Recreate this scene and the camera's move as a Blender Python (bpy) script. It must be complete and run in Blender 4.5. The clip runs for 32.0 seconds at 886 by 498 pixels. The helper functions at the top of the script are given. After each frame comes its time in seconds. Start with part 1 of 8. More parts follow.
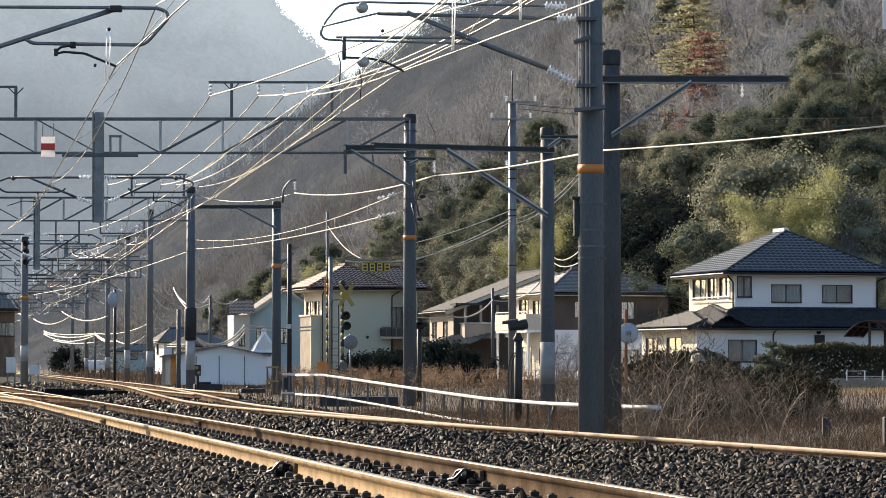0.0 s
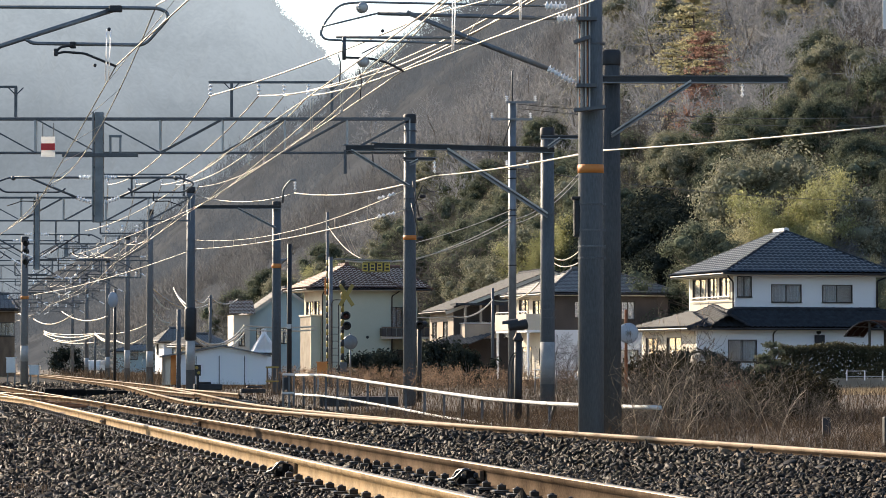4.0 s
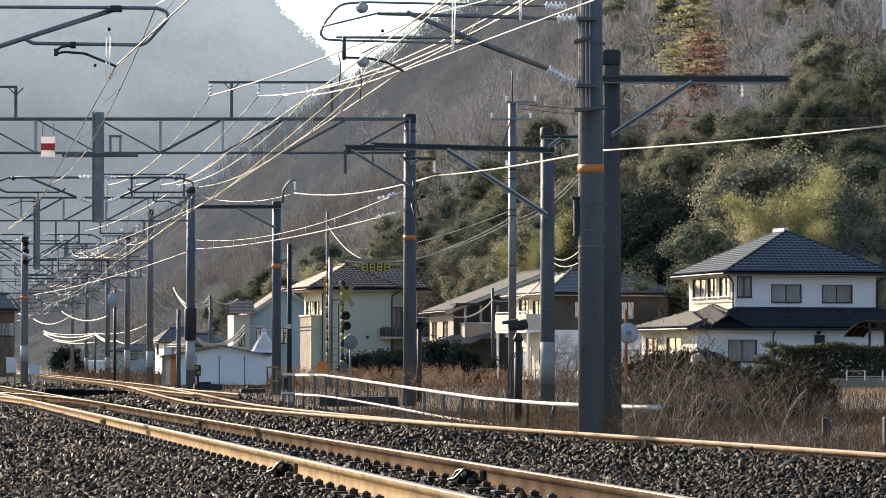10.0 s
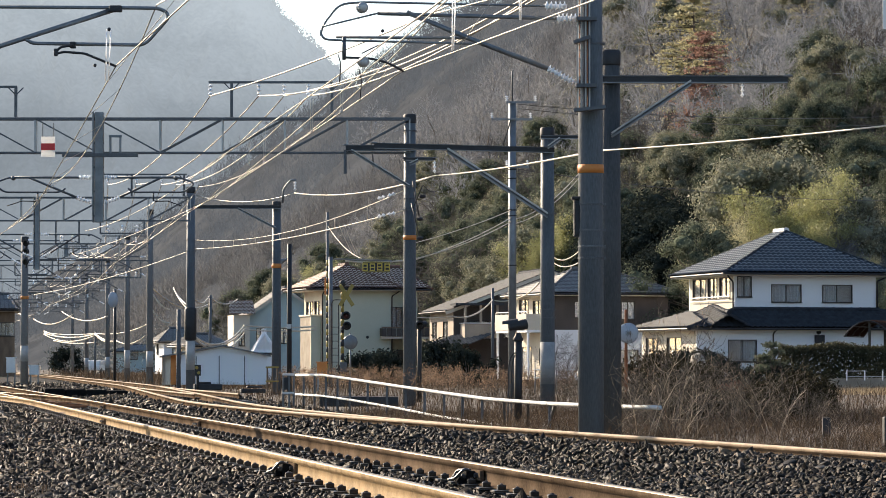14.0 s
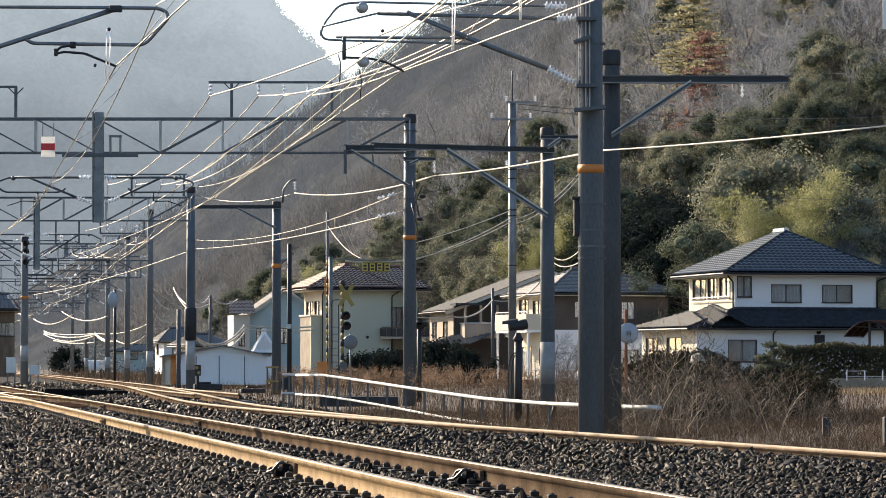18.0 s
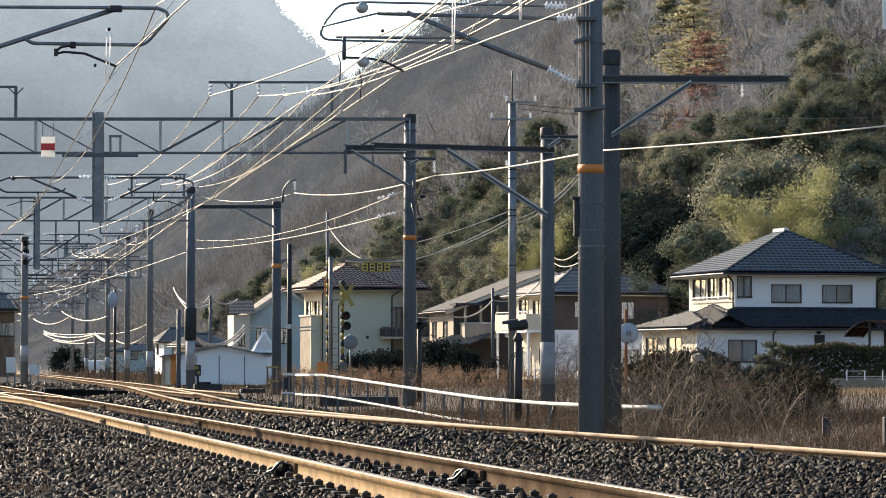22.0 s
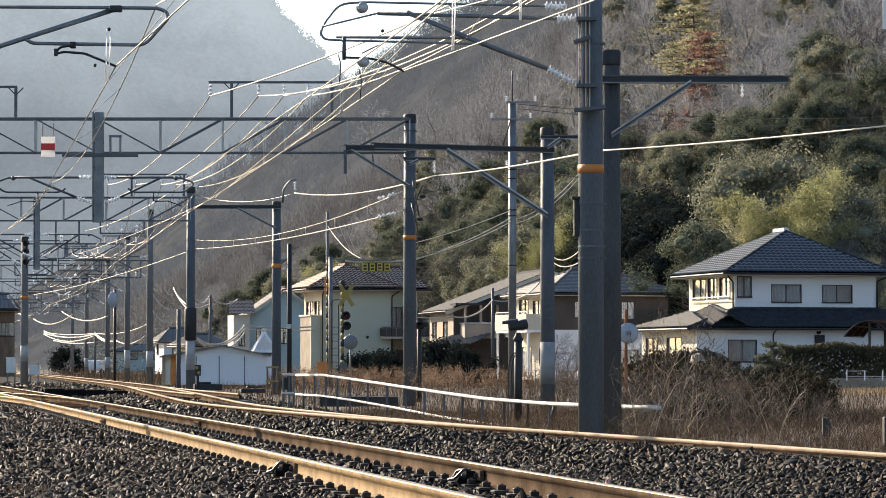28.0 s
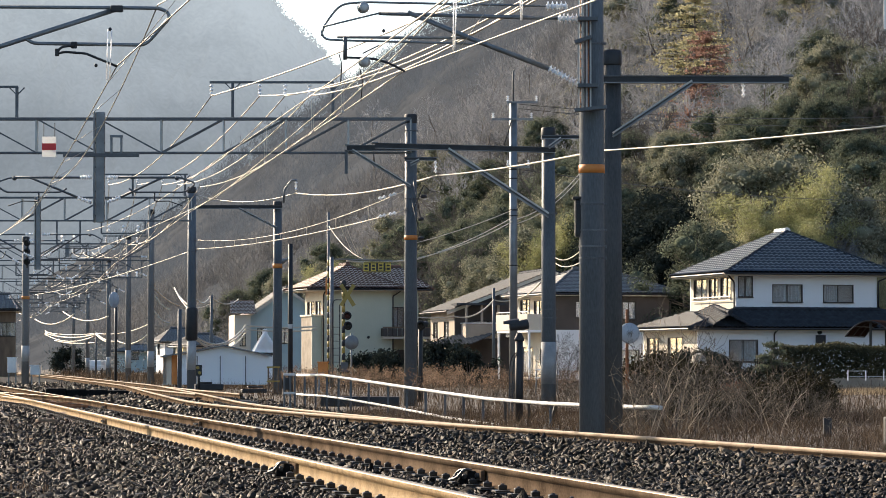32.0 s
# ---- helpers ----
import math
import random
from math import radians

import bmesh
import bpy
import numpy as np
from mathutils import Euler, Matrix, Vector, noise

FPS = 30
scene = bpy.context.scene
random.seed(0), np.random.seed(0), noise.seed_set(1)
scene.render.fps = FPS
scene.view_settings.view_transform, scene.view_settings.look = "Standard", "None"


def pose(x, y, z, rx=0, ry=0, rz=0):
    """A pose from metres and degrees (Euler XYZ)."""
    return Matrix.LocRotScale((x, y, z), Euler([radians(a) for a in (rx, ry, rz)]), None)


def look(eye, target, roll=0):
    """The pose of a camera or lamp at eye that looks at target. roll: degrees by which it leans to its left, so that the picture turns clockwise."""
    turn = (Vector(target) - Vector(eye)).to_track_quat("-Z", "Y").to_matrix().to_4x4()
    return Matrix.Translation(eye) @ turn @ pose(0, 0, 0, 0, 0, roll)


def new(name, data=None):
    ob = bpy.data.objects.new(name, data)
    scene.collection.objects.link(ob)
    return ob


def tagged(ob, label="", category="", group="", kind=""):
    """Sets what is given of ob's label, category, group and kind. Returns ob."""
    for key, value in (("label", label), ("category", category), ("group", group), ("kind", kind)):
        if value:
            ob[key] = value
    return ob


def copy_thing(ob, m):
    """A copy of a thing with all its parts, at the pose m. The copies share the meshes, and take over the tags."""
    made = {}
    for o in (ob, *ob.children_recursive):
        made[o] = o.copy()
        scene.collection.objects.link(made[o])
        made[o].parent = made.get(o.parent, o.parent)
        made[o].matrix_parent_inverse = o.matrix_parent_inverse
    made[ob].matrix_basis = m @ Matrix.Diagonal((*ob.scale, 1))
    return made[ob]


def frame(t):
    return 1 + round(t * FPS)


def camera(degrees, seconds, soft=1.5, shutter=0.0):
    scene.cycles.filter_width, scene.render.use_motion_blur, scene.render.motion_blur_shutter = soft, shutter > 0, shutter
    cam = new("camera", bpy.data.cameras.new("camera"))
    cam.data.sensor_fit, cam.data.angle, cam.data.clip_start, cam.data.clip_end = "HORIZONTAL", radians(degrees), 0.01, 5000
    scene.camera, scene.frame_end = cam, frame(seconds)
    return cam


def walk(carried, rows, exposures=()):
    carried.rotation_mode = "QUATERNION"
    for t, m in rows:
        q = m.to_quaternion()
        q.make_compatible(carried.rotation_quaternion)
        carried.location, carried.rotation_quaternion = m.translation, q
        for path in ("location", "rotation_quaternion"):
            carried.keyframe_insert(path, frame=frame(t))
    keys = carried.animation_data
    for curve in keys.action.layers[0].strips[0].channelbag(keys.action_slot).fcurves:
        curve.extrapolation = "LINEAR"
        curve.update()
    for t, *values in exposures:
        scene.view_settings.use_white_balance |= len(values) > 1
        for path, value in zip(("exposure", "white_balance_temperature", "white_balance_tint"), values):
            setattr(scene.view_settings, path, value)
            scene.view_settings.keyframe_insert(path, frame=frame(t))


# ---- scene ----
cam = camera(15.318, 32.0, soft=0.8)
TILT = 2.0139
EYE = (0.0, 0.0, 0.90)


def aim(turn=0.0, lift=0.0):
    """The standing camera, turned by a few thousandths of a degree when it is touched."""
    return pose(*EYE, 90 + TILT + lift, 0, turn)


walk(cam, [(0, aim()), (28.2, aim()), (28.6, aim(-0.006, 0.0)), (29.0, aim(-0.029, 0.017)), (29.4, aim()), (30.5, aim()),
           (31.0, aim(0.017, 0.0)), (31.5, aim(0.022, -0.009)), (32.0, aim(0.018, 0.0))],
     exposures=[(0, 1.1, 6200, 10), (32, 1.1, 6200, 10)])

# ---- light ----
SUN_TURN, SUN_HEIGHT = 42.0, 25.0      # degrees to the side of the view's axis, and above the horizon
world = bpy.data.worlds.new("sky")
scene.world = world
world.use_nodes = True
wn = world.node_tree.nodes
sky = wn.new("ShaderNodeTexSky")
sky.sky_type, sky.sun_disc = "NISHITA", False
sky.sun_elevation, sky.sun_rotation = radians(SUN_HEIGHT), radians(-SUN_TURN)
sky.dust_density, sky.air_density, sky.ozone_density = 1.2, 1.0, 1.5
world.node_tree.links.new(sky.outputs[0], wn["Background"].inputs[0])
wn["Background"].inputs[1].default_value = 0.1
lamp = bpy.data.lights.new("sun", "SUN")
lamp.energy, lamp.angle, lamp.color = 5.0, radians(0.6), (1.0, 0.8, 0.575)
sun = new("sun", lamp)
s_dir = Vector((-math.sin(radians(SUN_TURN)) * math.cos(radians(SUN_HEIGHT)),
                math.cos(radians(SUN_TURN)) * math.cos(radians(SUN_HEIGHT)), math.sin(radians(SUN_HEIGHT))))
sun.matrix_world = look(s_dir * 900, (0, 0, 0))


# ---- materials ----
def material(name, a, b, scale=4.0, rough=0.7, metal=0.0, bump=0.2, fine=40.0, rand=0.0, island=False, stretch=(1, 1, 1), glow=0.0,
             translucent=0.0, spot=None, spec=0.5):
    """A two-scale surface: colour a to b by coarse noise, broken by fine noise, with relief."""
    m = bpy.data.materials.new(name)
    m.use_nodes = True
    t, ln = m.node_tree.nodes, m.node_tree.links.new
    bs = t["Principled BSDF"]
    tc, mp = t.new("ShaderNodeTexCoord"), t.new("ShaderNodeMapping")
    mp.inputs["Scale"].default_value = stretch
    ln(tc.outputs["Object"], mp.inputs[0])
    n1, n2 = t.new("ShaderNodeTexNoise"), t.new("ShaderNodeTexNoise")
    for n, s, d in ((n1, scale, 5), (n2, fine, 3)):
        ln(mp.outputs[0], n.inputs["Vector"])
        n.inputs["Scale"].default_value, n.inputs["Detail"].default_value = s, d
    mr = t.new("ShaderNodeMapRange")
    mr.inputs[1].default_value, mr.inputs[2].default_value = 0.3, 0.7
    ad = t.new("ShaderNodeMath")
    ad.operation = "MULTIPLY_ADD"
    ln(n2.outputs[0], ad.inputs[0])
    ad.inputs[1].default_value = 0.5
    sub = t.new("ShaderNodeMath")
    sub.operation = "SUBTRACT"
    ln(n1.outputs[0], sub.inputs[0])
    sub.inputs[1].default_value = 0.25
    ln(sub.outputs[0], ad.inputs[2])
    ln(ad.outputs[0], mr.inputs[0])
    mx = t.new("ShaderNodeMix")
    mx.data_type = "RGBA"
    ln(mr.outputs[0], mx.inputs[0])
    mx.inputs[6].default_value, mx.inputs[7].default_value = (*a, 1), (*b, 1)
    col = mx.outputs[2]
    if rand or island:
        src = t.new("ShaderNodeNewGeometry") if island else t.new("ShaderNodeObjectInfo")
        hv, sc = t.new("ShaderNodeHueSaturation"), t.new("ShaderNodeMapRange")
        r = rand or 0.5
        sc.inputs[3].default_value, sc.inputs[4].default_value = 1 - r, 1 + r
        ln(src.outputs["Random Per Island" if island else "Random"], sc.inputs[0])
        ln(sc.outputs[0], hv.inputs["Value"])
        ln(col, hv.inputs["Color"])
        col = hv.outputs[0]
        if spot:
            gt, m2 = t.new("ShaderNodeMath"), t.new("ShaderNodeMix")
            gt.operation, m2.data_type = "GREATER_THAN", "RGBA"
            gt.inputs[1].default_value = 1 - spot[3]
            ln(src.outputs["Random Per Island" if island else "Random"], gt.inputs[0])
            ln(gt.outputs[0], m2.inputs[0])
            ln(col, m2.inputs[6])
            m2.inputs[7].default_value = (*spot[:3], 1)
            col = m2.outputs[2]
    ln(col, bs.inputs["Base Color"])
    bs.inputs["Roughness"].default_value, bs.inputs["Metallic"].default_value, bs.inputs["Specular IOR Level"].default_value = rough, metal, spec
    if bump:
        bp = t.new("ShaderNodeBump")
        bp.inputs["Strength"].default_value, bp.inputs["Distance"].default_value = bump, 0.02
        ln(n2.outputs[0], bp.inputs["Height"])
        ln(bp.outputs[0], bs.inputs["Normal"])
    if glow:
        ln(col, bs.inputs["Emission Color"])
        bs.inputs["Emission Strength"].default_value = glow
    if translucent:
        tr, ms = t.new("ShaderNodeBsdfTranslucent"), t.new("ShaderNodeMixShader")
        ln(col, tr.inputs[0])
        ms.inputs[0].default_value = translucent
        ln(bs.outputs[0], ms.inputs[1])
        ln(tr.outputs[0], ms.inputs[2])
        ln(ms.outputs[0], t["Material Output"].inputs[0])
    return m


def glass(name, tint=(0.03, 0.035, 0.04), rough=0.05):
    m = material(name, (0.85, 0.88, 0.9), (0.9, 0.92, 0.93), 1.0, rough, 0.0, 0.0)
    m.node_tree.nodes["Principled BSDF"].inputs["Transmission Weight"].default_value = 0.85
    return m


M = dict(
    concrete=material("concrete", (0.088, 0.098, 0.108), (0.165, 0.18, 0.195), 1.5, 0.5, 0, 0.3, 60, 0.12, stretch=(1, 1, 0.2), spec=0.15),
    dark_concrete=material("stained_dark_concrete", (0.055, 0.057, 0.058), (0.115, 0.116, 0.115), 1.5, 0.7, 0, 0.3, 60, 0.1, stretch=(1, 1, 0.2), spec=0.2),
    # haze over the farther masts is put into this lighter concrete colour
    haze_concrete=material("concrete_paled_for_haze", (0.15, 0.146, 0.138), (0.25, 0.243, 0.232), 1.5, 0.8, 0, 0.3, 60, 0.12, stretch=(1, 1, 0.2), spec=0.3),
    rubber=material("black_rubber", (0.008, 0.008, 0.008), (0.016, 0.0155, 0.015), 4, 0.9, 0, 0.3, 40, spec=0.05),
    galv=material("galvanised_steel", (0.15, 0.16, 0.168), (0.24, 0.25, 0.255), 3, 0.5, 0.5, 0.1, 80, 0.1),
    steel=material("grey_painted_steel", (0.075, 0.081, 0.088), (0.125, 0.132, 0.14), 2, 0.5, 0.2, 0.15, 60, 0.1),
    dark=material("dark_painted_steel", (0.016, 0.0165, 0.018), (0.034, 0.034, 0.036), 3, 0.6, 0.1, 0.1, 60),
    railhead=material("polished_rail_head", (0.26, 0.195, 0.12), (0.4, 0.305, 0.195), 3, 0.5, 0.6, 0.05, 30, stretch=(1, 1, 1)),
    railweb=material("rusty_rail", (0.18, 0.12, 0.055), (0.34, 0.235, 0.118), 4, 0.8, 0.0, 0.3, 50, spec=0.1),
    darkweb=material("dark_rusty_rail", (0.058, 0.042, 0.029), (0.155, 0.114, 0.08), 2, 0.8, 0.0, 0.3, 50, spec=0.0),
    clip=material("oily_rail_fastening", (0.02, 0.017, 0.014), (0.06, 0.048, 0.036), 7, 0.45, 0.3, 0.2, 60, 0.3),
    rustyhead=material("dull_rail_head", (0.17, 0.117, 0.07), (0.28, 0.2, 0.125), 4, 0.7, 0.2, 0.1, 40),
    rust=material("rust", (0.16, 0.06, 0.025), (0.3, 0.12, 0.05), 5, 0.85, 0.1, 0.3, 60),
    sleeper=material("sleeper_concrete", (0.09, 0.085, 0.08), (0.16, 0.15, 0.14), 5, 0.9, 0, 0.4, 50, 0.15),
    # a few stones are brownish, with warm sunlit highlights put into their colour
    stone=material("ballast_stone", (0.01, 0.0092, 0.008), (0.037, 0.033, 0.028), 9, 0.55, 0, 0.4, 90, 0.8, True, spot=(0.13, 0.098, 0.066, 0.06), spec=0.07),
    bed=material("ballast_bed", (0.012, 0.0115, 0.011), (0.03, 0.028, 0.026), 9, 0.95, 0, 0.8, 22, spec=0.1),
    soil=material("dry_soil", (0.04, 0.032, 0.024), (0.09, 0.07, 0.052), 0.8, 0.95, 0, 0.5, 12),
    porcelain=material("white_porcelain", (0.8, 0.81, 0.82), (0.88, 0.88, 0.88), 4, 0.12, 0, 0, 20),
    wire=material("stranded_wire", (0.38, 0.345, 0.285), (0.5, 0.455, 0.385), 9, 0.38, 0.8, 0.1, 90),
    cable=material("black_cable", (0.03, 0.03, 0.03), (0.05, 0.05, 0.05), 9, 0.5, 0, 0.1, 90),
    palecable=material("pale_cable", (0.47, 0.42, 0.33), (0.59, 0.53, 0.43), 9, 0.45, 0, 0.1, 90),
    whitepaint=material("white_paint", (0.72, 0.72, 0.7), (0.82, 0.81, 0.78), 2, 0.45, 0, 0.1, 40),
    worn=material("worn_white_band", (0.5, 0.5, 0.48), (0.66, 0.65, 0.62), 3, 0.7, 0, 0.2, 40),
    band_white=material("aged_white_band", (0.3, 0.3, 0.29), (0.46, 0.455, 0.44), 2, 0.8, 0, 0.2, 40),
    footband=material("faded_white_foot", (0.2, 0.2, 0.2), (0.36, 0.36, 0.355), 2, 0.8, 0, 0.2, 40),
    orange=material("orange_paint", (0.6, 0.2, 0.04), (0.7, 0.27, 0.06), 3, 0.6, 0, 0.1, 40),
    red=material("red_paint", (0.6, 0.03, 0.03), (0.7, 0.05, 0.05), 3, 0.5, 0, 0.05, 40),
    yellow=material("yellow_paint", (0.28, 0.2, 0.04), (0.4, 0.29, 0.065), 3, 0.5, 0, 0.1, 40),
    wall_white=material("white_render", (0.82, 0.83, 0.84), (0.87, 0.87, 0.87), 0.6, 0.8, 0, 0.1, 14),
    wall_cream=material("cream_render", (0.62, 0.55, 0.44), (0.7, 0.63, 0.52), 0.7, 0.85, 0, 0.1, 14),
    wall_tan=material("tan_render", (0.34, 0.28, 0.215), (0.43, 0.36, 0.285), 0.7, 0.85, 0, 0.1, 14),
    tile_slate=material("worn_slate", (0.05, 0.054, 0.06), (0.09, 0.094, 0.1), 2, 0.6, 0, 0.15, 30, spec=0.04),
    edge_slate=material("glint_slate_edge", (0.1, 0.104, 0.11), (0.15, 0.154, 0.16), 3, 0.6, 0, 0.1, 30, spec=0.0),
    wall_green=material("pale_green_render", (0.49, 0.495, 0.385), (0.57, 0.57, 0.45), 0.5, 0.85, 0, 0.1, 14),
    wall_blue=material("pale_blue_siding", (0.43, 0.52, 0.51), (0.5, 0.585, 0.57), 0.6, 0.75, 0, 0.1, 14),
    wall_brown=material("brown_siding", (0.068, 0.055, 0.047), (0.10, 0.082, 0.07), 0.8, 0.8, 0, 0.15, 20),
    wood=material("weathered_wood", (0.13, 0.085, 0.055), (0.24, 0.16, 0.1), 3, 0.8, 0, 0.3, 40, stretch=(1, 1, 0.2)),
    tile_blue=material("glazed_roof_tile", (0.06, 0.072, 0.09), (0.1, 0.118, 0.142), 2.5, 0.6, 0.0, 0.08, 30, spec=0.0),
    # sky reflections and glints on the tiles are put into paler lips
    edge_blue=material("glint_tile_lip", (0.25, 0.275, 0.305), (0.32, 0.345, 0.375), 3, 0.5, 0, 0.05, 30, spec=0.0),
    edge_grey=material("glint_slate_lip", (0.24, 0.24, 0.245), (0.32, 0.32, 0.325), 3, 0.6, 0, 0.1, 30, spec=0.0),
    # dark tiles for ridges, and for the lower roof with shade in the colour
    edge_dark=material("shade_tile_lip", (0.03, 0.036, 0.044), (0.05, 0.06, 0.072), 3, 0.6, 0, 0.1, 30, spec=0.05),
    tile_dark=material("dark_shade_tile", (0.03, 0.034, 0.04), (0.05, 0.056, 0.066), 3, 0.6, 0, 0.1, 30, spec=0.05),
    palewall=material("pale_weathered_concrete", (0.22, 0.185, 0.14), (0.36, 0.31, 0.24), 1.4, 0.9, 0, 0.3, 25),
    edge_brown=material("glint_pantile_lip", (0.58, 0.49, 0.43), (0.74, 0.64, 0.57), 3, 0.5, 0, 0.1, 30, spec=0.0),
    tile_grey=material("grey_roof_tile", (0.09, 0.092, 0.096), (0.15, 0.15, 0.152), 2, 0.5, 0, 0.15, 30, spec=0.06),
    tile_brown=material("brown_roof_tile", (0.11, 0.066, 0.05), (0.19, 0.118, 0.09), 2.5, 0.5, 0, 0.15, 30, spec=0.06),
    frame_dark=material("bronze_window_frame", (0.035, 0.03, 0.027), (0.055, 0.048, 0.043), 4, 0.4, 0.3, 0.05, 40),
    curtain=material("net_curtain", (0.4, 0.4, 0.4), (0.55, 0.55, 0.54), 1.5, 0.9, 0, 0.1, 20, stretch=(6, 6, 0.3)),
    pane=glass("window_glass"),
    bark=material("bark", (0.09, 0.075, 0.062), (0.17, 0.145, 0.125), 4, 0.95, 0, 0.4, 30, 0.2, stretch=(1, 1, 0.3)),
    twig=material("bare_twigs", (0.147, 0.154, 0.166), (0.272, 0.284, 0.304), 3, 0.9, 0, 0, 30, 0.3, translucent=0.4, spec=0.0),
    low_twig=material("brown_undergrowth_twigs", (0.082, 0.085, 0.089), (0.183, 0.187, 0.195), 0.3, 0.9, 0, 0, 30, 0.3, translucent=0.4, spec=0.0),
    # twigs high on the slope: haze put into a paler, bluer colour
    haze_pale_twig=material("bare_twigs_paled_for_haze", (0.195, 0.203, 0.214), (0.312, 0.323, 0.34), 3, 0.9, 0, 0, 30, 0.2, translucent=0.4, spec=0.0),
    dark_twig=material("dark_bare_limbs", (0.055, 0.052, 0.05), (0.125, 0.117, 0.11), 3, 0.9, 0, 0, 30, 0.2, translucent=0.2, spec=0.0),
    far_twig=material("distant_bare_twigs", (0.116, 0.121, 0.129), (0.262, 0.271, 0.286), 0.09, 0.95, 0, 0, 2, 0.15, True, translucent=0.4, spec=0.0),
    shrub=material("dry_shrub_twigs", (0.024, 0.02, 0.015), (0.088, 0.072, 0.053), 5, 0.9, 0, 0, 30, 0.35, True),
    leaf=material("evergreen_leaves", (0.06, 0.074, 0.052), (0.185, 0.2, 0.138), 0.3, 0.7, 0, 0, 9, 0.5, True, translucent=0.35, spec=0.03),
    # the shade behind the houses is put into this near-black leaf colour
    shade_leaf=material("evergreen_leaves_with_shade", (0.018, 0.023, 0.02), (0.05, 0.059, 0.048), 1.2, 0.7, 0, 0, 9, 0.4, True, translucent=0.1, spec=0.0),
    hedge=material("clipped_hedge_leaves", (0.048, 0.049, 0.028), (0.105, 0.1, 0.06), 1.2, 0.6, 0, 0, 9, 0.5, True, translucent=0.25, spec=0.05),
    olive=material("olive_leaves", (0.16, 0.166, 0.112), (0.33, 0.322, 0.23), 1.2, 0.55, 0, 0, 9, 0.45, True, translucent=0.3, spec=0.04),
    bamboo=material("bamboo_leaves", (0.2, 0.212, 0.09), (0.36, 0.355, 0.165), 0.7, 0.55, 0, 0, 9, 0.35, True, translucent=0.45),
    khaki=material("pale_bamboo_leaves", (0.27, 0.265, 0.15), (0.45, 0.425, 0.265), 0.7, 0.55, 0, 0, 9, 0.4, True, translucent=0.45),
    russet=material("russet_leaves", (0.1, 0.05, 0.035), (0.2, 0.105, 0.07), 1.0, 0.7, 0, 0, 9, 0.4, True, translucent=0.3, spec=0.1),
    needle=material("browning_needles", (0.31, 0.295, 0.155), (0.48, 0.43, 0.25), 0.35, 0.7, 0, 0, 6, 0.4, True, translucent=0.3),
    dead_needle=material("reddish_dead_needles", (0.25, 0.15, 0.115), (0.4, 0.255, 0.2), 0.5, 0.8, 0, 0, 6, 0.4, True, translucent=0.3, spec=0.0),
    dry=material("dry_grass", (0.024, 0.018, 0.013), (0.135, 0.1, 0.07), 0.9, 0.9, 0, 0, 14, 0.55, True, translucent=0.3, spec=0.1),
    hill=material("hillside_litter", (0.087, 0.088, 0.088), (0.145, 0.146, 0.145), 0.12, 0.95, 0, 0.6, 1.1, spec=0.0),
    # slope and twigs glow a little: haze put into the material
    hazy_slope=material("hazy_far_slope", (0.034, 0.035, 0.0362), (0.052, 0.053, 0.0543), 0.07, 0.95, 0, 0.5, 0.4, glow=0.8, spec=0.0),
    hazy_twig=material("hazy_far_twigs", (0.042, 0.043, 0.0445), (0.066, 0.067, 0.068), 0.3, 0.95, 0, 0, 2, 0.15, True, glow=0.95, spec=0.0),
    # the mountain's haze is put into its colour and emission
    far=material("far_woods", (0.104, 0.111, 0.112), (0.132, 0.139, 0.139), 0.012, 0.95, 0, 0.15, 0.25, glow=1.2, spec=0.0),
)


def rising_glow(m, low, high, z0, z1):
    """Haze put into the distant mountain as emission, stronger towards its crest."""
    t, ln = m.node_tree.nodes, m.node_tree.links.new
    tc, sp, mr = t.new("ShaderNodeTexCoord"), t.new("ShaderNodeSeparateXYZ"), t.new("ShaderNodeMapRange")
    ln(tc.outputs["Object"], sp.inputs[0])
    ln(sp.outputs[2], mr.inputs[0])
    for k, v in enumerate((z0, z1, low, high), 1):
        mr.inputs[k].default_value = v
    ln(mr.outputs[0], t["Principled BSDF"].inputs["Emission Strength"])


M["porcelain"].node_tree.nodes["Principled BSDF"].inputs["Subsurface Weight"].default_value = 0.5
M["porcelain"].node_tree.nodes["Principled BSDF"].inputs["Subsurface Scale"].default_value = 0.12
M["porcelain"].node_tree.nodes["Principled BSDF"].inputs["Subsurface Radius"].default_value = (0.9, 0.9, 0.9)
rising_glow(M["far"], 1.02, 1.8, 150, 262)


# ---- mesh tools ----
def link(name, bm, mat, parent=None, label="", smooth=False, loc=None):
    me = bpy.data.meshes.new(name)
    bm.to_mesh(me)
    bm.free()
    return link_mesh(name, me, mat, parent, label, smooth, loc)


def link_mesh(name, me, mat, parent=None, label="", smooth=False, loc=None):
    for m in mat if isinstance(mat, (list, tuple)) else [mat]:
        me.materials.append(m)
    if smooth:
        me.polygons.foreach_set("use_smooth", [True] * len(me.polygons))
    ob = new(name, me)
    if parent:
        ob.parent = parent
    if loc is not None:
        ob.location = loc
    return tagged(ob, label)


def part(name, bm, mat, parent, label="", smooth=False, loc=None):
    return link(name, bm, mat, parent, label, smooth, loc)


def thing(name, loc, label, category, group="", kind="", rz=0.0):
    ob = new(name)
    ob.empty_display_size = 0.2
    ob.matrix_basis = pose(*loc, 0, 0, rz)
    return tagged(ob, label, category, group, kind)


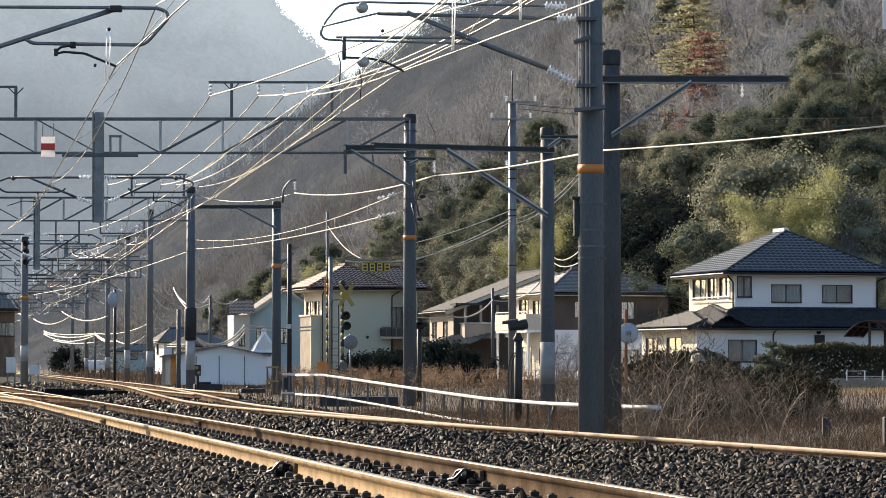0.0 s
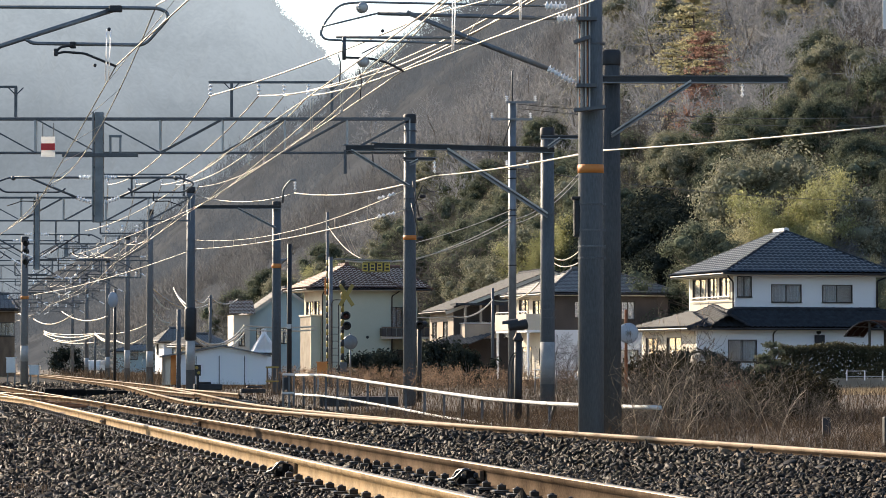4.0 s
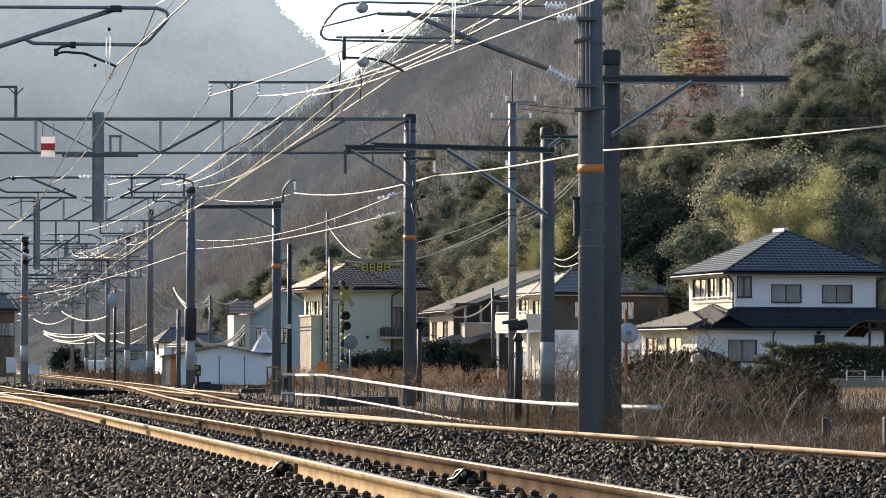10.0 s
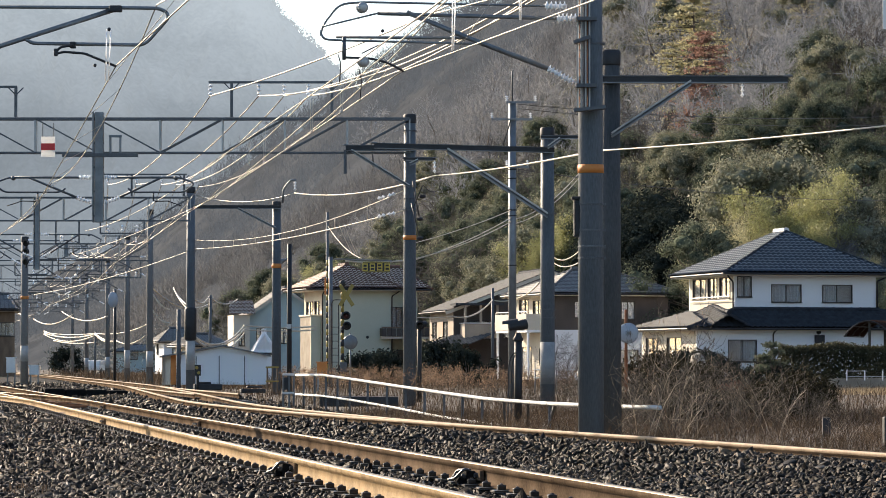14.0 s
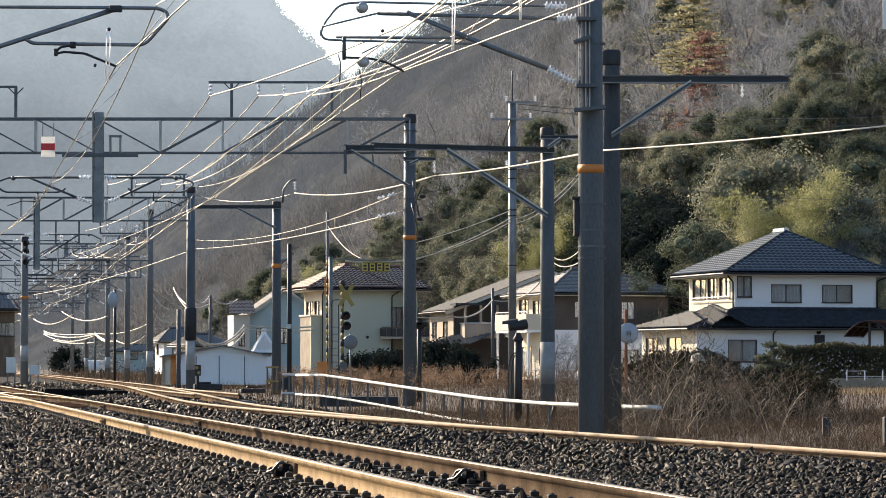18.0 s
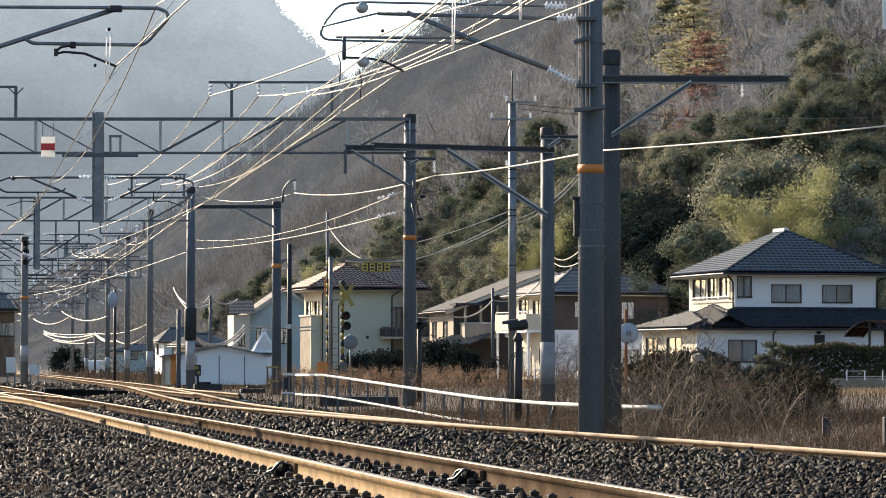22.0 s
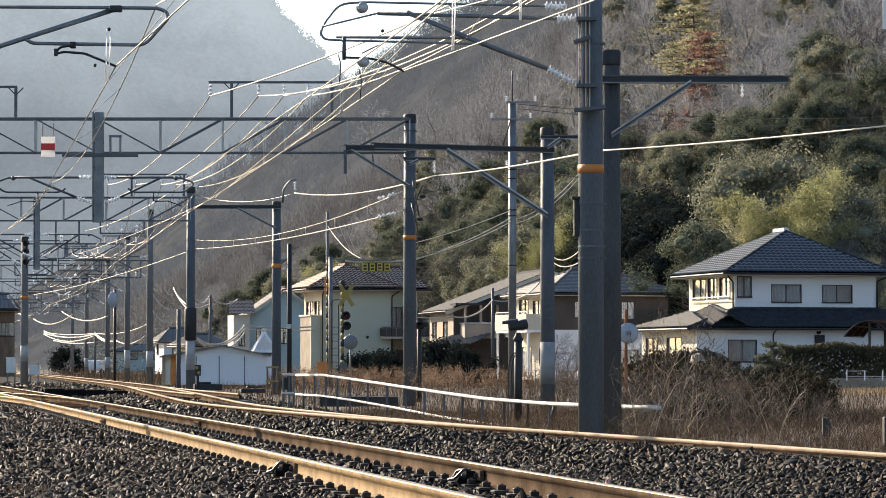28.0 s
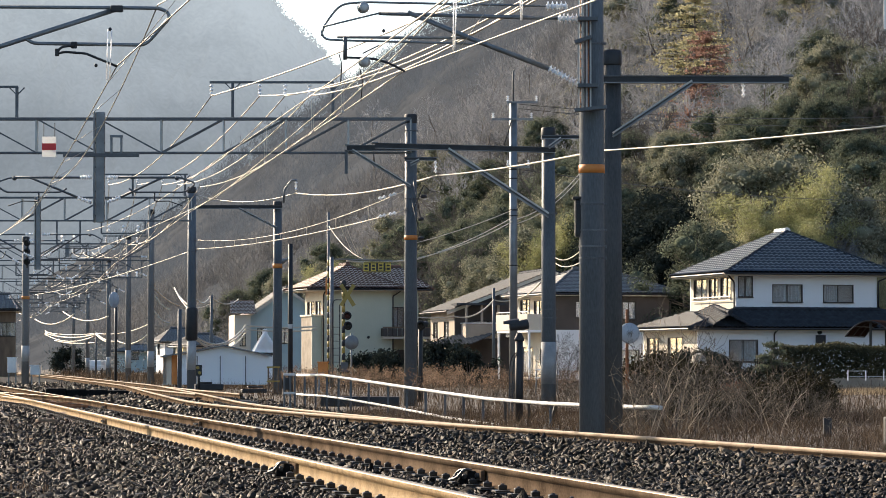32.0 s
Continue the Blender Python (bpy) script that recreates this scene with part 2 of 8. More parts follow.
def box(bm, c, s, bevel=0.0, m=None):
    """A block of size s round c."""
    made = bmesh.ops.create_cube(bm, size=1.0)["verts"]
    bmesh.ops.scale(bm, vec=s, verts=made)
    if bevel:
        edges = list({e for v in made for e in v.link_edges})
        got = bmesh.ops.bevel(bm, geom=edges, offset=bevel, segments=2, profile=0.6, affect="EDGES")
        made = list({v for f in got["faces"] for v in f.verts} | {v for v in made if v.is_valid})
    if m:
        bmesh.ops.transform(bm, matrix=m, verts=made)
    bmesh.ops.translate(bm, vec=c, verts=made)
    return made


def axes(d):
    d = Vector(d).normalized()
    side = d.cross((0, 0, 1))
    side = side.normalized() if side.length > 1e-4 else Vector((1, 0, 0))
    return d, side, side.cross(d)


def beam(bm, p, q, w, h):
    """A bar of section w across and h high from p to q."""
    p, q = Vector(p), Vector(q)
    d, sx, up = axes(q - p)
    vs = [bm.verts.new(o + sx * (a * w / 2) + up * (b * h / 2)) for o in (p, q) for a, b in ((-1, -1), (1, -1), (1, 1), (-1, 1))]
    for f in ((3, 2, 1, 0), (4, 5, 6, 7), (0, 1, 5, 4), (1, 2, 6, 5), (2, 3, 7, 6), (3, 0, 4, 7)):
        bm.faces.new([vs[i] for i in f])


def tube(bm, pts, r, n=8, cap=True):
    """A round bar along pts; r is one radius or one for each point."""
    pts = [Vector(p) for p in pts]
    rs = r if isinstance(r, (list, tuple)) else [r] * len(pts)
    rings, side = [], None
    for i, p in enumerate(pts):
        d = (pts[min(i + 1, len(pts) - 1)] - pts[max(i - 1, 0)]).normalized()
        if side is None:
            side = axes(d)[1]
        side = (side - d * side.dot(d))
        side = side.normalized() if side.length > 1e-5 else axes(d)[1]
        up = side.cross(d)
        rings.append([bm.verts.new(p + (side * math.cos(a) + up * math.sin(a)) * rs[i]) for a in [2 * math.pi * k / n for k in range(n)]])
    for a, b in zip(rings, rings[1:]):
        for k in range(n):
            bm.faces.new((a[k], a[(k + 1) % n], b[(k + 1) % n], b[k]))
    if cap:
        bm.faces.new(rings[0][::-1])
        bm.faces.new(rings[-1])


def lathe(bm, rows, n=16, m=None):
    """A turned body from (radius, height) rows."""
    rings = [[bm.verts.new((r * math.cos(2 * math.pi * k / n), r * math.sin(2 * math.pi * k / n), z)) for k in range(n)] for r, z in rows]
    for a, b in zip(rings, rings[1:]):
        for k in range(n):
            bm.faces.new((a[k], a[(k + 1) % n], b[(k + 1) % n], b[k]))
    bm.faces.new(rings[0][::-1])
    bm.faces.new(rings[-1])
    if m:
        bmesh.ops.transform(bm, matrix=m, verts=[v for r in rings for v in r])


def sagging(p, q, sag, n=14):
    p, q = Vector(p), Vector(q)
    return [p.lerp(q, i / n) - Vector((0, 0, sag * 4 * (i / n) * (1 - i / n))) for i in range(n + 1)]


def rounded(pts, r, n=4):
    """The polyline pts with its corners rounded."""
    pts = [Vector(p) for p in pts]
    out = [pts[0]]
    for a, b, c in zip(pts, pts[1:], pts[2:]):
        p, q = b + (a - b).normalized() * r, b + (c - b).normalized() * r
        out += [(p.lerp(b, k / n)).lerp(b.lerp(q, k / n), k / n) for k in range(n + 1)]
    return out + [pts[-1]]


def from_arrays(name, verts, faces):
    """A mesh from numpy arrays of points and of faces with one corner count."""
    me = bpy.data.meshes.new(name)
    k = faces.shape[1]
    me.vertices.add(len(verts))
    me.vertices.foreach_set("co", np.ascontiguousarray(verts, dtype=np.float32).ravel())
    me.loops.add(faces.size)
    me.loops.foreach_set("vertex_index", np.ascontiguousarray(faces, dtype=np.int32).ravel())
    me.polygons.add(len(faces))
    me.polygons.foreach_set("loop_start", np.arange(0, faces.size, k, dtype=np.int32))
    me.update(calc_edges=True)
    return me


def wire(p, q, sag, r, mat="wire", name="overhead_wire", label="taut bright overhead wire between the masts", n=14, group="overhead wires"):
    bm = bmesh.new()
    o = Vector(p)
    tube(bm, [v - o for v in sagging(p, q, sag, n)], r, 6)
    return tagged(link(name, bm, M[mat], smooth=True, loc=o), label, "wire", group)


# ---- ground, hill, tracks ----
def hill_height(x, y):
    """The wooded slope that rises behind the houses; numbers or arrays."""
    s = 0.965 * (x - 25) + 0.263 * (y - 205)
    s = s + 5 * np.sin(x * 0.06 + 1.3) * np.cos(y * 0.021) + 4 * np.sin(y * 0.05 + 0.04 * x)
    s = np.maximum(s, 0)
    h = 120 * np.tanh(0.75 * s / 120 * (1 - np.exp(-s / 9))) * np.clip(1 + x * 0.005, 0.3, 1)
    return h + np.minimum(s * 0.04, 1) * (2.2 * np.sin(x * 0.11) * np.sin(y * 0.083) + 3.5 * np.sin(x * 0.035 + 2) * np.sin(y * 0.027 + 1))


def path_a(y):
    """The near straight track's centre line."""
    return 0.757 - 0.1734 * (y - 18.3)


C_Y = [5, 27.5, 37, 47, 63.6, 90, 120, 216, 420]
C_X = [9.2, 3.72, 1.28, -1.35, -4.75, -8.0, -11.6, -25.8, -58.0]


def path_c(y):
    """The second track's centre line: it swings in towards the first."""
    y = np.asarray(y, dtype=float)
    return sum(np.interp(y + o, C_Y, C_X) for o in (-6, -3, 0, 3, 6)) / 5 + 0.52


def ground_height(x, y):
    """Ballast bed, the hump between the tracks, and the fields beside them."""
    a, c = x - path_a(y), x - path_c(y)
    k = 1 - np.clip((y - 70) / 40, 0, 1)
    hump = 0.15 * np.exp(-((c + 1.5) / 0.8) ** 2) * k
    bed = -0.03 + hump
    edge = np.clip((c - 1.0) / 1.2, 0, 1)
    return bed - 0.16 * edge + hill_height(x, y)


def ground():
    ys = np.concatenate([np.linspace(-40, 10, 12), np.linspace(11, 60, 110), np.linspace(61, 190, 90), np.linspace(193, 420, 100), np.linspace(428, 1300, 90),
                         np.linspace(1400, 4500, 12)])
    us = np.concatenate([np.linspace(-4, -0.2, 14), np.linspace(-0.19, 0.19, 100), np.linspace(0.2, 4, 14)])
    uu, yy = np.meshgrid(us, ys)
    xx = uu * (np.abs(yy) * 0.9 + 12)
    zz = ground_height(xx, yy)
    v = np.stack([xx, yy, zz], -1).reshape(-1, 3)
    n, k = len(us), len(ys)
    i = (np.arange(k - 1)[:, None] * n + np.arange(n - 1)).ravel()
    f = np.stack([i, i + 1, i + n + 1, i + n], 1)
    me = from_arrays("ground", v, f)
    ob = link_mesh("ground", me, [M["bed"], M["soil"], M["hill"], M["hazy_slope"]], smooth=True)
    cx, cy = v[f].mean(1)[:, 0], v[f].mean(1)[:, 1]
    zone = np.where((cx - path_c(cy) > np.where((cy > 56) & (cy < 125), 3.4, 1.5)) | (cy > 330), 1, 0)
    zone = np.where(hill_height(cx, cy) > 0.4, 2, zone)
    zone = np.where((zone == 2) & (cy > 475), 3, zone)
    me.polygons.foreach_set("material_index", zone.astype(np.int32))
    return tagged(ob, "dark ballast bed, dry field and wooded hillside", "ground", kind="structure")


def stones(name, y0, y1, density, size, seed, zone):
    """Loose broken stones lying on the bed, each a chipped block."""
    rs = np.random.RandomState(seed)
    half = 0.142
    n = int(density * half * (y1 * y1 - y0 * y0))
    y = np.sqrt(rs.uniform(y0 * y0, y1 * y1, n))
    x = rs.uniform(-half, half, n) * y
    a, c = x - path_a(y), x - path_c(y)
    keep = (c < np.where((y > 58) & (y < 125), 3.3, 1.25)) & zone(a, c, y)
    for rail in (a - 0.575, a + 0.575, c - 0.575, c + 0.575):
        keep &= np.abs(rail) > 0.11
    x, y = x[keep], y[keep]
    n = len(x)
    blocky = y0 < 25
    if blocky:
        k3 = np.array([(a, b, h) for h in (-0.7, 0.7) for a, b in ((-0.8, -0.8), (0.8, -0.8), (0.8, 0.8), (-0.8, 0.8))])
    else:
        k3 = np.array([(math.cos(t), math.sin(t), h) for h in (-0.75, 0.75) for t in (0, 2.1, 4.2)])
    m = len(k3)
    v = k3[None] * rs.uniform(0.6, 1.15, (n, m, 1)) + rs.normal(size=(n, m, 3)) * 0.12
    q = rs.normal(size=(n, 4)) * (1, 0.32, 0.32, 1)
    q /= np.linalg.norm(q, axis=1)[:, None]
    w, i, j, k = q.T
    R = np.stack([1 - 2 * (j * j + k * k), 2 * (i * j - k * w), 2 * (i * k + j * w), 2 * (i * j + k * w), 1 - 2 * (i * i + k * k), 2 * (j * k - i * w),
                  2 * (i * k - j * w), 2 * (j * k + i * w), 1 - 2 * (i * i + j * j)], 1).reshape(n, 3, 3)
    v = np.einsum("nij,nkj->nki", R, v * rs.uniform(0.75, 1.25, (n, 1, 3)) * (1.3, 0.85, 0.5))
    v *= (size * rs.lognormal(0, 0.25, n) * (0.92 if blocky else 1.0))[:, None, None]
    z = ground_height(x, y) + rs.uniform(-0.015, 0.018, n)
    v += np.stack([x, y, z], 1)[:, None]
    tris = np.array([(0, 2, 1), (3, 4, 5), (0, 1, 4), (0, 4, 3), (1, 2, 5), (1, 5, 4), (2, 0, 3), (2, 3, 5)])
    if blocky:
        tris = np.array([(0, 2, 1), (0, 3, 2), (4, 5, 6), (4, 6, 7), (0, 1, 5), (0, 5, 4), (1, 2, 6), (1, 6, 5), (2, 3, 7), (2, 7, 6), (3, 0, 4), (3, 4, 7)])
    f = (np.arange(n)[:, None, None] * m + tris).reshape(-1, 3)
    me = from_arrays(name, v.reshape(-1, 3), f)
    return tagged(link_mesh(name, me, M["stone"]), "dark angular crushed stones of the track bed", "ballast", kind="stuff")


RAIL = [(-0.062, 0), (0.062, 0), (0.062, 0.012), (0.011, 0.028), (0.009, 0.105), (0.0325, 0.118), (0.0325, 0.148), (0.027, 0.153),
        (-0.027, 0.153), (-0.0325, 0.148), (-0.0325, 0.118), (-0.009, 0.105), (-0.011, 0.028), (-0.062, 0.012)]


def rail_mesh(name, line, ys, off, z0, low=0.0, head="railhead", web="railweb"):
    xs = line(ys) if line is path_c else np.array([line(y) for y in ys])
    dx, dy = np.gradient(xs), np.gradient(ys)
    ln = np.hypot(dx, dy)
    nx, ny = dy / ln, -dx / ln
    prof = np.array(RAIL)
    v = np.stack([xs[:, None] + nx[:, None] * (off + prof[:, 0]), ys[:, None] + ny[:, None] * (off + prof[:, 0]), z0 + prof[:, 1][None] - low * (1 - np.clip((ys - 42) / 40, 0, 1))[:, None]], -1)
    k = 14
    i = np.arange(len(ys) - 1)[:, None] * k
    j = np.arange(k)
    f = np.stack([i + j, i + (j + 1) % k, i + k + (j + 1) % k, i + k + j], -1).reshape(-1, 4)
    me = from_arrays(name, v.reshape(-1, 3), f)
    # dull heads keep the head colour on their sides too
    top = np.isin(np.tile(j, len(ys) - 1), (5, 6, 7, 8, 9) if head == "rustyhead" else (6, 7, 8))
    me.materials.append(M[web])
    me.materials.append(M[head])
    me.polygons.foreach_set("material_index", top.astype(np.int32))
    return me


def track(label, line, ys, near, z0=0.017, cant=0.0):
    t = thing("railway_track", (0, 0, 0), label, "track", "tracks", kind="structure")
    for off in (-0.566, 0.566):
        # right rails, and both rails of canted tracks, get the darker web
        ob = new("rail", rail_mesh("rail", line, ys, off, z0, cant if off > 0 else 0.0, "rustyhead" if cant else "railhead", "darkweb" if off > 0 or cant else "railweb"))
        ob.parent = t
        tagged(ob, "steel rail with a shiny head and rusty web")
    bm = bmesh.new()
    box(bm, (0, 0, -0.075), (2.0, 0.2, 0.17), 0.02)
    sl = bpy.data.meshes.new("sleeper")
    bm.to_mesh(sl)
    bm.free()
    sl.materials.append(M["sleeper"])
    bm = bmesh.new()
    box(bm, (0, 0, 0.008), (0.13, 0.15, 0.016), 0.004)
    pad = len(bm.faces)
    box(bm, (0, 0.0, 0.034), (0.06, 0.055, 0.036), 0.008)
    lathe(bm, [(0.014, 0.05), (0.014, 0.06), (0.009, 0.062)], 6)
    for k, face in enumerate(bm.faces):
        face.material_index = 0 if k < pad else 1
    cl = bpy.data.meshes.new("rail_clip")
    bm.to_mesh(cl)
    bm.free()
    cl.materials.append(M["sleeper"])
    cl.materials.append(M["clip"])
    y = near[0]
    while y < near[1]:
        x, x2 = float(line(y)), float(line(y + 0.1))
        turn = math.degrees(math.atan2(-(x2 - x), 0.1))
        s = new("sleeper", sl)
        s.parent, s.matrix_basis = t, pose(x, y, -0.035, 0, 0, turn)
        for o in (-0.66, -0.47, 0.47, 0.66):
            c = new("rail_clip", cl)
            c.parent, c.location = s, (o, 0, 0.045)
        y += 0.57
    return t


ground()
near_y = np.concatenate([np.arange(8, 80, 1.0), np.arange(80, 420, 5.0)])
track("straight track of two rails on ballast", path_a, near_y, (15, 78))
track("curving track of two rails sunk in ballast", path_c, near_y, (24, 76), cant=0.085)
for y0, y1, many, size in ((21.5, 27, 980, 0.0275), (27, 36, 440, 0.031), (36, 55, 150, 0.038), (55, 95, 38, 0.053), (95, 170, 8, 0.075)):
    stones("ballast_stones", y0, y1, many, size, int(y0), lambda a, c, y: a > -7)


def path_d(y):
    """A track that leaves the near one by a turnout and swings away."""
    return path_a(y) - 0.0022 * max(0.0, y - 66) ** 2


def path_e(y):
    """A short siding beyond the second track."""
    return float(path_c(y)) + 0.0035 * max(0.0, 118 - y) ** 1.6


ext_y = np.arange(68, 190, 3.0)
track("turnout track curving away beside the near track", path_d, ext_y, (70, 84))
track("rusty siding that joins the second track", path_e, np.arange(84, 119, 3.0), (84, 100), cant=0.001)


# pale steel, also for edges and bars with sunlight put into the colour
M["pale_galv"] = material("pale_and_lit_steel", (0.34, 0.34, 0.33), (0.46, 0.45, 0.43), 3, 0.45, 0.4, 0.1, 80, 0.1)


# ---- masts, portals, brackets and wires ----
BEAM_TOP, BEAM_LOW = 7.4, 6.502
MAST_LABEL = "weathered grey concrete catenary mast"


def mast(x, y, r, top, base=-0.15, bands=(), white=None, label=MAST_LABEL, cap=True, clamps=(), skin=""):
    t = thing("catenary_mast", (x, y, base), label, "mast", "catenary masts")
    bm = bmesh.new()
    h = top - base
    tube(bm, [(0, 0, 0), (0, 0, h * 0.5), (0, 0, h)], [r * 1.06, r, r * 0.93], 24)
    # masts beyond 140 m get the concrete lightened for haze
    part("pole", bm, M[skin or ("haze_concrete" if y > 140 else "concrete")], t, smooth=True)
    if cap:
        bm = bmesh.new()
        lathe(bm, [(r * 0.99, 0), (r * 1.02, 0.03), (r * 1.02, r * 1.3), (r * 0.9, r * 1.45)], 20, Matrix.Translation((0, 0, h - r * 1.3)))
        part("cap", bm, M["dark"], t, "dark pole cap", True)
    for z0, z1, mat in bands:
        bm = bmesh.new()
        lathe(bm, [(r * 1.075, z0 - base), (r * 1.075, z1 - base)], 24)
        part("band", bm, M[mat], t, "orange painted band" if mat == "orange" else "white painted band", True)
    for z in clamps:
        bm = bmesh.new()
        lathe(bm, [(r * 1.05, z - base - 0.013), (r * 1.08, z - base - 0.012), (r * 1.08, z - base + 0.012), (r * 1.05, z - base + 0.013)], 20)
        box(bm, (r * 1.1, -0.02, z - base), (0.04, 0.045, 0.035), 0.006)
        part("clamp", bm, M["steel"], t, "grey steel clamp")
    return t


def insulator(name, p, q, parent, r=0.055, n=5):
    """A ribbed white insulator from p to q, in the parent's space."""
    p, q = Vector(p), Vector(q)
    ln = (q - p).length
    rows = [(r * 0.4, 0)]
    for i in range(n):
        z = ln * (i + 0.5) / n
        rows += [(r * 0.45, z - ln * 0.3 / n), (r, z - ln * 0.05 / n), (r * 0.95, z + ln * 0.1 / n), (r * 0.45, z + ln * 0.25 / n)]
    rows.append((r * 0.4, ln))
    bm = bmesh.new()
    m = (q - p).to_track_quat("Z", "Y").to_matrix().to_4x4()
    lathe(bm, rows, 12, m)
    return part(name, bm, M["porcelain"], parent, "white ribbed porcelain insulator", True, p)


def portal(xr, y, xl, pitch, drops=(), racks=(), flip=0.0, phase=0.0):
    """A lattice beam over the tracks, with hanging posts and wire racks."""
    t = thing("portal_beam", (xr, y, BEAM_LOW), "grey steel lattice beam spanning the tracks", "beam", "portal beams")
    dz = BEAM_TOP - BEAM_LOW
    ln = xr - xl
    for name, z, w in (("top_chord", dz, 0.062), ("bottom_chord", 0, 0.048)):
        for oy in (-0.15, 0.15):
            bm = bmesh.new()
            beam(bm, (0, oy, z), (-ln, oy, z), w, w)
            part(name, bm, M["steel"], t)
    n = int((ln - phase) / pitch)
    for i in range(n + 1):
        x = -phase - i * pitch
        for oy in (-0.15, 0.15):
            bm = bmesh.new()
            beam(bm, (x, oy, 0), (x, oy, dz), 0.042, 0.042)
            # the uprights' lit faces are painted in as paler steel
            part("upright", bm, M["pale_galv"], t)
            if i < n:
                up = x > -flip
                bm = bmesh.new()
                beam(bm, (x, oy, dz if up else 0), (x - pitch, oy, 0 if up else dz), 0.036, 0.036)
                part("diagonal", bm, M["steel"], t)
        bm = bmesh.new()
        beam(bm, (x, -0.15, dz), (x, 0.15, dz), 0.045, 0.045)
        beam(bm, (x, -0.15, 0), (x, 0.15, 0), 0.045, 0.045)
        part("cross_tie", bm, M["steel"], t)
    for x, zt, zb, w in drops:
        d = thing("drop_post", (x, y - 0.38, zb), "grey steel post hanging below the lattice beam", "post", "drop posts")
        bm = bmesh.new()
        box(bm, (w * 0.12, -0.02, (zt - zb) / 2), (w * 0.74, w * 0.8, zt - zb), 0.01)
        box(bm, (-w * 0.42, 0, (zt - zb) / 2), (w * 0.14, w * 0.9, zt - zb), 0.005)
        part("channel", bm, M["galv"], d)
        for k in range(5):
            bm = bmesh.new()
            box(bm, (0, -0.01, (zt - zb) * (0.06 + 0.22 * k)), (w * 1.02, w * 0.5, 0.05), 0.006)
            part("plate", bm, M["steel"], d)
    for x0, x1, posts, hangs, z in racks:
        r = thing("wire_rack", ((x0 + x1) / 2, y, BEAM_TOP + 0.05), "steel rack for feeder wires on top of the lattice beam", "rack", "wire racks")
        cx = (x0 + x1) / 2
        hz = z - BEAM_TOP - 0.05
        bm = bmesh.new()
        beam(bm, (x0 - cx, 0, hz), (x1 - cx, 0, hz), 0.06, 0.06)
        part("crossbar", bm, M["steel"], r)
        for px in posts:
            bm = bmesh.new()
            beam(bm, (px - cx, 0, 0), (px - cx, 0, hz), 0.075, 0.075)
            for way in (-1, 1):
                beam(bm, (px - cx, 0, hz - 0.22), (px - cx + 0.2 * way, 0, hz - 0.02), 0.03, 0.03)
            part("post", bm, M["steel"], r)
        for hx, hl in hangs:
            insulator("insulator", (hx - cx, 0, hz - 0.05), (hx - cx, 0, hz - hl), r, 0.06, 3)
    return t


def bracket(x, y, side, reach, z_top, z_reg, z_foot, label="hinged steel tube bracket with white insulators", tube_r=0.03, post=0.16):
    """The swinging bracket that carries a track's overhead line; side is -1 or 1."""
    t = thing("catenary_bracket", (x + side * post, y, z_foot), label, "bracket", "catenary brackets")
    zt, zr = z_top - z_foot, z_reg - z_foot
    s = side
    bm = bmesh.new()
    tube(bm, [(s * 0.32, 0, zt), (s * reach * 0.92, 0, zt)], tube_r, 8)
    part("top_tube", bm, M["steel"], t, smooth=True)
    bm = bmesh.new()
    tube(bm, [(s * 0.4, 0, zt * 0.3), (s * reach * 0.72, 0, zt)], tube_r, 8)
    part("strut_tube", bm, M["steel"], t, smooth=True)
    bm = bmesh.new()
    tube(bm, rounded([(s * reach * 0.3, 0, zt * 0.62), (s * reach * 0.36, 0, zr), (s * reach, 0, zr), (s * (reach + 0.3), 0, (zr * 0.4 + zt * 0.6)), (s * reach * 0.95, 0, zt),
                      (s * reach * 0.85, 0, zt)], 0.12), tube_r * 0.8, 8)
    part("register_tube", bm, M["steel"], t, smooth=True)
    bm = bmesh.new()
    tube(bm, [(s * reach * 0.62, 0, zr), (s * reach * 0.62, 0, zr - 0.22), (s * reach * 0.66, 0, zr - 0.24)], 0.022, 6)
    tube(bm, [(s * reach * 0.64, 0, zr - 0.24), (s * reach * 0.8, 0, zr - 0.23), (s * reach * 0.97, 0, zr - 0.36)], 0.015, 6)
    part("steady_arm", bm, M["dark"], t, smooth=True)
    insulator("insulator", (s * 0.02, 0, zt), (s * 0.34, 0, zt), t, 0.07)
    insulator("insulator", (s * 0.02, 0, zt * 0.12), (s * 0.42, 0, zt * 0.3), t, 0.065)
    bm = bmesh.new()
    lathe(bm, [(0.02, -0.08), (0.055, -0.06), (0.03, -0.015), (0.03, 0.015), (0.055, 0.06), (0.02, 0.08)], 12, pose(s * reach * 0.9, 0, zt - 0.02, 90))
    part("wire_saddle", bm, M["steel"], t, smooth=True)
    return t


# the tall front mast and the shorter one behind it
mast(1.976, 44, 0.163, 8.9, -0.15, [(3.461, 3.574, "orange")], clamps=[3.044, 2.697, 2.477, 2.326, 5.196],
     label="tall grey concrete mast with an orange band")
mast(2.41, 47.5, 0.155, 5.423, -0.15, skin="dark_concrete", label="shorter dark concrete mast close behind the tall one")
mast(2.442, 77, 0.165, 6.428, -0.2, [(0.45, 1.435, "footband")], clamps=[6.202, 4.441, 2.194, 1.995],
     label="grey concrete mast with a worn white foot")
mast(-0.88, 87, 0.165, 7.505, -0.2, [(4.198, 4.318, "orange")], clamps=[7.086, 6.322, 5.619, 5.29, 4.991],
     label="grey concrete mast carrying the lattice beam")
mast(-9.808, 128, 0.17, 7.799, -0.2, [(0.703, 1.821, "band_white")], clamps=[5.753, 5.313])
mast(-6.119, 121, 0.165, 6.88, -0.2, [(4.448, 4.615, "orange")])
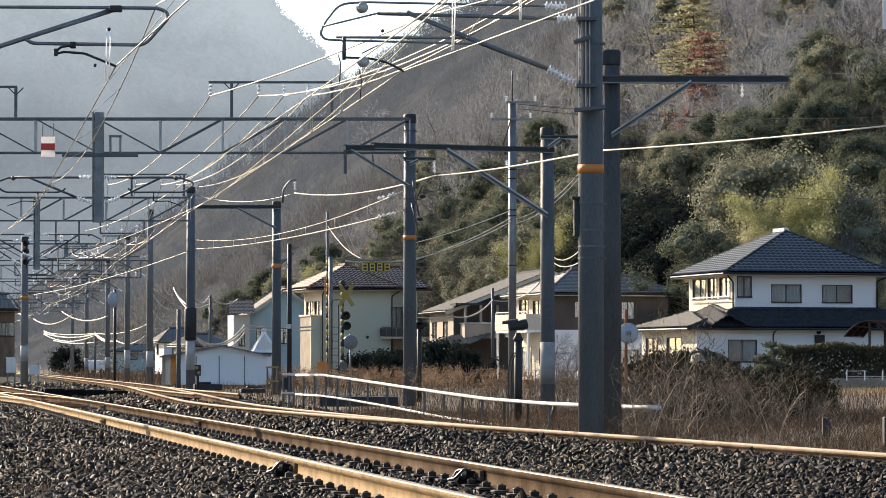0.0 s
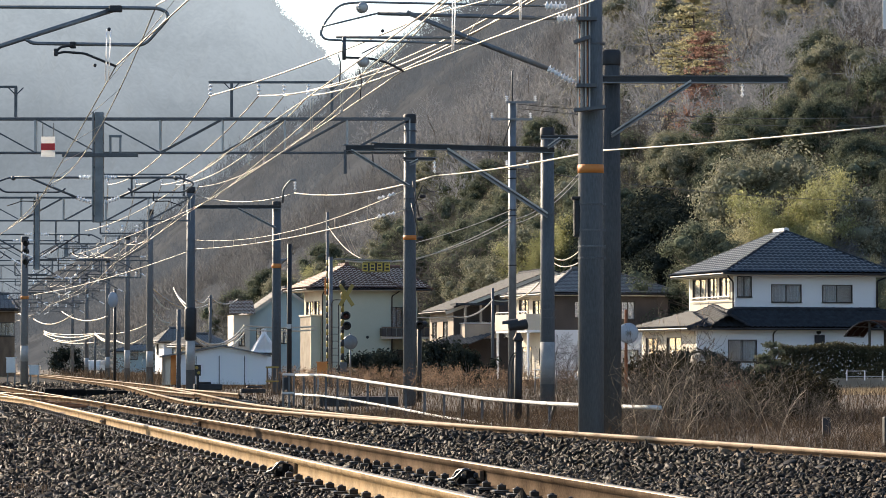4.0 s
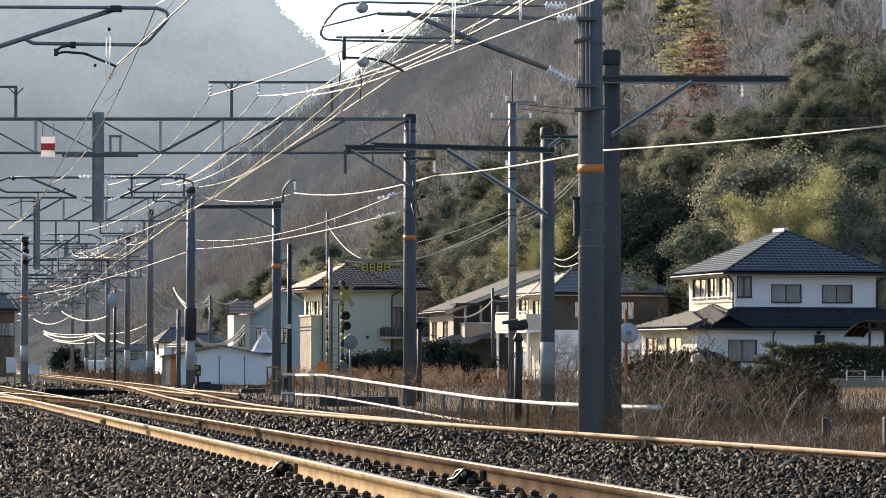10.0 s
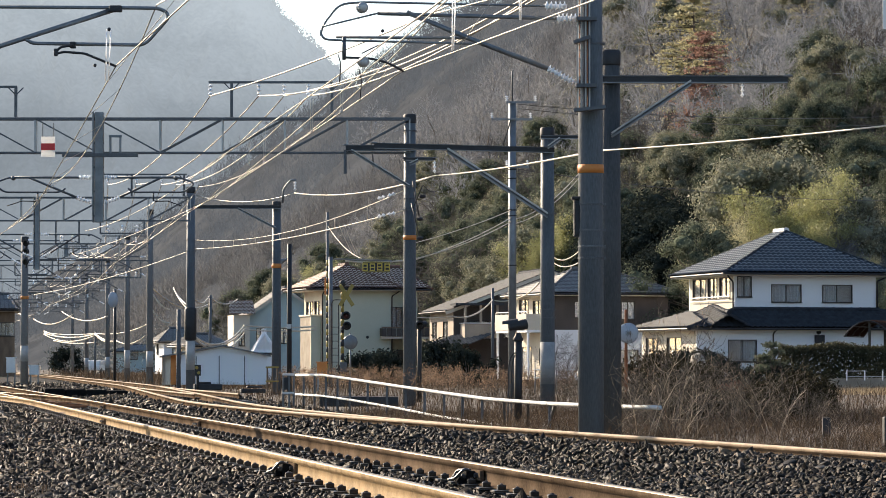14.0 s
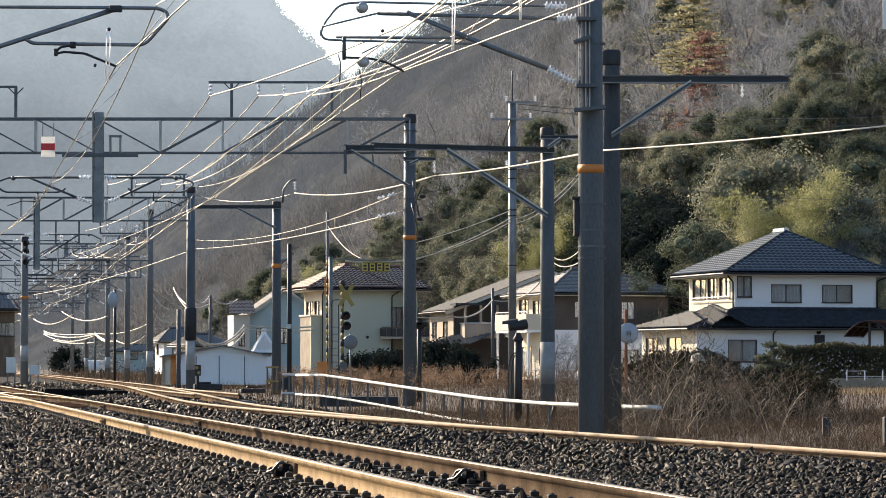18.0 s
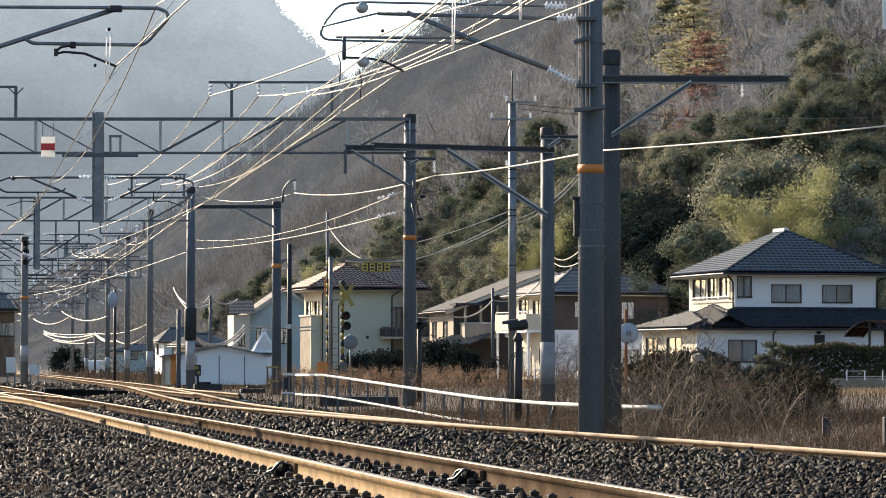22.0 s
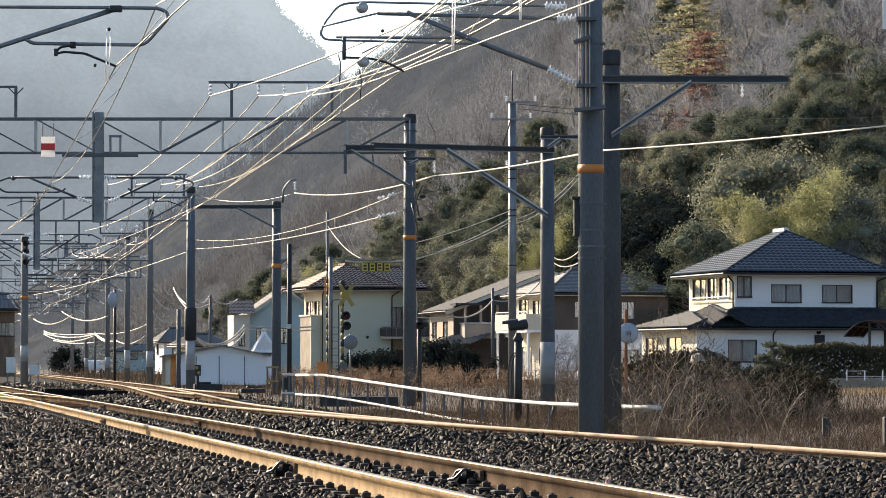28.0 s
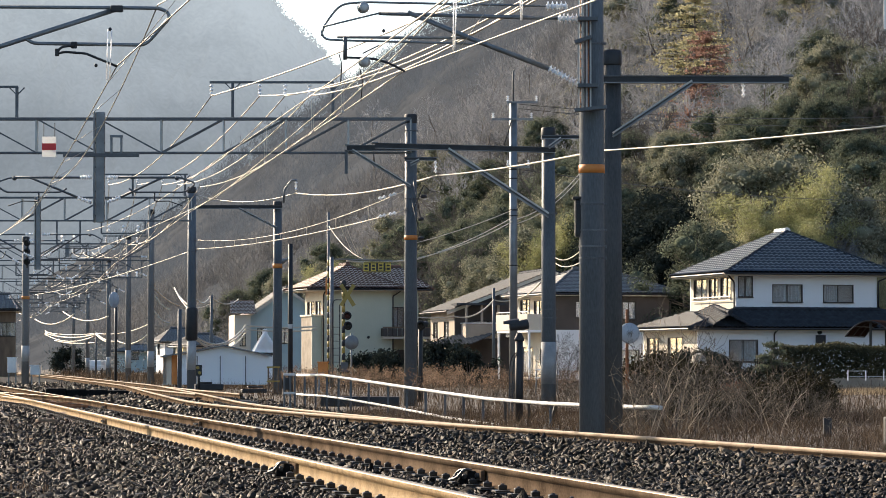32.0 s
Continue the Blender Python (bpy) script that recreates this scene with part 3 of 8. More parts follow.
mast(-15.747, 177, 0.18, 9.222, -0.2, [(0.779, 1.628, "band_white")], clamps=[5.878, 5.179])
mast(-20.602, 215, 0.18, 9.309, -0.2, [(0.679, 1.858, "band_white")])
mast(-26.169, 257, 0.18, 9.098, -0.2, [(0.636, 1.516, "band_white")])
mast(-32.45, 300, 0.18, 9.183, -0.2, [(0.694, 1.517, "band_white")])
mast(-38.796, 345, 0.18, 9.537, -0.2)
mast(-19.053, 150, 0.17, 6.715, -0.2, [(1.054, 1.774, "band_white"), (3.883, 4.037, "orange")])
mast(-7.346, 44, 0.165, 8.6, -0.15)
mast(-16.614, 87, 0.165, 7.505, -0.15)
mast(-19.616, 128, 0.165, 7.799, -0.15)

# lattice beams, one behind another
PITCH = 1.649
portal(-0.88, 87, -16.614, PITCH, [(-9.082, 7.55, 4.647, 0.298)],
       [(-6.204, -2.923, (-5.593, -2.938), ((-6.159, 0.36), (-4.877, 0.36), (-4.206, 0.36), (-3.564, 0.36)), 8.375),
        (-12.736, -11.275, (-11.305,), ((-12.289, 0.36),), 8.255)], flip=6.417)
portal(-9.808, 128, -19.616, PITCH, [(-15.754, 7.402, 4.588, 0.24)],
       [(-13.297, -9.962, (-12.112, -10.071), ((-13.033, 0.36), (-11.936, 0.36), (-10.949, 0.36)), 8.305)], flip=6)
portal(-15.747, 177, -26.518, PITCH, [(-20.207, 7.358, 6.698, 0.22)],
       [(-18.326, -15.838, (-17.416,), ((-18.175, 0.36), (-17.568, 0.36), (-16.506, 0.36)), 7.823)], flip=5)
portal(-20.602, 215, -31.106, PITCH, (), [(-24.472, -22.261, (-23.366,), ((-24.288, 0.4), (-23.661, 0.4), (-22.556, 0.4)), 8.645)], flip=5)
portal(-26.169, 257, -37.183, PITCH, (), (), flip=5)
portal(-32.45, 300, -43.404, PITCH * 1.5, (), (), flip=5)
portal(-38.796, 345, -49.914, PITCH * 1.5, (), (), flip=5)


def side_arm(x, y, z, tip, brace_z, brace_x, up=0.0, label="steel cross arm braced to a mast", w=0.11, deep=1.4):
    """A steel arm from a mast at x to tip, with a sloping brace."""
    t = thing("cross_arm", (x, y - 0.2, z), label, "arm", "cross arms")
    bm = bmesh.new()
    beam(bm, (0.16 if tip < x else -0.16, 0, 0), (tip - x, 0, up), w, w)
    part("arm", bm, M["dark"], t, "dark steel web")
    # flanges paler than the web: their lit edges are in the colour
    for dz, wide, mat in ((w / 2 + 0.006, 1.3, "steel"), (-w / 2 - 0.008, 1.5, "galv")):
        bm = bmesh.new()
        beam(bm, (0.16 if tip < x else -0.16, 0, dz), (tip - x, 0, up + dz), w * wide, 0.016)
        part("flange", bm, M[mat], t, "paler flange with its lit edge put into the colour")
    bm = bmesh.new()
    box(bm, (tip - x, 0, up + w * 0.62), (0.14, 0.12, w * 0.4), 0.01)
    part("end_cap", bm, M["galv"], t)
    for oy, dz, hh, mat in ((-0.05, 0.016, 0.02, "pale_galv"), (0.0, -0.008, 0.03, "steel"), (-0.05, -0.032, 0.018, "galv")):
        bm = bmesh.new()
        beam(bm, (0, oy, brace_z - z + dz * deep), (brace_x - x, oy, up * (brace_x - x) / (tip - x) - w / 2 + dz * deep), 0.09, hh * deep)
        part("brace", bm, M[mat], t)
    return t


arm = side_arm(2.426, 47.5, 5.006, 4.959, 4.212, 3.566, w=0.08, deep=1.2)
insulator("insulator", (1.882, 0, -0.06), (1.882, 0, -0.26), arm, 0.03, 3)
side_arm(2.442, 77, 5.911, -1.61, 4.401, 0.106, up=0.106, w=0.105, deep=2.0)
a2 = side_arm(-0.88, 87, 6.622, -2.565, 5.619, -2.416, w=0.12)
bm = bmesh.new()
beam(bm, (-1.701, 0, -0.05), (-1.701, 0, -0.686), 0.08, 0.08)
part("hanger", bm, M["steel"], a2)
side_arm(-6.119, 121, 6.693, -9.106, 5.924, -7.509, w=0.105)
a3 = side_arm(-0.88, 86.8, 6.322, -0.209, 6.187, -0.656, w=0.06, label="short steel arm with a hanging insulator")
insulator("insulator", (0.657, 0, -0.05), (0.657, 0, -0.38), a3, 0.05, 3)
side_arm(2.442, 76.8, 6.202, 3.247, 5.977, 2.719, w=0.06, label="short steel arm on a mast")
hook = thing("feeder_hook", (-5.891, 120.8, 6.839), "bent steel arm holding a feeder wire", "arm")
bm = bmesh.new()
tube(bm, rounded([(0, 0, 0), (0.03, 0, 0.5), (0.3, 0, 0.85), (0.5, 0, 0.82)], 0.1), 0.04, 8)
part("hook", bm, M["galv"], hook, smooth=True)
insulator("insulator", (0.46, 0, 0.8), (0.46, 0, 0.45), hook, 0.06, 3)

# brackets on the drop posts and masts behind
for x, y, w, zs in ((-9.082, 86.6, 0.16, (5.828, 5.439, 5.08)), (-15.754, 127.6, 0.14, (5.951, 5.423, 4.939))):
    for side, reach in ((-1, 2.3), (1, 2.1)):
        bracket(x, y, side, reach, zs[0], zs[1], zs[2], post=w)
for x, y in ((-19.079, 149.8), (-20.207, 176.6), (-24.841, 214.8), (-30.574, 256.8), (-36.461, 299.8)):
    for side in (-1, 1):
        bracket(x, y, side, 2.3, 6.55, 5.75, 5.35)
for x, y in ((-15.747, 176.8), (-20.602, 214.7), (-26.169, 256.7), (-32.45, 299.7)):
    bracket(x, y, -1, 2.6, 6.7, 5.9, 5.5, post=0.2)


# the large bracket on the front mast
def front_bracket():
    t = thing("catenary_bracket", (1.831, 44, 4.65), "large hinged tube bracket with white ribbed insulators", "bracket", "catenary brackets")
    o = Vector(t.location)

    def run(name, pts, r, bend=0.0, mat="galv"):
        bm = bmesh.new()
        q = [Vector(p) - o for p in pts]
        tube(bm, rounded(q, bend) if bend else q, r, 10)
        return part(name, bm, M[mat], t, smooth=True)

    run("top_tube", [(1.522, 44, 5.538), (-0.878, 44, 5.606)], 0.027)
    run("upper_tube", [(1.367, 43.9, 5.694), (-1.088, 43.9, 5.747), (-1.39, 43.9, 5.717), (-1.624, 43.9, 5.414), (-1.639, 43.9, 5.247), (-1.299, 43.9, 5.232), (0.461, 43.9, 5.186)], 0.015, 0.12)
    run("strut_tube", [(1.407, 44, 4.862), (0.363, 44, 5.265), (-0.485, 44, 5.621)], 0.034)
    run("register_tube", [(0.387, 44.1, 5.282), (-1.434, 44.1, 5.297)], 0.019)
    run("brace_rod", [(-1.622, 43.85, 5.409), (-0.846, 43.9, 5.603)], 0.012)
    for a, b in (((-1.398, 43.7, 5.031), (-1.375, 43.7, 4.655)), ((-1.12, 43.7, 4.835), (-1.104, 43.7, 4.399)), ((-1.08, 43.6, 5.029), (-0.81, 43.6, 5.157))):
        run("jumper", [a, Vector(a).lerp(Vector(b), 0.4) + Vector((0.03, 0, 0.02)), b], 0.008, 0.04, "dark")
    run("drop_bar", [(-1.322, 43.9, 5.277), (-1.321, 43.9, 4.974)], 0.028, mat="steel")
    run("steady_arm", [(-1.297, 43.85, 5.0), (-0.935, 43.85, 4.985), (-0.709, 43.85, 4.917), (-0.52, 43.85, 4.811)], 0.016, 0.1, "dark")
    insulator("insulator", Vector((1.802, 44, 5.53)) - o, Vector((1.522, 44, 5.538)) - o, t, 0.075, 5)
    insulator("insulator", Vector((1.654, 43.9, 5.686)) - o, Vector((1.36, 43.9, 5.694)) - o, t, 0.07, 5)
    insulator("insulator", Vector((1.816, 44, 4.642)) - o, Vector((1.392, 44, 4.87)) - o, t, 0.065, 9)
    for p in ((-1.078, 43.8, 5.66), (-1.062, 43.8, 4.935)):
        bm = bmesh.new()
        lathe(bm, [(0.025, -0.06), (0.07, -0.05), (0.074, -0.03), (0.045, -0.012), (0.045, 0.012), (0.074, 0.03), (0.07, 0.05), (0.025, 0.06)], 16, Matrix.Translation(Vector(p) - o) @ pose(0, 0, 0, 90, 0, 20))
        part("wire_pulley", bm, M["pale_galv"], t, "grey grooved wire pulley", True)
    # steel channels that carry the bracket on the mast
    f = thing("bracket_frame", (1.852, 43.8, 4.286), "riveted steel channel frame bolted to the mast", "frame")
    fo = Vector(f.location)
    for p, q in (((1.822, 43.8, 4.293), (1.825, 43.8, 6.22)), ((1.925, 43.75, 4.289), (1.928, 43.75, 6.214))):
        for ox in (-0.026, 0.026):
            bm = bmesh.new()
            beam(bm, Vector(p) - fo + Vector((ox, -0.03, 0)), Vector(q) - fo + Vector((ox, 0.0, 0)), 0.017, 0.035)
            # pale colour stands in for the lit edges of the channels
            part("flange", bm, M["pale_galv"], f)
        bm = bmesh.new()
        beam(bm, Vector(p) - fo + Vector((0, 0.015, 0)), Vector(q) - fo + Vector((0, 0.015, 0)), 0.04, 0.012)
        part("channel_web", bm, M["rust"], f, "rust-stained channel web")
    for p, q in (((1.728, 43.7, 4.278), (2.163, 43.7, 4.323)), ((1.729, 43.7, 5.182), (1.955, 43.7, 5.257)), ((1.773, 43.7, 4.609), (2.044, 43.7, 4.609)), ((1.774, 43.7, 5.499), (2.045, 43.7, 5.499))):
        bm = bmesh.new()
        beam(bm, Vector(p) - fo, Vector(q) - fo, 0.2, 0.045)
        part("plate", bm, M["steel"], f)
    bm = bmesh.new()
    beam(bm, Vector((1.877, 43.86, 4.336)) - fo, Vector((1.88, 43.86, 6.227)) - fo, 0.05, 0.02)
    part("back_plate", bm, M["galv"], f, "grey back plate")
    bm = bmesh.new()
    for k in range(14):
        lathe(bm, [(0.012, 0), (0.012, 0.03)], 6, Matrix.Translation((-0.03, -0.06, 0.08 + 0.12 * k)) @ pose(0, 0, 0, 90))
    part("bolts", bm, M["dark"], f)


front_bracket()

# the same kind of bracket reaching in from a mast beside the near track
lb = thing("catenary_bracket", (-7.331, 44, 4.65), "grey tube bracket with a rounded loop end", "bracket", "catenary brackets")
for name, pts, r, bend, mat in (("top_tube", [(-7.223, 44, 5.705), (-4.346, 44, 5.682), (-3.778, 44, 5.675), (-3.649, 44, 5.576), (-3.996, 44, 5.181), (-5.54, 44, 5.204), (-5.586, 44, 5.257)], 0.025, 0.1, "galv"),
                                ("strut_tube", [(-7.218, 44, 4.726), (-6.009, 44, 5.143), (-4.422, 44, 5.652)], 0.034, 0, "galv"),
                                ("steady_arm", [(-4.938, 43.9, 5.171), (-5.127, 43.9, 5.141), (-5.18, 43.9, 5.05), (-5.074, 43.9, 5.08), (-4.787, 43.9, 5.058), (-4.364, 43.9, 4.884)], 0.017, 0.05, "dark")):
    bm = bmesh.new()
    q = [Vector(p) - lb.location for p in pts]
    tube(bm, rounded(q, bend) if bend else q, r, 10)
    part(name, bm, M[mat], lb, smooth=True)
bm = bmesh.new()
box(bm, Vector((-4.379, 43.95, 5.662)) - lb.location, (0.17, 0.1, 0.09), 0.02)
box(bm, Vector((-4.952, 43.95, 5.176)) - lb.location, (0.08, 0.08, 0.09), 0.015)
box(bm, Vector((-5.172, 43.9, 5.073)) - lb.location, (0.05, 0.06, 0.1), 0.012)
part("clamps", bm, M["dark"], lb)

# pale insulating rods clipped between the wires, and small weights
for a, b in (((-4.463, 43.6, 5.353), (-4.476, 43.6, 4.668)), ((-4.41, 43.6, 5.353), (-4.438, 43.6, 4.668)), ((0.12, 41, 5.455), (0.113, 41, 4.818)), ((0.155, 41, 5.455), (0.134, 41, 4.833)), ((0.923, 40, 5.482), (0.936, 40, 5.095)), ((0.957, 40, 5.482), (0.95, 40, 5.095))):
    bm = bmesh.new()
    tube(bm, [(0, 0, 0), Vector(b) - Vector(a)], 0.008, 8)
    tagged(link("insulating_rod", bm, M["porcelain"], smooth=True, loc=a), "pale insulating rod hanging between wires", "rod", "insulating rods")
for p in ((-4.423, 43.5, 5.342), (-4.661, 44, 4.908), (-0.81, 44, 5.371)):
    bm = bmesh.new()
    lathe(bm, [(0.005, -0.025), (0.022, -0.012), (0.022, 0.012), (0.005, 0.025)], 10)
    tagged(link("wire_clip", bm, M["dark"], smooth=True, loc=p), "small dark clip on a wire", "clip", "wire clips")

# overhead line of both tracks: carrier wire, contact wire and droppers
SUPPORT = [2.0, 44.0, 87.0, 128.0, 177.0, 215.0, 257.0, 300.0, 345.0, 400.0]


def overhead_line(line, stagger, z_c, z_m):
    pts = [(float(line(y)) + stagger * (1 if i % 2 else -0.4), y) for i, y in enumerate(SUPPORT)]
    for (x0, y0), (x1, y1) in zip(pts, pts[1:]):
        wire((x0, y0, z_c), (x1, y1, z_c), 0.03, 0.009, name="contact_wire", label="bright copper contact wire over a track")
        x0m, x1m = x0 - stagger * 0.8, x1 - stagger * 0.8
        sag = 0.55 * min(1, (y1 - y0) / 45)
        wire((x0m, y0, z_m), (x1m, y1, z_m), sag, 0.009, name="carrier_wire", label="sagging carrier wire over a track")
        n = int((y1 - y0) / 6)
        for k in range(n):
            s = (k + 0.5) / n
            top = z_m - sag * 4 * s * (1 - s)
            px, qx, py = x0m + (x1m - x0m) * s, x0 + (x1 - x0) * s, y0 + (y1 - y0) * s
            wire((px, py, top), (qx, py, z_c), 0, 0.005, name="dropper", label="thin dropper wire below the carrier wire", n=1, group="droppers")


overhead_line(path_a, -0.68, 4.9, 5.720000000000001)
overhead_line(path_c, -0.55, 4.824, 5.604)

# feeder wires
fz = 8.015
for x, x_near, z_near, sag in ((-6.159, 4.1, 7.6, 0.3), (-4.877, 3.6, 7.2, 0.7), (-4.206, 3.8, 7.4, 0.5), (-3.564, 3.9, 7.8, 0.7)):
    wire((x, 87, fz), (x_near, 43, z_near), sag, 0.017, label="thick bright feeder wire between the masts")
hops = [(87, (-6.159, -4.877, -4.206, -3.564), fz), (128, (-13.033, -11.936, -10.949, -10.357), 7.905),
        (177, (-18.175, -17.568, -16.87, -16.415), 7.423), (215, (-24.288, -23.661, -22.998, -22.556), 8.245),
        (300, (-36.307, -35.793, -35.278, -34.764), 8.01)]
for (y0, xa, za), (y1, xb, zb) in zip(hops, hops[1:]):
    for p, q in zip(xa, xb):
        wire((p, y0, za), (q, y1, zb), 0.55, 0.016, label="feeder wire sagging between the lattice beams")
wire((-0.209, 87, 5.903), (2.243, 47.3, 3.978), 0.05, 0.016, "palecable", label="thick pale feeder wire between the masts")
wire((2.243, 47.3, 3.978), (6.309, 38, 3.798), 0.04, 0.012, "palecable", label="thick pale feeder wire crossing the field")
wire((-0.209, 87, 5.903), (-5.444, 121, 7.213), 0.25, 0.022, "palecable", label="thick pale feeder wire between the masts")
wire((-5.444, 121, 7.213), (-9.65, 128, 7.512), 0.3, 0.02, "palecable", label="thick pale feeder wire between the masts")
up0, up1 = (-1.046, 87, 5.499), (-9.645, 128, 5.753)
lo0, lo1 = (-1.046, 87, 4.976), (-9.644, 128, 5.401)
wire(up0, up1, 0.45, 0.012, "palecable", label="pale carrier wire of a siding")
wire(lo0, lo1, 0.2, 0.016, "palecable", label="pale contact wire of a siding")
wire(lo1, (-23.598, 190, 4.939), 0.2, 0.018, "palecable", label="pale contact wire of a siding")
for k in range(1, 8):
    s = k / 8
    a = Vector(up0).lerp(Vector(up1), s) - Vector((0, 0, 0.45 * 4 * s * (1 - s)))
    b = Vector(lo0).lerp(Vector(lo1), s) - Vector((0, 0, 0.2 * 4 * s * (1 - s)))
    wire(a, b, 0, 0.016, "palecable", name="dropper", label="short pale dropper wire of the siding", n=1, group="droppers")

# wires that cross over from the front bracket to the lattice beam, with their stirrups
for a, b, sag, rad in (((3.66, 2, 4.39), (-6.03, 87, 5.32), 0.1, 0.008), ((3.34, 2, 3.63), (-5.954, 87, 6.36), 0.1, 0.009),
                       ((-6.03, 87, 5.32), (-14.2, 128, 5.2), 0.1, 0.009), ((-5.954, 87, 6.36), (-13.9, 128, 6.1), 0.3, 0.01)):
    wire(a, b, sag, rad, name="overhead_wire", label="thin bright overhead wire crossing between the tracks")
for x, y, z0, z1 in ((-1.482, 48, 5.04, 4.59), (-2.198, 55, 5.34, 4.79), (-4.248, 72, 6.04, 5.27), (-3.589, 66, 5.65, 4.95)):
    st = thing("wire_stirrup", (x, y, z1), "thin pale stirrup hanging between two overhead wires", "stirrup", "wire stirrups")
    for o in (-0.025, 0.025):
        bm = bmesh.new()
        tube(bm, [(o, 0, z0 - z1), (o * 0.6, 0, 0.03)], 0.0055, 6)
        part("leg", bm, M["wire"], st)
    bm = bmesh.new()
    lathe(bm, [(0.008, -0.02), (0.024, -0.01), (0.024, 0.02), (0.008, 0.03)], 8)
    part("clip", bm, M["pale_galv"], st)

# strain insulators, jumper and stays on the mast with the lattice beam
strain = thing("strain_fittings", (-0.878, 86.7, 5.304), "paired white strain insulators and cables on the mast", "fittings")
so = strain.location
for a, b in (((-1.743, 87.5, 5.315), (-1.533, 87.5, 5.375)), ((-1.464, 87, 5.364), (-1.255, 87, 5.424)), ((-1.743, 87.5, 4.834), (-1.532, 87.5, 4.879)), ((-1.464, 87, 4.871), (-1.255, 87, 4.916))):
    insulator("insulator", Vector(a) - so, Vector(b) - so, strain, 0.06, 2)
for pts in ([(-0.09, 87, 5.828), (-0.075, 87, 5.589), (-0.209, 87, 5.454), (-0.388, 87, 5.499), (-0.537, 86.8, 5.653), (-0.581, 86.8, 5.518)], [(-0.803, 86.6, 5.746), (-0.624, 86.5, 4.789)], [(-0.833, 86.6, 5.15), (-0.624, 86.5, 4.283)], [(-0.803, 86.6, 4.972), (-0.58, 86.6, 5.523), (-0.476, 86.6, 5.374)]):
    bm = bmesh.new()
    tube(bm, rounded([Vector(p) - so for p in pts], 0.08) if len(pts) > 3 else [Vector(p) - so for p in pts], 0.014, 6)
    part("jumper", bm, M["cable"], strain, "black jumper cable", True)
for p in ((-0.609, 86.5, 4.729), (-0.609, 86.5, 4.224), (-0.535, 86.5, 5.324)):
    bm = bmesh.new()
    lathe(bm, [(0.03, -0.05), (0.085, -0.03), (0.085, 0.02), (0.03, 0.05)], 12, Matrix.Translation(Vector(p) - so))
    part("post_insulator", bm, M["dark"], strain, "dark grooved insulator", True)


def under_rack(x, y, w, hang, z, n):
    """A light frame below a lattice beam with a row of small hanging insulators."""
    t = thing("insulator_rack", (x, y - 0.3, z), "thin steel frame with hanging white insulators under the beam", "rack", "insulator racks")
    for px in (-w / 2, w / 2):
        bm = bmesh.new()
        beam(bm, (px, 0, 0), (px, 0, hang), 0.06, 0.06)
        part("hanger", bm, M["steel"], t)
    bm = bmesh.new()
    beam(bm, (-w / 2, 0, 0), (w / 2, 0, 0), 0.06, 0.06)
    part("crossbar", bm, M["steel"], t)
    for k in range(n):
        px = -w / 2 + w * (k + 0.5) / n
        insulator("insulator", (px, 0, 0.03), (px, 0, 0.34), t, 0.075, 2)


for x, y, w, z, n in ((-12.441, 128, 1.7, 5.994, 3), (-14.569, 128, 0.9, 5.599, 2), (-17.264, 177, 2.1, 5.574, 4), (-19.54, 177, 2.2, 5.939, 3), (-21.967, 177, 2.0, 5.696, 3),
                      (-23.366, 215, 2.4, 6.172, 4), (-26.683, 215, 2.4, 6.098, 3), (-28.812, 257, 3.0, 6.099, 4), (-32.777, 257, 3.0, 6.011, 4), (-34.661, 300, 3.0, 6.094, 4), (-38.004, 300, 3.0, 6.094, 4)):
    under_rack(x, y, w, max(0.1, BEAM_LOW - z), z, n)


# ---- houses ----
def tiled_face(name, e0, e1, t0, t1, mat, parent, row=0.28, col=0.3, amp=0.06, label=""):
    """A roof slope of overlapping rows of curved tiles between an eave and a top edge."""
    e0, e1, t0, t1 = (np.array(p, float) for p in (e0, e1, t0, t1))
    along = (e1 - e0) / np.linalg.norm(e1 - e0)
    up = (t0 + t1) / 2 - (e0 + e1) / 2
    up = up - along * up.dot(along)
    ln = np.linalg.norm(up)
    up = up / ln
    nrm = np.cross(along, up)
    if nrm[2] < 0:
        nrm = -nrm
    w = np.linalg.norm(e1 - e0)
    s = np.arange(0, w + col / 4, col / 4)
    wave = amp * np.abs(np.sin(np.pi * s / col)) ** 0.8
    rows = max(2, int(ln / row))
    l1, r1 = (t0 - e0).dot(along), (t1 - e0).dot(along)
    verts = []
    for i in range(rows):
        for f, lift in ((i / rows, 0.055), ((i + 1) / rows, 0.0)):
            lo, hi = l1 * f, w + (r1 - w) * f
            ss = np.clip(s, lo, hi)
            verts.append(e0 + ss[:, None] * along + (f * ln) * up + (wave + lift)[:, None] * nrm)
    n = len(s)
    v = np.concatenate(verts)
    k = np.arange(2 * rows - 1)[:, None] * n + np.arange(n - 1)
    k = k.ravel()
    me = from_arrays(name, v, np.stack([k, k + 1, k + n + 1, k + n], 1))
    # riser faces take the lip colour, which paints highlights along each row
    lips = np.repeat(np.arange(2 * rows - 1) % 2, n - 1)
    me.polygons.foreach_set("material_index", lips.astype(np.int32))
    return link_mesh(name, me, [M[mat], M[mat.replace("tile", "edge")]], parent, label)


def ridge(parent, p, q, mat, r=0.11):
    bm = bmesh.new()
    tube(bm, [p, q], r, 8)
    n = max(2, int((Vector(q) - Vector(p)).length / 0.5))
    for i in range(n + 1):
        c = Vector(p).lerp(Vector(q), i / n)
        d = (Vector(q) - Vector(p)).normalized() * 0.03
        tube(bm, [c - d, c + d], r * 1.18, 8)
    return part("ridge_tiles", bm, M[mat], parent, smooth=False)


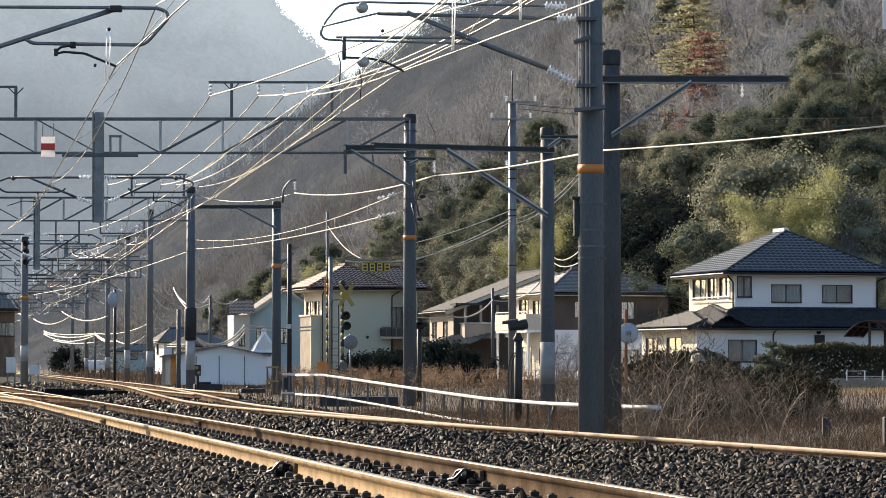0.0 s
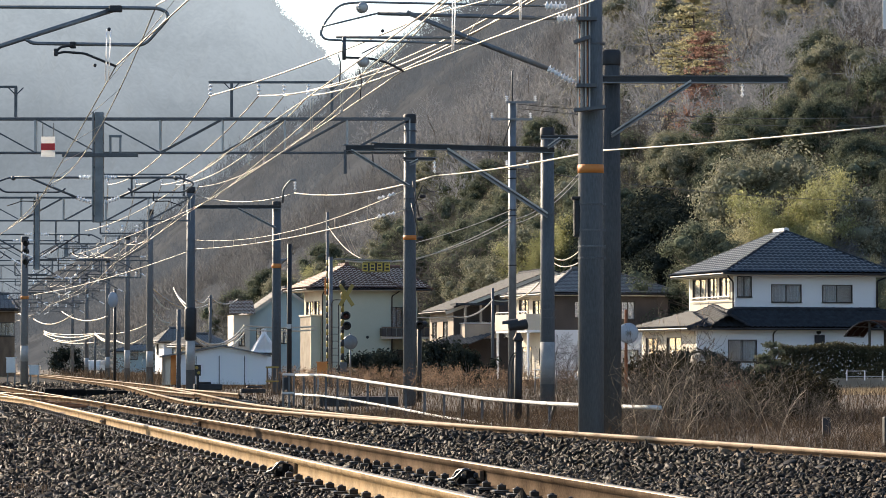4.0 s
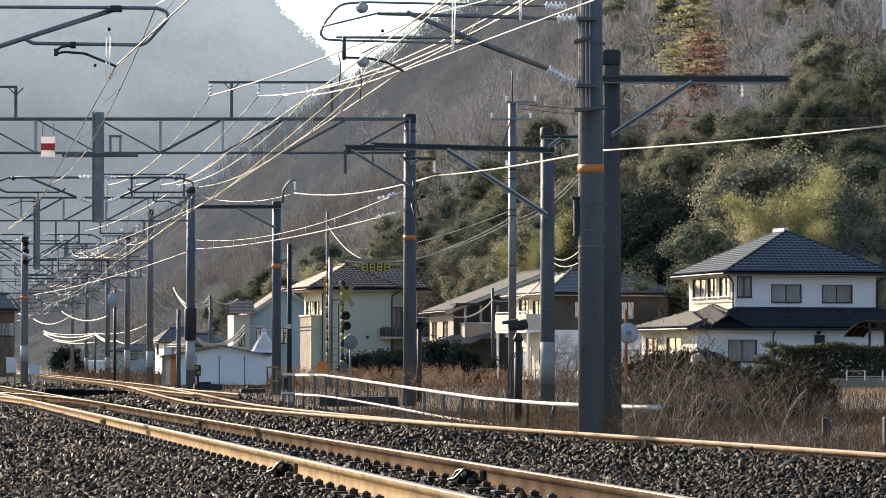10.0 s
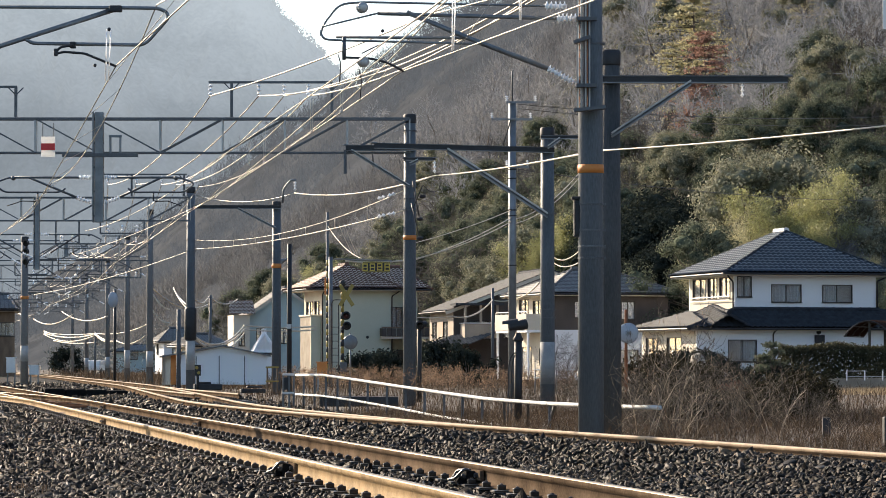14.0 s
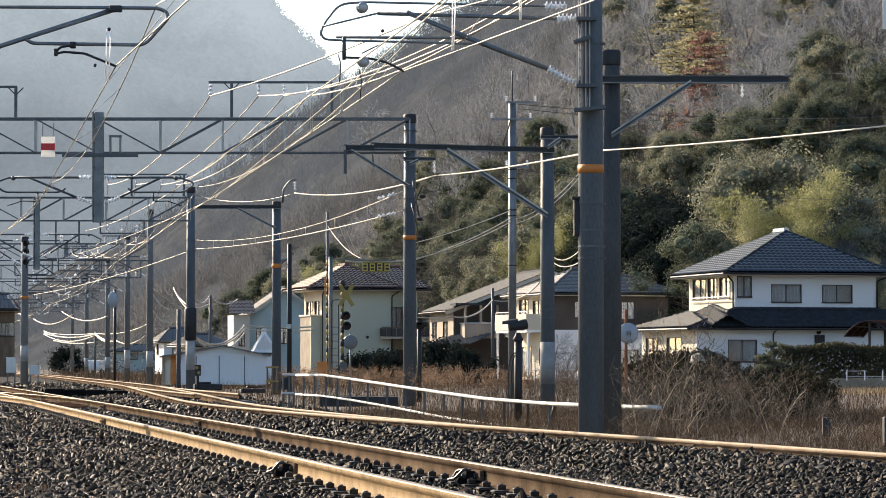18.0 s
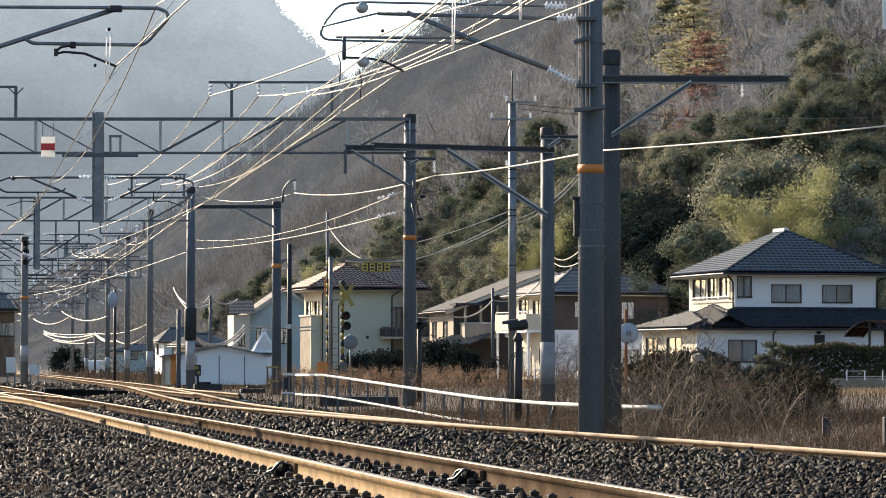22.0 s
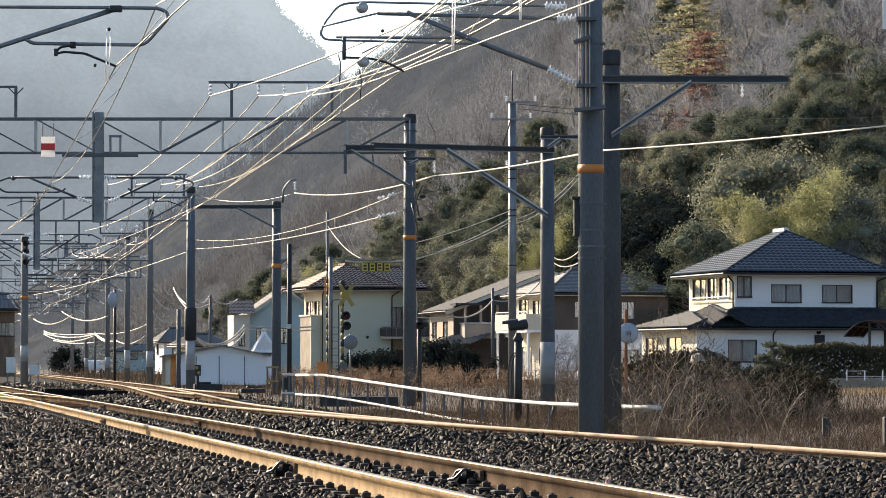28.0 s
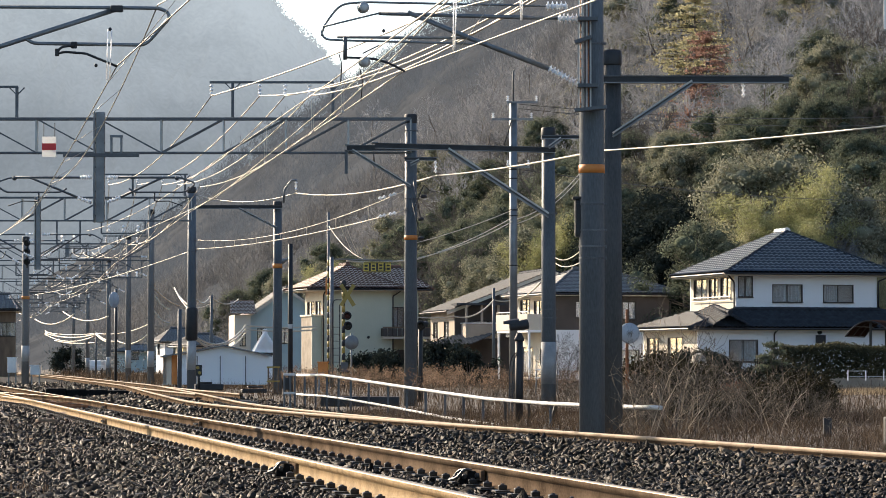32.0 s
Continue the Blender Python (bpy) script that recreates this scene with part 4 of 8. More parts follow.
def gutter(parent, p, q):
    bm = bmesh.new()
    tube(bm, [p, q], 0.06, 8)
    return part("gutter", bm, M["frame_dark"], parent)


def slab(name, parent, x0, x1, y0, y1, z0, z1, mat, label="", bevel=0.01):
    bm = bmesh.new()
    box(bm, ((x0 + x1) / 2, (y0 + y1) / 2, (z0 + z1) / 2), (x1 - x0, y1 - y0, z1 - z0), bevel)
    return part(name, bm, M[mat], parent, label)


def hip_roof(parent, x0, x1, y0, y1, z, rise, mat, ridge_len=1.2, along_y=True, white_end=False, amp=0.06):
    cx, cy = (x0 + x1) / 2, (y0 + y1) / 2
    h = ridge_len / 2
    a, b = ((cx, cy - h, z + rise), (cx, cy + h, z + rise)) if along_y else ((cx - h, cy, z + rise), (cx + h, cy, z + rise))
    c = [(x0, y0, z), (x1, y0, z), (x1, y1, z), (x0, y1, z)]
    tops = ((a, a), (a, b), (b, b), (b, a)) if along_y else ((a, b), (b, b), (b, a), (a, a))
    for i in range(4):
        tiled_face("roof_slope", c[i], c[(i + 1) % 4], tops[i][0], tops[i][1], mat, parent, amp=amp)
        ridge(parent, c[i], tops[i][0], "tile_dark" if mat == "tile_blue" else mat)
        gutter(parent, Vector(c[i]) - Vector((0, 0, 0.06)), Vector(c[(i + 1) % 4]) - Vector((0, 0, 0.06)))
    ridge(parent, Vector(a) + Vector((0, 0, 0.08)), Vector(b) + Vector((0, 0, 0.08)), "whitepaint" if white_end else mat, 0.16)
    slab("soffit", parent, x0 + 0.05, x1 - 0.05, y0 + 0.05, y1 - 0.05, z - 0.16, z - 0.03, "wall_cream")


def gable_roof(parent, x0, x1, y0, y1, z, rise, mat, over=0.5):
    """The ridge runs back from the front; slopes fall to both sides."""
    cx = (x0 + x1) / 2
    k = rise / ((x1 - x0) / 2)
    e = over
    for a, s in ((x0 - e, 1), (x1 + e, -1)):
        ze = z - e * k
        p, q = (a, y0 - e, ze), (a, y1 + e, ze)
        tiled_face("roof_slope", p, q, (cx, y0 - e, z + rise), (cx, y1 + e, z + rise), mat, parent)
        gutter(parent, p, q)
        bm = bmesh.new()
        beam(bm, (a, y0 - e + 0.02, ze - 0.12), (cx, y0 - e + 0.02, z + rise - 0.12), 0.05, 0.2)
        part("verge_board", bm, M["wall_cream"], parent)
    ridge(parent, (cx, y0 - e, z + rise + 0.06), (cx, y1 + e, z + rise + 0.06), mat, 0.14)


def wall_panel(parent, name, mat, o, turn, w, h, holes=(), t=0.16, gable=0.0, frame_mat="frame_dark"):
    """A wall of width w from o, turned about z, with windows (u, z, width, height, kind) set in real openings."""
    m = Matrix.Translation(o) @ pose(0, 0, 0, 0, 0, turn)
    us = sorted({0.0, w, *[q for hh in holes for q in (hh[0], hh[0] + hh[2])]})
    zs = sorted({0.0, h, *[q for hh in holes for q in (hh[1], hh[1] + hh[3])]})
    bm = bmesh.new()
    for u0, u1 in zip(us, us[1:]):
        for z0, z1 in zip(zs, zs[1:]):
            cu, cz = (u0 + u1) / 2, (z0 + z1) / 2
            if not any(a < cu < a + c and b < cz < b + d for a, b, c, d, *_ in holes):
                box(bm, (cu, t / 2, cz), (u1 - u0, t, z1 - z0))
    bmesh.ops.remove_doubles(bm, verts=bm.verts, dist=0.001)
    if gable:
        bm.verts.ensure_lookup_table()
        vs = [bm.verts.new(p) for p in ((0, 0, h), (w, 0, h), (w / 2, 0, h + gable), (0, t, h), (w, t, h), (w / 2, t, h + gable))]
        for f in ((0, 1, 2), (5, 4, 3), (0, 2, 5, 3), (1, 4, 5, 2)):
            bm.faces.new([vs[i] for i in f])
        bmesh.ops.remove_doubles(bm, verts=bm.verts, dist=0.001)
    bmesh.ops.transform(bm, matrix=m, verts=bm.verts)
    wall = part(name, bm, M[mat], parent)
    for a, b, c, d, *kind in holes:
        bm = bmesh.new()
        f = 0.042
        for cc, ss in (((a + c / 2, 0.03, b + f / 2), (c, 0.12, f)), ((a + c / 2, 0.03, b + d - f / 2), (c, 0.12, f)), ((a + f / 2, 0.03, b + d / 2), (f, 0.12, d)),
                       ((a + c - f / 2, 0.03, b + d / 2), (f, 0.12, d)), ((a + c / 2, 0.06, b + d / 2), (f * 1.2, 0.05, d))):
            box(bm, cc, ss, 0.008)
        bmesh.ops.transform(bm, matrix=m, verts=bm.verts)
        win = part("window", bm, M[frame_mat], parent, "sliding window in a dark frame")
        for k in (0, 1):
            bm = bmesh.new()
            box(bm, (a + c * (0.25 + 0.5 * k), 0.07 + 0.015 * k, b + d / 2), (c / 2 - 0.03, 0.008, d - 0.06))
            bmesh.ops.transform(bm, matrix=m, verts=bm.verts)
            part("pane", bm, M["pane"], win).visible_shadow = False
        if kind and kind[0]:
            bm = bmesh.new()
            n = 24
            row = [[bm.verts.new((a + c * (kind[0][0] + (kind[0][1] - kind[0][0]) * i / n), 0.13 + 0.02 * math.sin(i * 1.9), z)) for i in range(n + 1)] for z in (b + 0.05, b + d - 0.05)]
            for i in range(n):
                bm.faces.new((row[0][i], row[0][i + 1], row[1][i + 1], row[1][i]))
            bmesh.ops.transform(bm, matrix=m, verts=bm.verts)
            part("curtain", bm, M["curtain"], win, "pale net curtain")
        bm = bmesh.new()
        box(bm, (a + c / 2, -0.02, b - 0.02), (c + 0.06, 0.12, 0.035), 0.008)
        bmesh.ops.transform(bm, matrix=m, verts=bm.verts)
        part("sill", bm, M[frame_mat], win)
    return wall


def shell(parent, name, x0, x1, y0, y1, z0, z1, mats, front=(), left=(), gable=0.0):
    """Four walls: front, left, right, back."""
    w, d, h = x1 - x0, y1 - y0, z1 - z0
    wall_panel(parent, name, mats[0], (x0, y0, z0), 0, w, h, front, gable=gable)
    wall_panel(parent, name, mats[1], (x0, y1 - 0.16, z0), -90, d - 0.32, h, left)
    wall_panel(parent, name, mats[0], (x1, y0 + 0.16, z0), 90, d - 0.32, h)
    wall_panel(parent, name, mats[0], (x1, y1, z0), 180, w, h, gable=gable)
    slab("floor_slab", parent, x0 + 0.2, x1 - 0.2, y0 + 0.2, y1 - 0.2, z0 - 0.02, z0 + 0.08, "wall_cream")


def pipe(parent, pts, r=0.045, mat="frame_dark"):
    bm = bmesh.new()
    tube(bm, rounded(pts, 0.1), r, 8)
    return part("downpipe", bm, M[mat], parent, smooth=True)


def white_house():
    t = thing("house", (15.745, 178, 0), "two-storey white rendered house with blue-grey tiled hip roofs", "house", "houses", rz=15)
    W, D = 8.2, 7.4
    ze, zb = 5.875, 3.86
    # the left walls take a cream that is darker than the white front
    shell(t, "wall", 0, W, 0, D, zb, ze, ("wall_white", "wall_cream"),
          [(0.15, 0.7020000000000004, 0.85, 1.13, (0.35, 0.95)), (2.12, 0.42700000000000005, 1.75, 0.977, (0.05, 0.95)),
           (5.05, 0.42700000000000005, 1.78, 0.977, (0.05, 0.5))],
          [(0.5, 0.65, 2.2, 1.15), (3.0, 0.65, 1.5, 1.15), (4.9, 0.65, 1.7, 1.15)])
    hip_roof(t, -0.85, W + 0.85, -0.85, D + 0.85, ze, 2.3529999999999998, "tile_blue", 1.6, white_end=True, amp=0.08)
    # ground floor, wider than the upper one
    zl = 2.872
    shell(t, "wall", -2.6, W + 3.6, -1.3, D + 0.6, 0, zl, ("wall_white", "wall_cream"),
          [(1.75, 1.05, 1.65, 1.2, (0.45, 1.0))], [(0.6, 0.9, 2.0, 1.5), (4.2, 0.9, 2.4, 1.5)])
    o = 0.7
    x0, x1, y0, y1 = -2.6 - o, W + 3.6 + o, -1.3 - o, D + 0.6 + o
    for e0, e1, t0, t1 in (((x0, y0, zl), (x1, y0, zl), (-0.1, 0, zb), (W + 0.4, 0, zb)), ((x0, y1, zl), (x0, y0, zl), (0, D, zb), (0, 0, zb)),
                           ((x1, y0, zl), (x1, y1, zl), (W, 0, zb), (W, D, zb)), ((x1, y1, zl), (x0, y1, zl), (W, D, zb), (0, D, zb))):
        # darker than the upper tiles: the storey's shade is put into the colour
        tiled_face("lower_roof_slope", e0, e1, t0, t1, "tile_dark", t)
        gutter(t, Vector(e0) - Vector((0, 0, 0.05)), Vector(e1) - Vector((0, 0, 0.05)))
    for p, q in (((x0, y0, zl), (0, 0, zb + 0.05)), ((x1, y0, zl), (W, 0, zb + 0.05)), ((-0.1, -0.1, zb + 0.05), (W + 0.1, -0.1, zb + 0.05))):
        ridge(t, p, q, "tile_dark", 0.12)
    slab("soffit", t, x0 + 0.1, x1 - 0.1, y0 + 0.1, y1 - 0.1, zl - 0.15, zl - 0.03, "wall_cream")
    # gabled porch roof on the corner
    for s in (-1, 1):
        tiled_face("porch_roof", (-1.1 + s * 1.1, -2.3, zl + 0.05), (-1.1 + s * 1.1, 0.4, zl + 0.75), (-1.1, -2.2, zl + 0.75), (-1.1, 0.3, zl + 1.15), "tile_dark", t)
    ridge(t, (-1.1, -2.2, zl + 0.82), (-1.1, 0.3, zl + 1.2), "tile_dark", 0.12)
    pipe(t, [(-0.7, -0.7, ze - 0.1), (-0.1, -0.08, ze - 0.5), (-0.1, -0.08, zb + 0.1)])
    pipe(t, [(W + 0.7, -0.7, ze - 0.1), (W + 0.05, -0.08, ze - 0.4), (W + 0.05, -0.08, zb + 0.1)])
    pipe(t, [(1.7, -1.9, zl - 0.1), (1.7, -1.4, zl - 0.3), (1.7, -1.4, 0.1)])
    slab("meter_box", t, 4.1, 4.6, -1.55, -1.3, 2.083, 2.508, "dark", "dark wall-mounted box")
    bm = bmesh.new()
    lathe(bm, [(0.11, 0), (0.13, 0.02), (0.13, 0.06), (0.03, 0.09)], 14, Matrix.Translation((4.33, -1.3, 2.659)) @ pose(0, 0, 0, 90))
    part("vent", bm, M["dark"], t, "round dark wall vent")
    # balcony rail of the sunlit side
    bm = bmesh.new()
    for z in (0.55, 0.75):
        tube(bm, [(-0.12, 0.5, zb + z), (-0.12, D - 0.5, zb + z)], 0.03, 6)
    part("balcony_rail", bm, M["whitepaint"], t)


def brown_house():
    t = thing("house", (6.585, 195, 0), "two-storey house with dark brown siding above white walls", "house", "houses", rz=17)
    W, D = 7.2, 7.5
    ze, zm = 5.146, 2.972
    shell(t, "upper_wall", 0, W, 0, D, zm, ze, ("wall_brown", "wall_cream"), [(1.25, 0.7, 1.0, 1.0, (0, 1)), (4.2, 0.6, 0.9, 1.1, (0, 1))], [(0.8, 0.2, 1.8, 1.7, (0.1, 0.9)), (3.4, 0.7, 1.6, 1.1, (0, 0.6))])
    shell(t, "lower_wall", 0, W, 0, D, 0, zm, ("wall_white", "wall_cream"), [(3.6, 0.7, 1.7, 1.1, (0.2, 0.8))], [(1.0, 0.3, 2.2, 1.7, (0, 0.5)), (4.6, 0.9, 1.3, 1.0)])
    hip_roof(t, -0.7, W + 0.7, -0.7, D + 0.7, ze, 1.4580000000000002, "tile_grey", 2.4, along_y=False, amp=0.012)
    # white balcony on the sunlit side
    y0, y1 = 0.6, 6.6
    slab("balcony_floor", t, -1.5, 0, y0, y1, zm - 0.15, zm, "wall_white")
    slab("balcony_front", t, -1.55, -1.45, y0, y1, zm, zm + 0.95, "wall_cream", "cream balcony parapet")
    slab("balcony_side", t, -1.45, 0, y0, y0 + 0.1, zm, zm + 0.95, "wall_cream")
    slab("balcony_side", t, -1.45, 0, y1 - 0.1, y1, zm, zm + 0.95, "wall_white")
    bm = bmesh.new()
    tube(bm, [(-1.5, y0, zm + 1.08), (-1.5, y1, zm + 1.08)], 0.03, 8)
    for k in range(7):
        tube(bm, [(-1.5, y0 + (y1 - y0) * k / 6, zm + 0.94), (-1.5, y0 + (y1 - y0) * k / 6, zm + 1.08)], 0.02, 6)
    part("balcony_rail", bm, M["whitepaint"], t)
    for x, y in ((-1.4, y0 + 0.1), (-1.4, y1 - 0.1)):
        slab("balcony_post", t, x - 0.06, x + 0.06, y - 0.06, y + 0.06, 0, zm - 0.15, "wall_white")
    pipe(t, [(W + 0.6, -0.6, ze - 0.1), (W + 0.05, -0.06, ze - 0.5), (W + 0.05, -0.06, 0.2)])
    pipe(t, [(-0.6, -0.6, ze - 0.1), (-0.05, -0.08, ze - 0.5), (-0.05, -0.08, 0.2)])


def cream_house():
    t = thing("house", (0.677, 208, 0), "cream two-storey house with a low grey gable roof", "house", "houses", rz=10)
    W, D = 12.4, 9.0
    ze = 4.501
    k = 2.391
    shell(t, "wall", 0, W, 0, D, 0, ze, ("wall_brown", "wall_tan"), [(1.0, 2.5, 1.5, 1.2, (0, 0.7)), (3.2, 2.6, 1.2, 1.1, (0.1, 0.8))], [(1, 2.6, 1.6, 1.1), (5, 2.6, 1.8, 1.1)], gable=k)
    gable_roof(t, 0, W, 0, D, ze, k, "tile_slate", 0.6)
    # projecting balcony
    z = 2.63
    slab("balcony", t, 0.4, 2.6, -1.7, 0, z - 0.05, z + 0.85, "wall_tan", "cream boxed balcony")
    slab("balcony_cap", t, 0.35, 2.65, -1.75, 0, z + 0.86, z + 0.92, "whitepaint")
    slab("bay_roof", t, -0.2, 2.9, -1.9, 0.2, z + 2.02, z + 2.14, "tile_slate")
    for x in (0.45, 1.45, 2.5):
        slab("bay_post", t, x - 0.07, x + 0.07, -1.65, -1.5, z + 0.93, z + 2.02, "wall_tan")
    # low pent roof
    tiled_face("pent_roof", (-2.0, -0.9, 2.065), (0.3, -3.6, 2.123), (0.6, 0.6, 2.912), (2.5, -1.9, 2.928), "tile_slate", t)
    slab("timber_store", t, -1.2, 0.3, -1.6, 0.3, 0, 1.75, "wall_brown", "dark timber lean-to under the low roof")
    for x, y in ((-1.6, -0.9), (-0.6, -2.1), (0.3, -3.2)):
        slab("post", t, x - 0.06, x + 0.06, y - 0.06, y + 0.06, 0, 1.989, "wood")


def green_house():
    t = thing("house", (-8.177, 225, 0), "two-storey pale green rendered house with brown pantiles", "house", "houses", rz=15)
    W, D = 4.75, 6.0
    ze = 6.108
    shell(t, "wall", 0, W, 0, D, 0, ze, ("wall_green", "wall_cream"), (), [(0.6, 4.0, 2.0, 1.3, (0, 1)), (3.2, 4.0, 1.6, 1.3, (0, 1)), (1.0, 0.8, 2.0, 1.4)])
    shell(t, "wing_wall", W + 0.01, W + 2.3, 1.6, D - 0.01, 0, ze, ("wall_green", "wall_green"), [(0.35, 3.5, 0.9, 1.4, (0, 0.6))])
    hip_roof(t, -1.3, W + 0.75, -0.9, D + 0.9, ze, 1.635, "tile_brown", 2.2, amp=0.085)
    hip_roof(t, W - 2.4, W + 3.1, 0.7, D + 0.86, ze + 0.03, 1.5, "tile_brown", 2.4, along_y=False, amp=0.085)
    # brown timber balcony of the wing
    z = 2.789
    slab("balcony", t, W - 0.75, W + 2.6, -0.6, -0.02, z - 0.1, z + 0.06, "wall_cream", "balcony slab")
    slab("balcony", t, W + 0.02, W + 2.6, -0.01, 1.55, z - 0.1, z + 0.06, "wall_cream", "balcony slab")
    for k in range(10):
        slab("balcony_board", t, W - 0.75 + 0.335 * k, W - 0.75 + 0.335 * k + 0.3, -0.66, -0.6, z + 0.05, z + 0.62, "wall_brown")
    slab("balcony_end", t, W - 0.78, W - 0.72, -0.59, -0.01, z + 0.07, z + 0.62, "wall_brown")
    slab("handrail", t, W - 0.8, W + 2.6, -0.68, -0.58, z + 0.63, z + 0.72, "wood")
    # tall green garden wall and porch beside the house
    slab("porch_wall", t, -0.72, -0.05, 0.6, 0.8, 0, 4.217, "wall_green")
    # side wall in a darker colour than the front, in place of shade
    slab("porch_side", t, -0.72, -0.58, 0.81, 4.0, 0, 4.217, "palewall")
    slab("porch_cap", t, -0.8, 0.02, 0.5, 4.1, 4.226999999999999, 4.342, "wall_cream")
    bm = bmesh.new()
    arch = [bm.verts.new((W + 1.1 + 0.95 * math.cos(a), 1.57, 1.1 + 0.85 * math.sin(a))) for a in [math.pi * k / 12 for k in range(13)]]
    arch += [bm.verts.new((W + 0.15, 1.57, 0)), bm.verts.new((W + 2.05, 1.57, 0))]
    got = bmesh.ops.extrude_face_region(bm, geom=[bm.faces.new(arch)])["geom"]
    bmesh.ops.translate(bm, vec=(0, -0.05, 0), verts=[v for v in got if isinstance(v, bmesh.types.BMVert)])
    part("arched_door", bm, M["wall_brown"], t, "dark arched doorway under the balcony")
    pipe(t, [(0.0, -0.8, ze - 0.05), (-0.07, -0.07, ze - 0.4), (-0.07, -0.07, 0.2)])
    pipe(t, [(W + 0.6, -0.8, ze - 0.05), (W + 0.07, -0.07, ze - 0.5), (W + 0.07, -0.07, 0.2)])
    bm = bmesh.new()
    lathe(bm, [(0.1, 0), (0.1, 0.05), (0.02, 0.08)], 10, Matrix.Translation((3.1, 0, 2.789)) @ pose(0, 0, 0, 90))
    part("vent", bm, M["dark"], t, "round dark wall vent")


def blue_house():
    t = thing("house", (-15.45, 262, 0), "pale blue clad house with a grey gable roof", "house", "houses", rz=8)
    W, D = 5.9, 9.0
    ze, k = 4.942, 2.067
    shell(t, "wall", 0, W, 0, D, 0, ze, ("wall_blue", "wall_blue"), [(0.6, 2.6, 0.7, 1.2), (2.2, 2.6, 1.2, 1.2, (0, 1))], [(1, 2.6, 1.6, 1.2)], gable=k)
    gable_roof(t, 0, W, 0, D, ze, k, "tile_grey", 0.5)
    shell(t, "wing_wall", -1.3, -0.02, -1.2, 5, 0, 4.852, ("wall_cream", "wall_cream"), [(0.4, 2.4, 0.5, 1.1)])
    tiled_face("wing_roof", (-1.7, -1.6, 4.852), (0.4, -1.6, 4.852), (-1.5, 1.0, 6.02), (0.4, 1.0, 6.02), "tile_brown", t)
    s = thing("garden_shed", (-11.14, 205, 0), "small white shed with a steep pyramid roof", "shed", rz=10)
    shell(s, "wall", -0.62, 0.62, -0.6, 0.6, 0, 1.638, ("wall_white", "wall_white"))
    hip_roof(s, -0.72, 0.72, -0.7, 0.7, 1.638, 1.25, "wall_white", 0.1)


def trackside_shed():
    t = thing("shed", (-12.137, 150, 0), "low white metal shed with a rusty orange end", "shed", rz=3)
    W, D = 4.15, 5.0
    h = 1.311
    k = 0.42
    wall_panel(t, "wall", "wall_white", (0, 0, 0), 0, W, h, gable=k)
    wall_panel(t, "wall", "wall_white", (W, 0.16, 0), 90, D, h)
    wall_panel(t, "end_wall", "wall_cream", (-0.65, 0.2, 0), 0, 0.38, h + 0.05)
    wall_panel(t, "end_strip", "orange", (-0.265, 0.2, 0), 0, 0.25, h + 0.05)
    wall_panel(t, "end_wall", "wall_cream", (-0.65, D, 0), -90, D - 0.2, h + 0.05)
    for a, b in ((-0.75, W / 2), (W + 0.15, W / 2)):
        bm = bmesh.new()
        beam(bm, (a, D / 2 - 0.1, h + (0.0 if a > 0 else -0.05)), (b, D / 2 - 0.1, h + k + 0.05), D + 0.4, 0.06)
        part("roof_sheet", bm, M["galv"], t, "thin metal roof sheet")
    bm = bmesh.new()
    for x in (0.9, 1.95, 3.1):
        box(bm, (x, -0.015, h / 2), (0.05, 0.03, h), 0.004)
    part("batten", bm, M["galv"], t)


def far_house(x, d, w, h, rise, wall, roof, rz, label):
    t = thing("house", (x, d, 0), label, "house", "far houses", rz=rz)
    shell(t, "wall", 0, w, 0, 7, 0, h, (wall, wall), [(w * 0.2, h * 0.6, 1.4, 1.1), (w * 0.6, h * 0.6, 1.4, 1.1)], [(1, h * 0.6, 1.5, 1.1)])
    hip_roof(t, -0.6, w + 0.6, -0.6, 7.6, h, rise, roof, 2.0, along_y=False)


white_house()
brown_house()
cream_house()
green_house()
blue_house()
trackside_shed()
far_house(-27.945, 330, 4, 3.218, 1.3, "wall_white", "tile_grey", 12, "distant white house with a pale grey roof")
far_house(-22.576, 300, 3, 2.648, 1.0, "wall_cream", "tile_grey", 20, "distant cream house behind the masts")
far_house(-38.708, 390, 6, 2.504, 0.7, "wall_blue", "tile_grey", 5, "distant low house with a grey roof")
far_house(-36.725, 260, 2.5, 5.268, 1.2, "wood", "tile_grey", 5, "dark timber building beside the tracks")


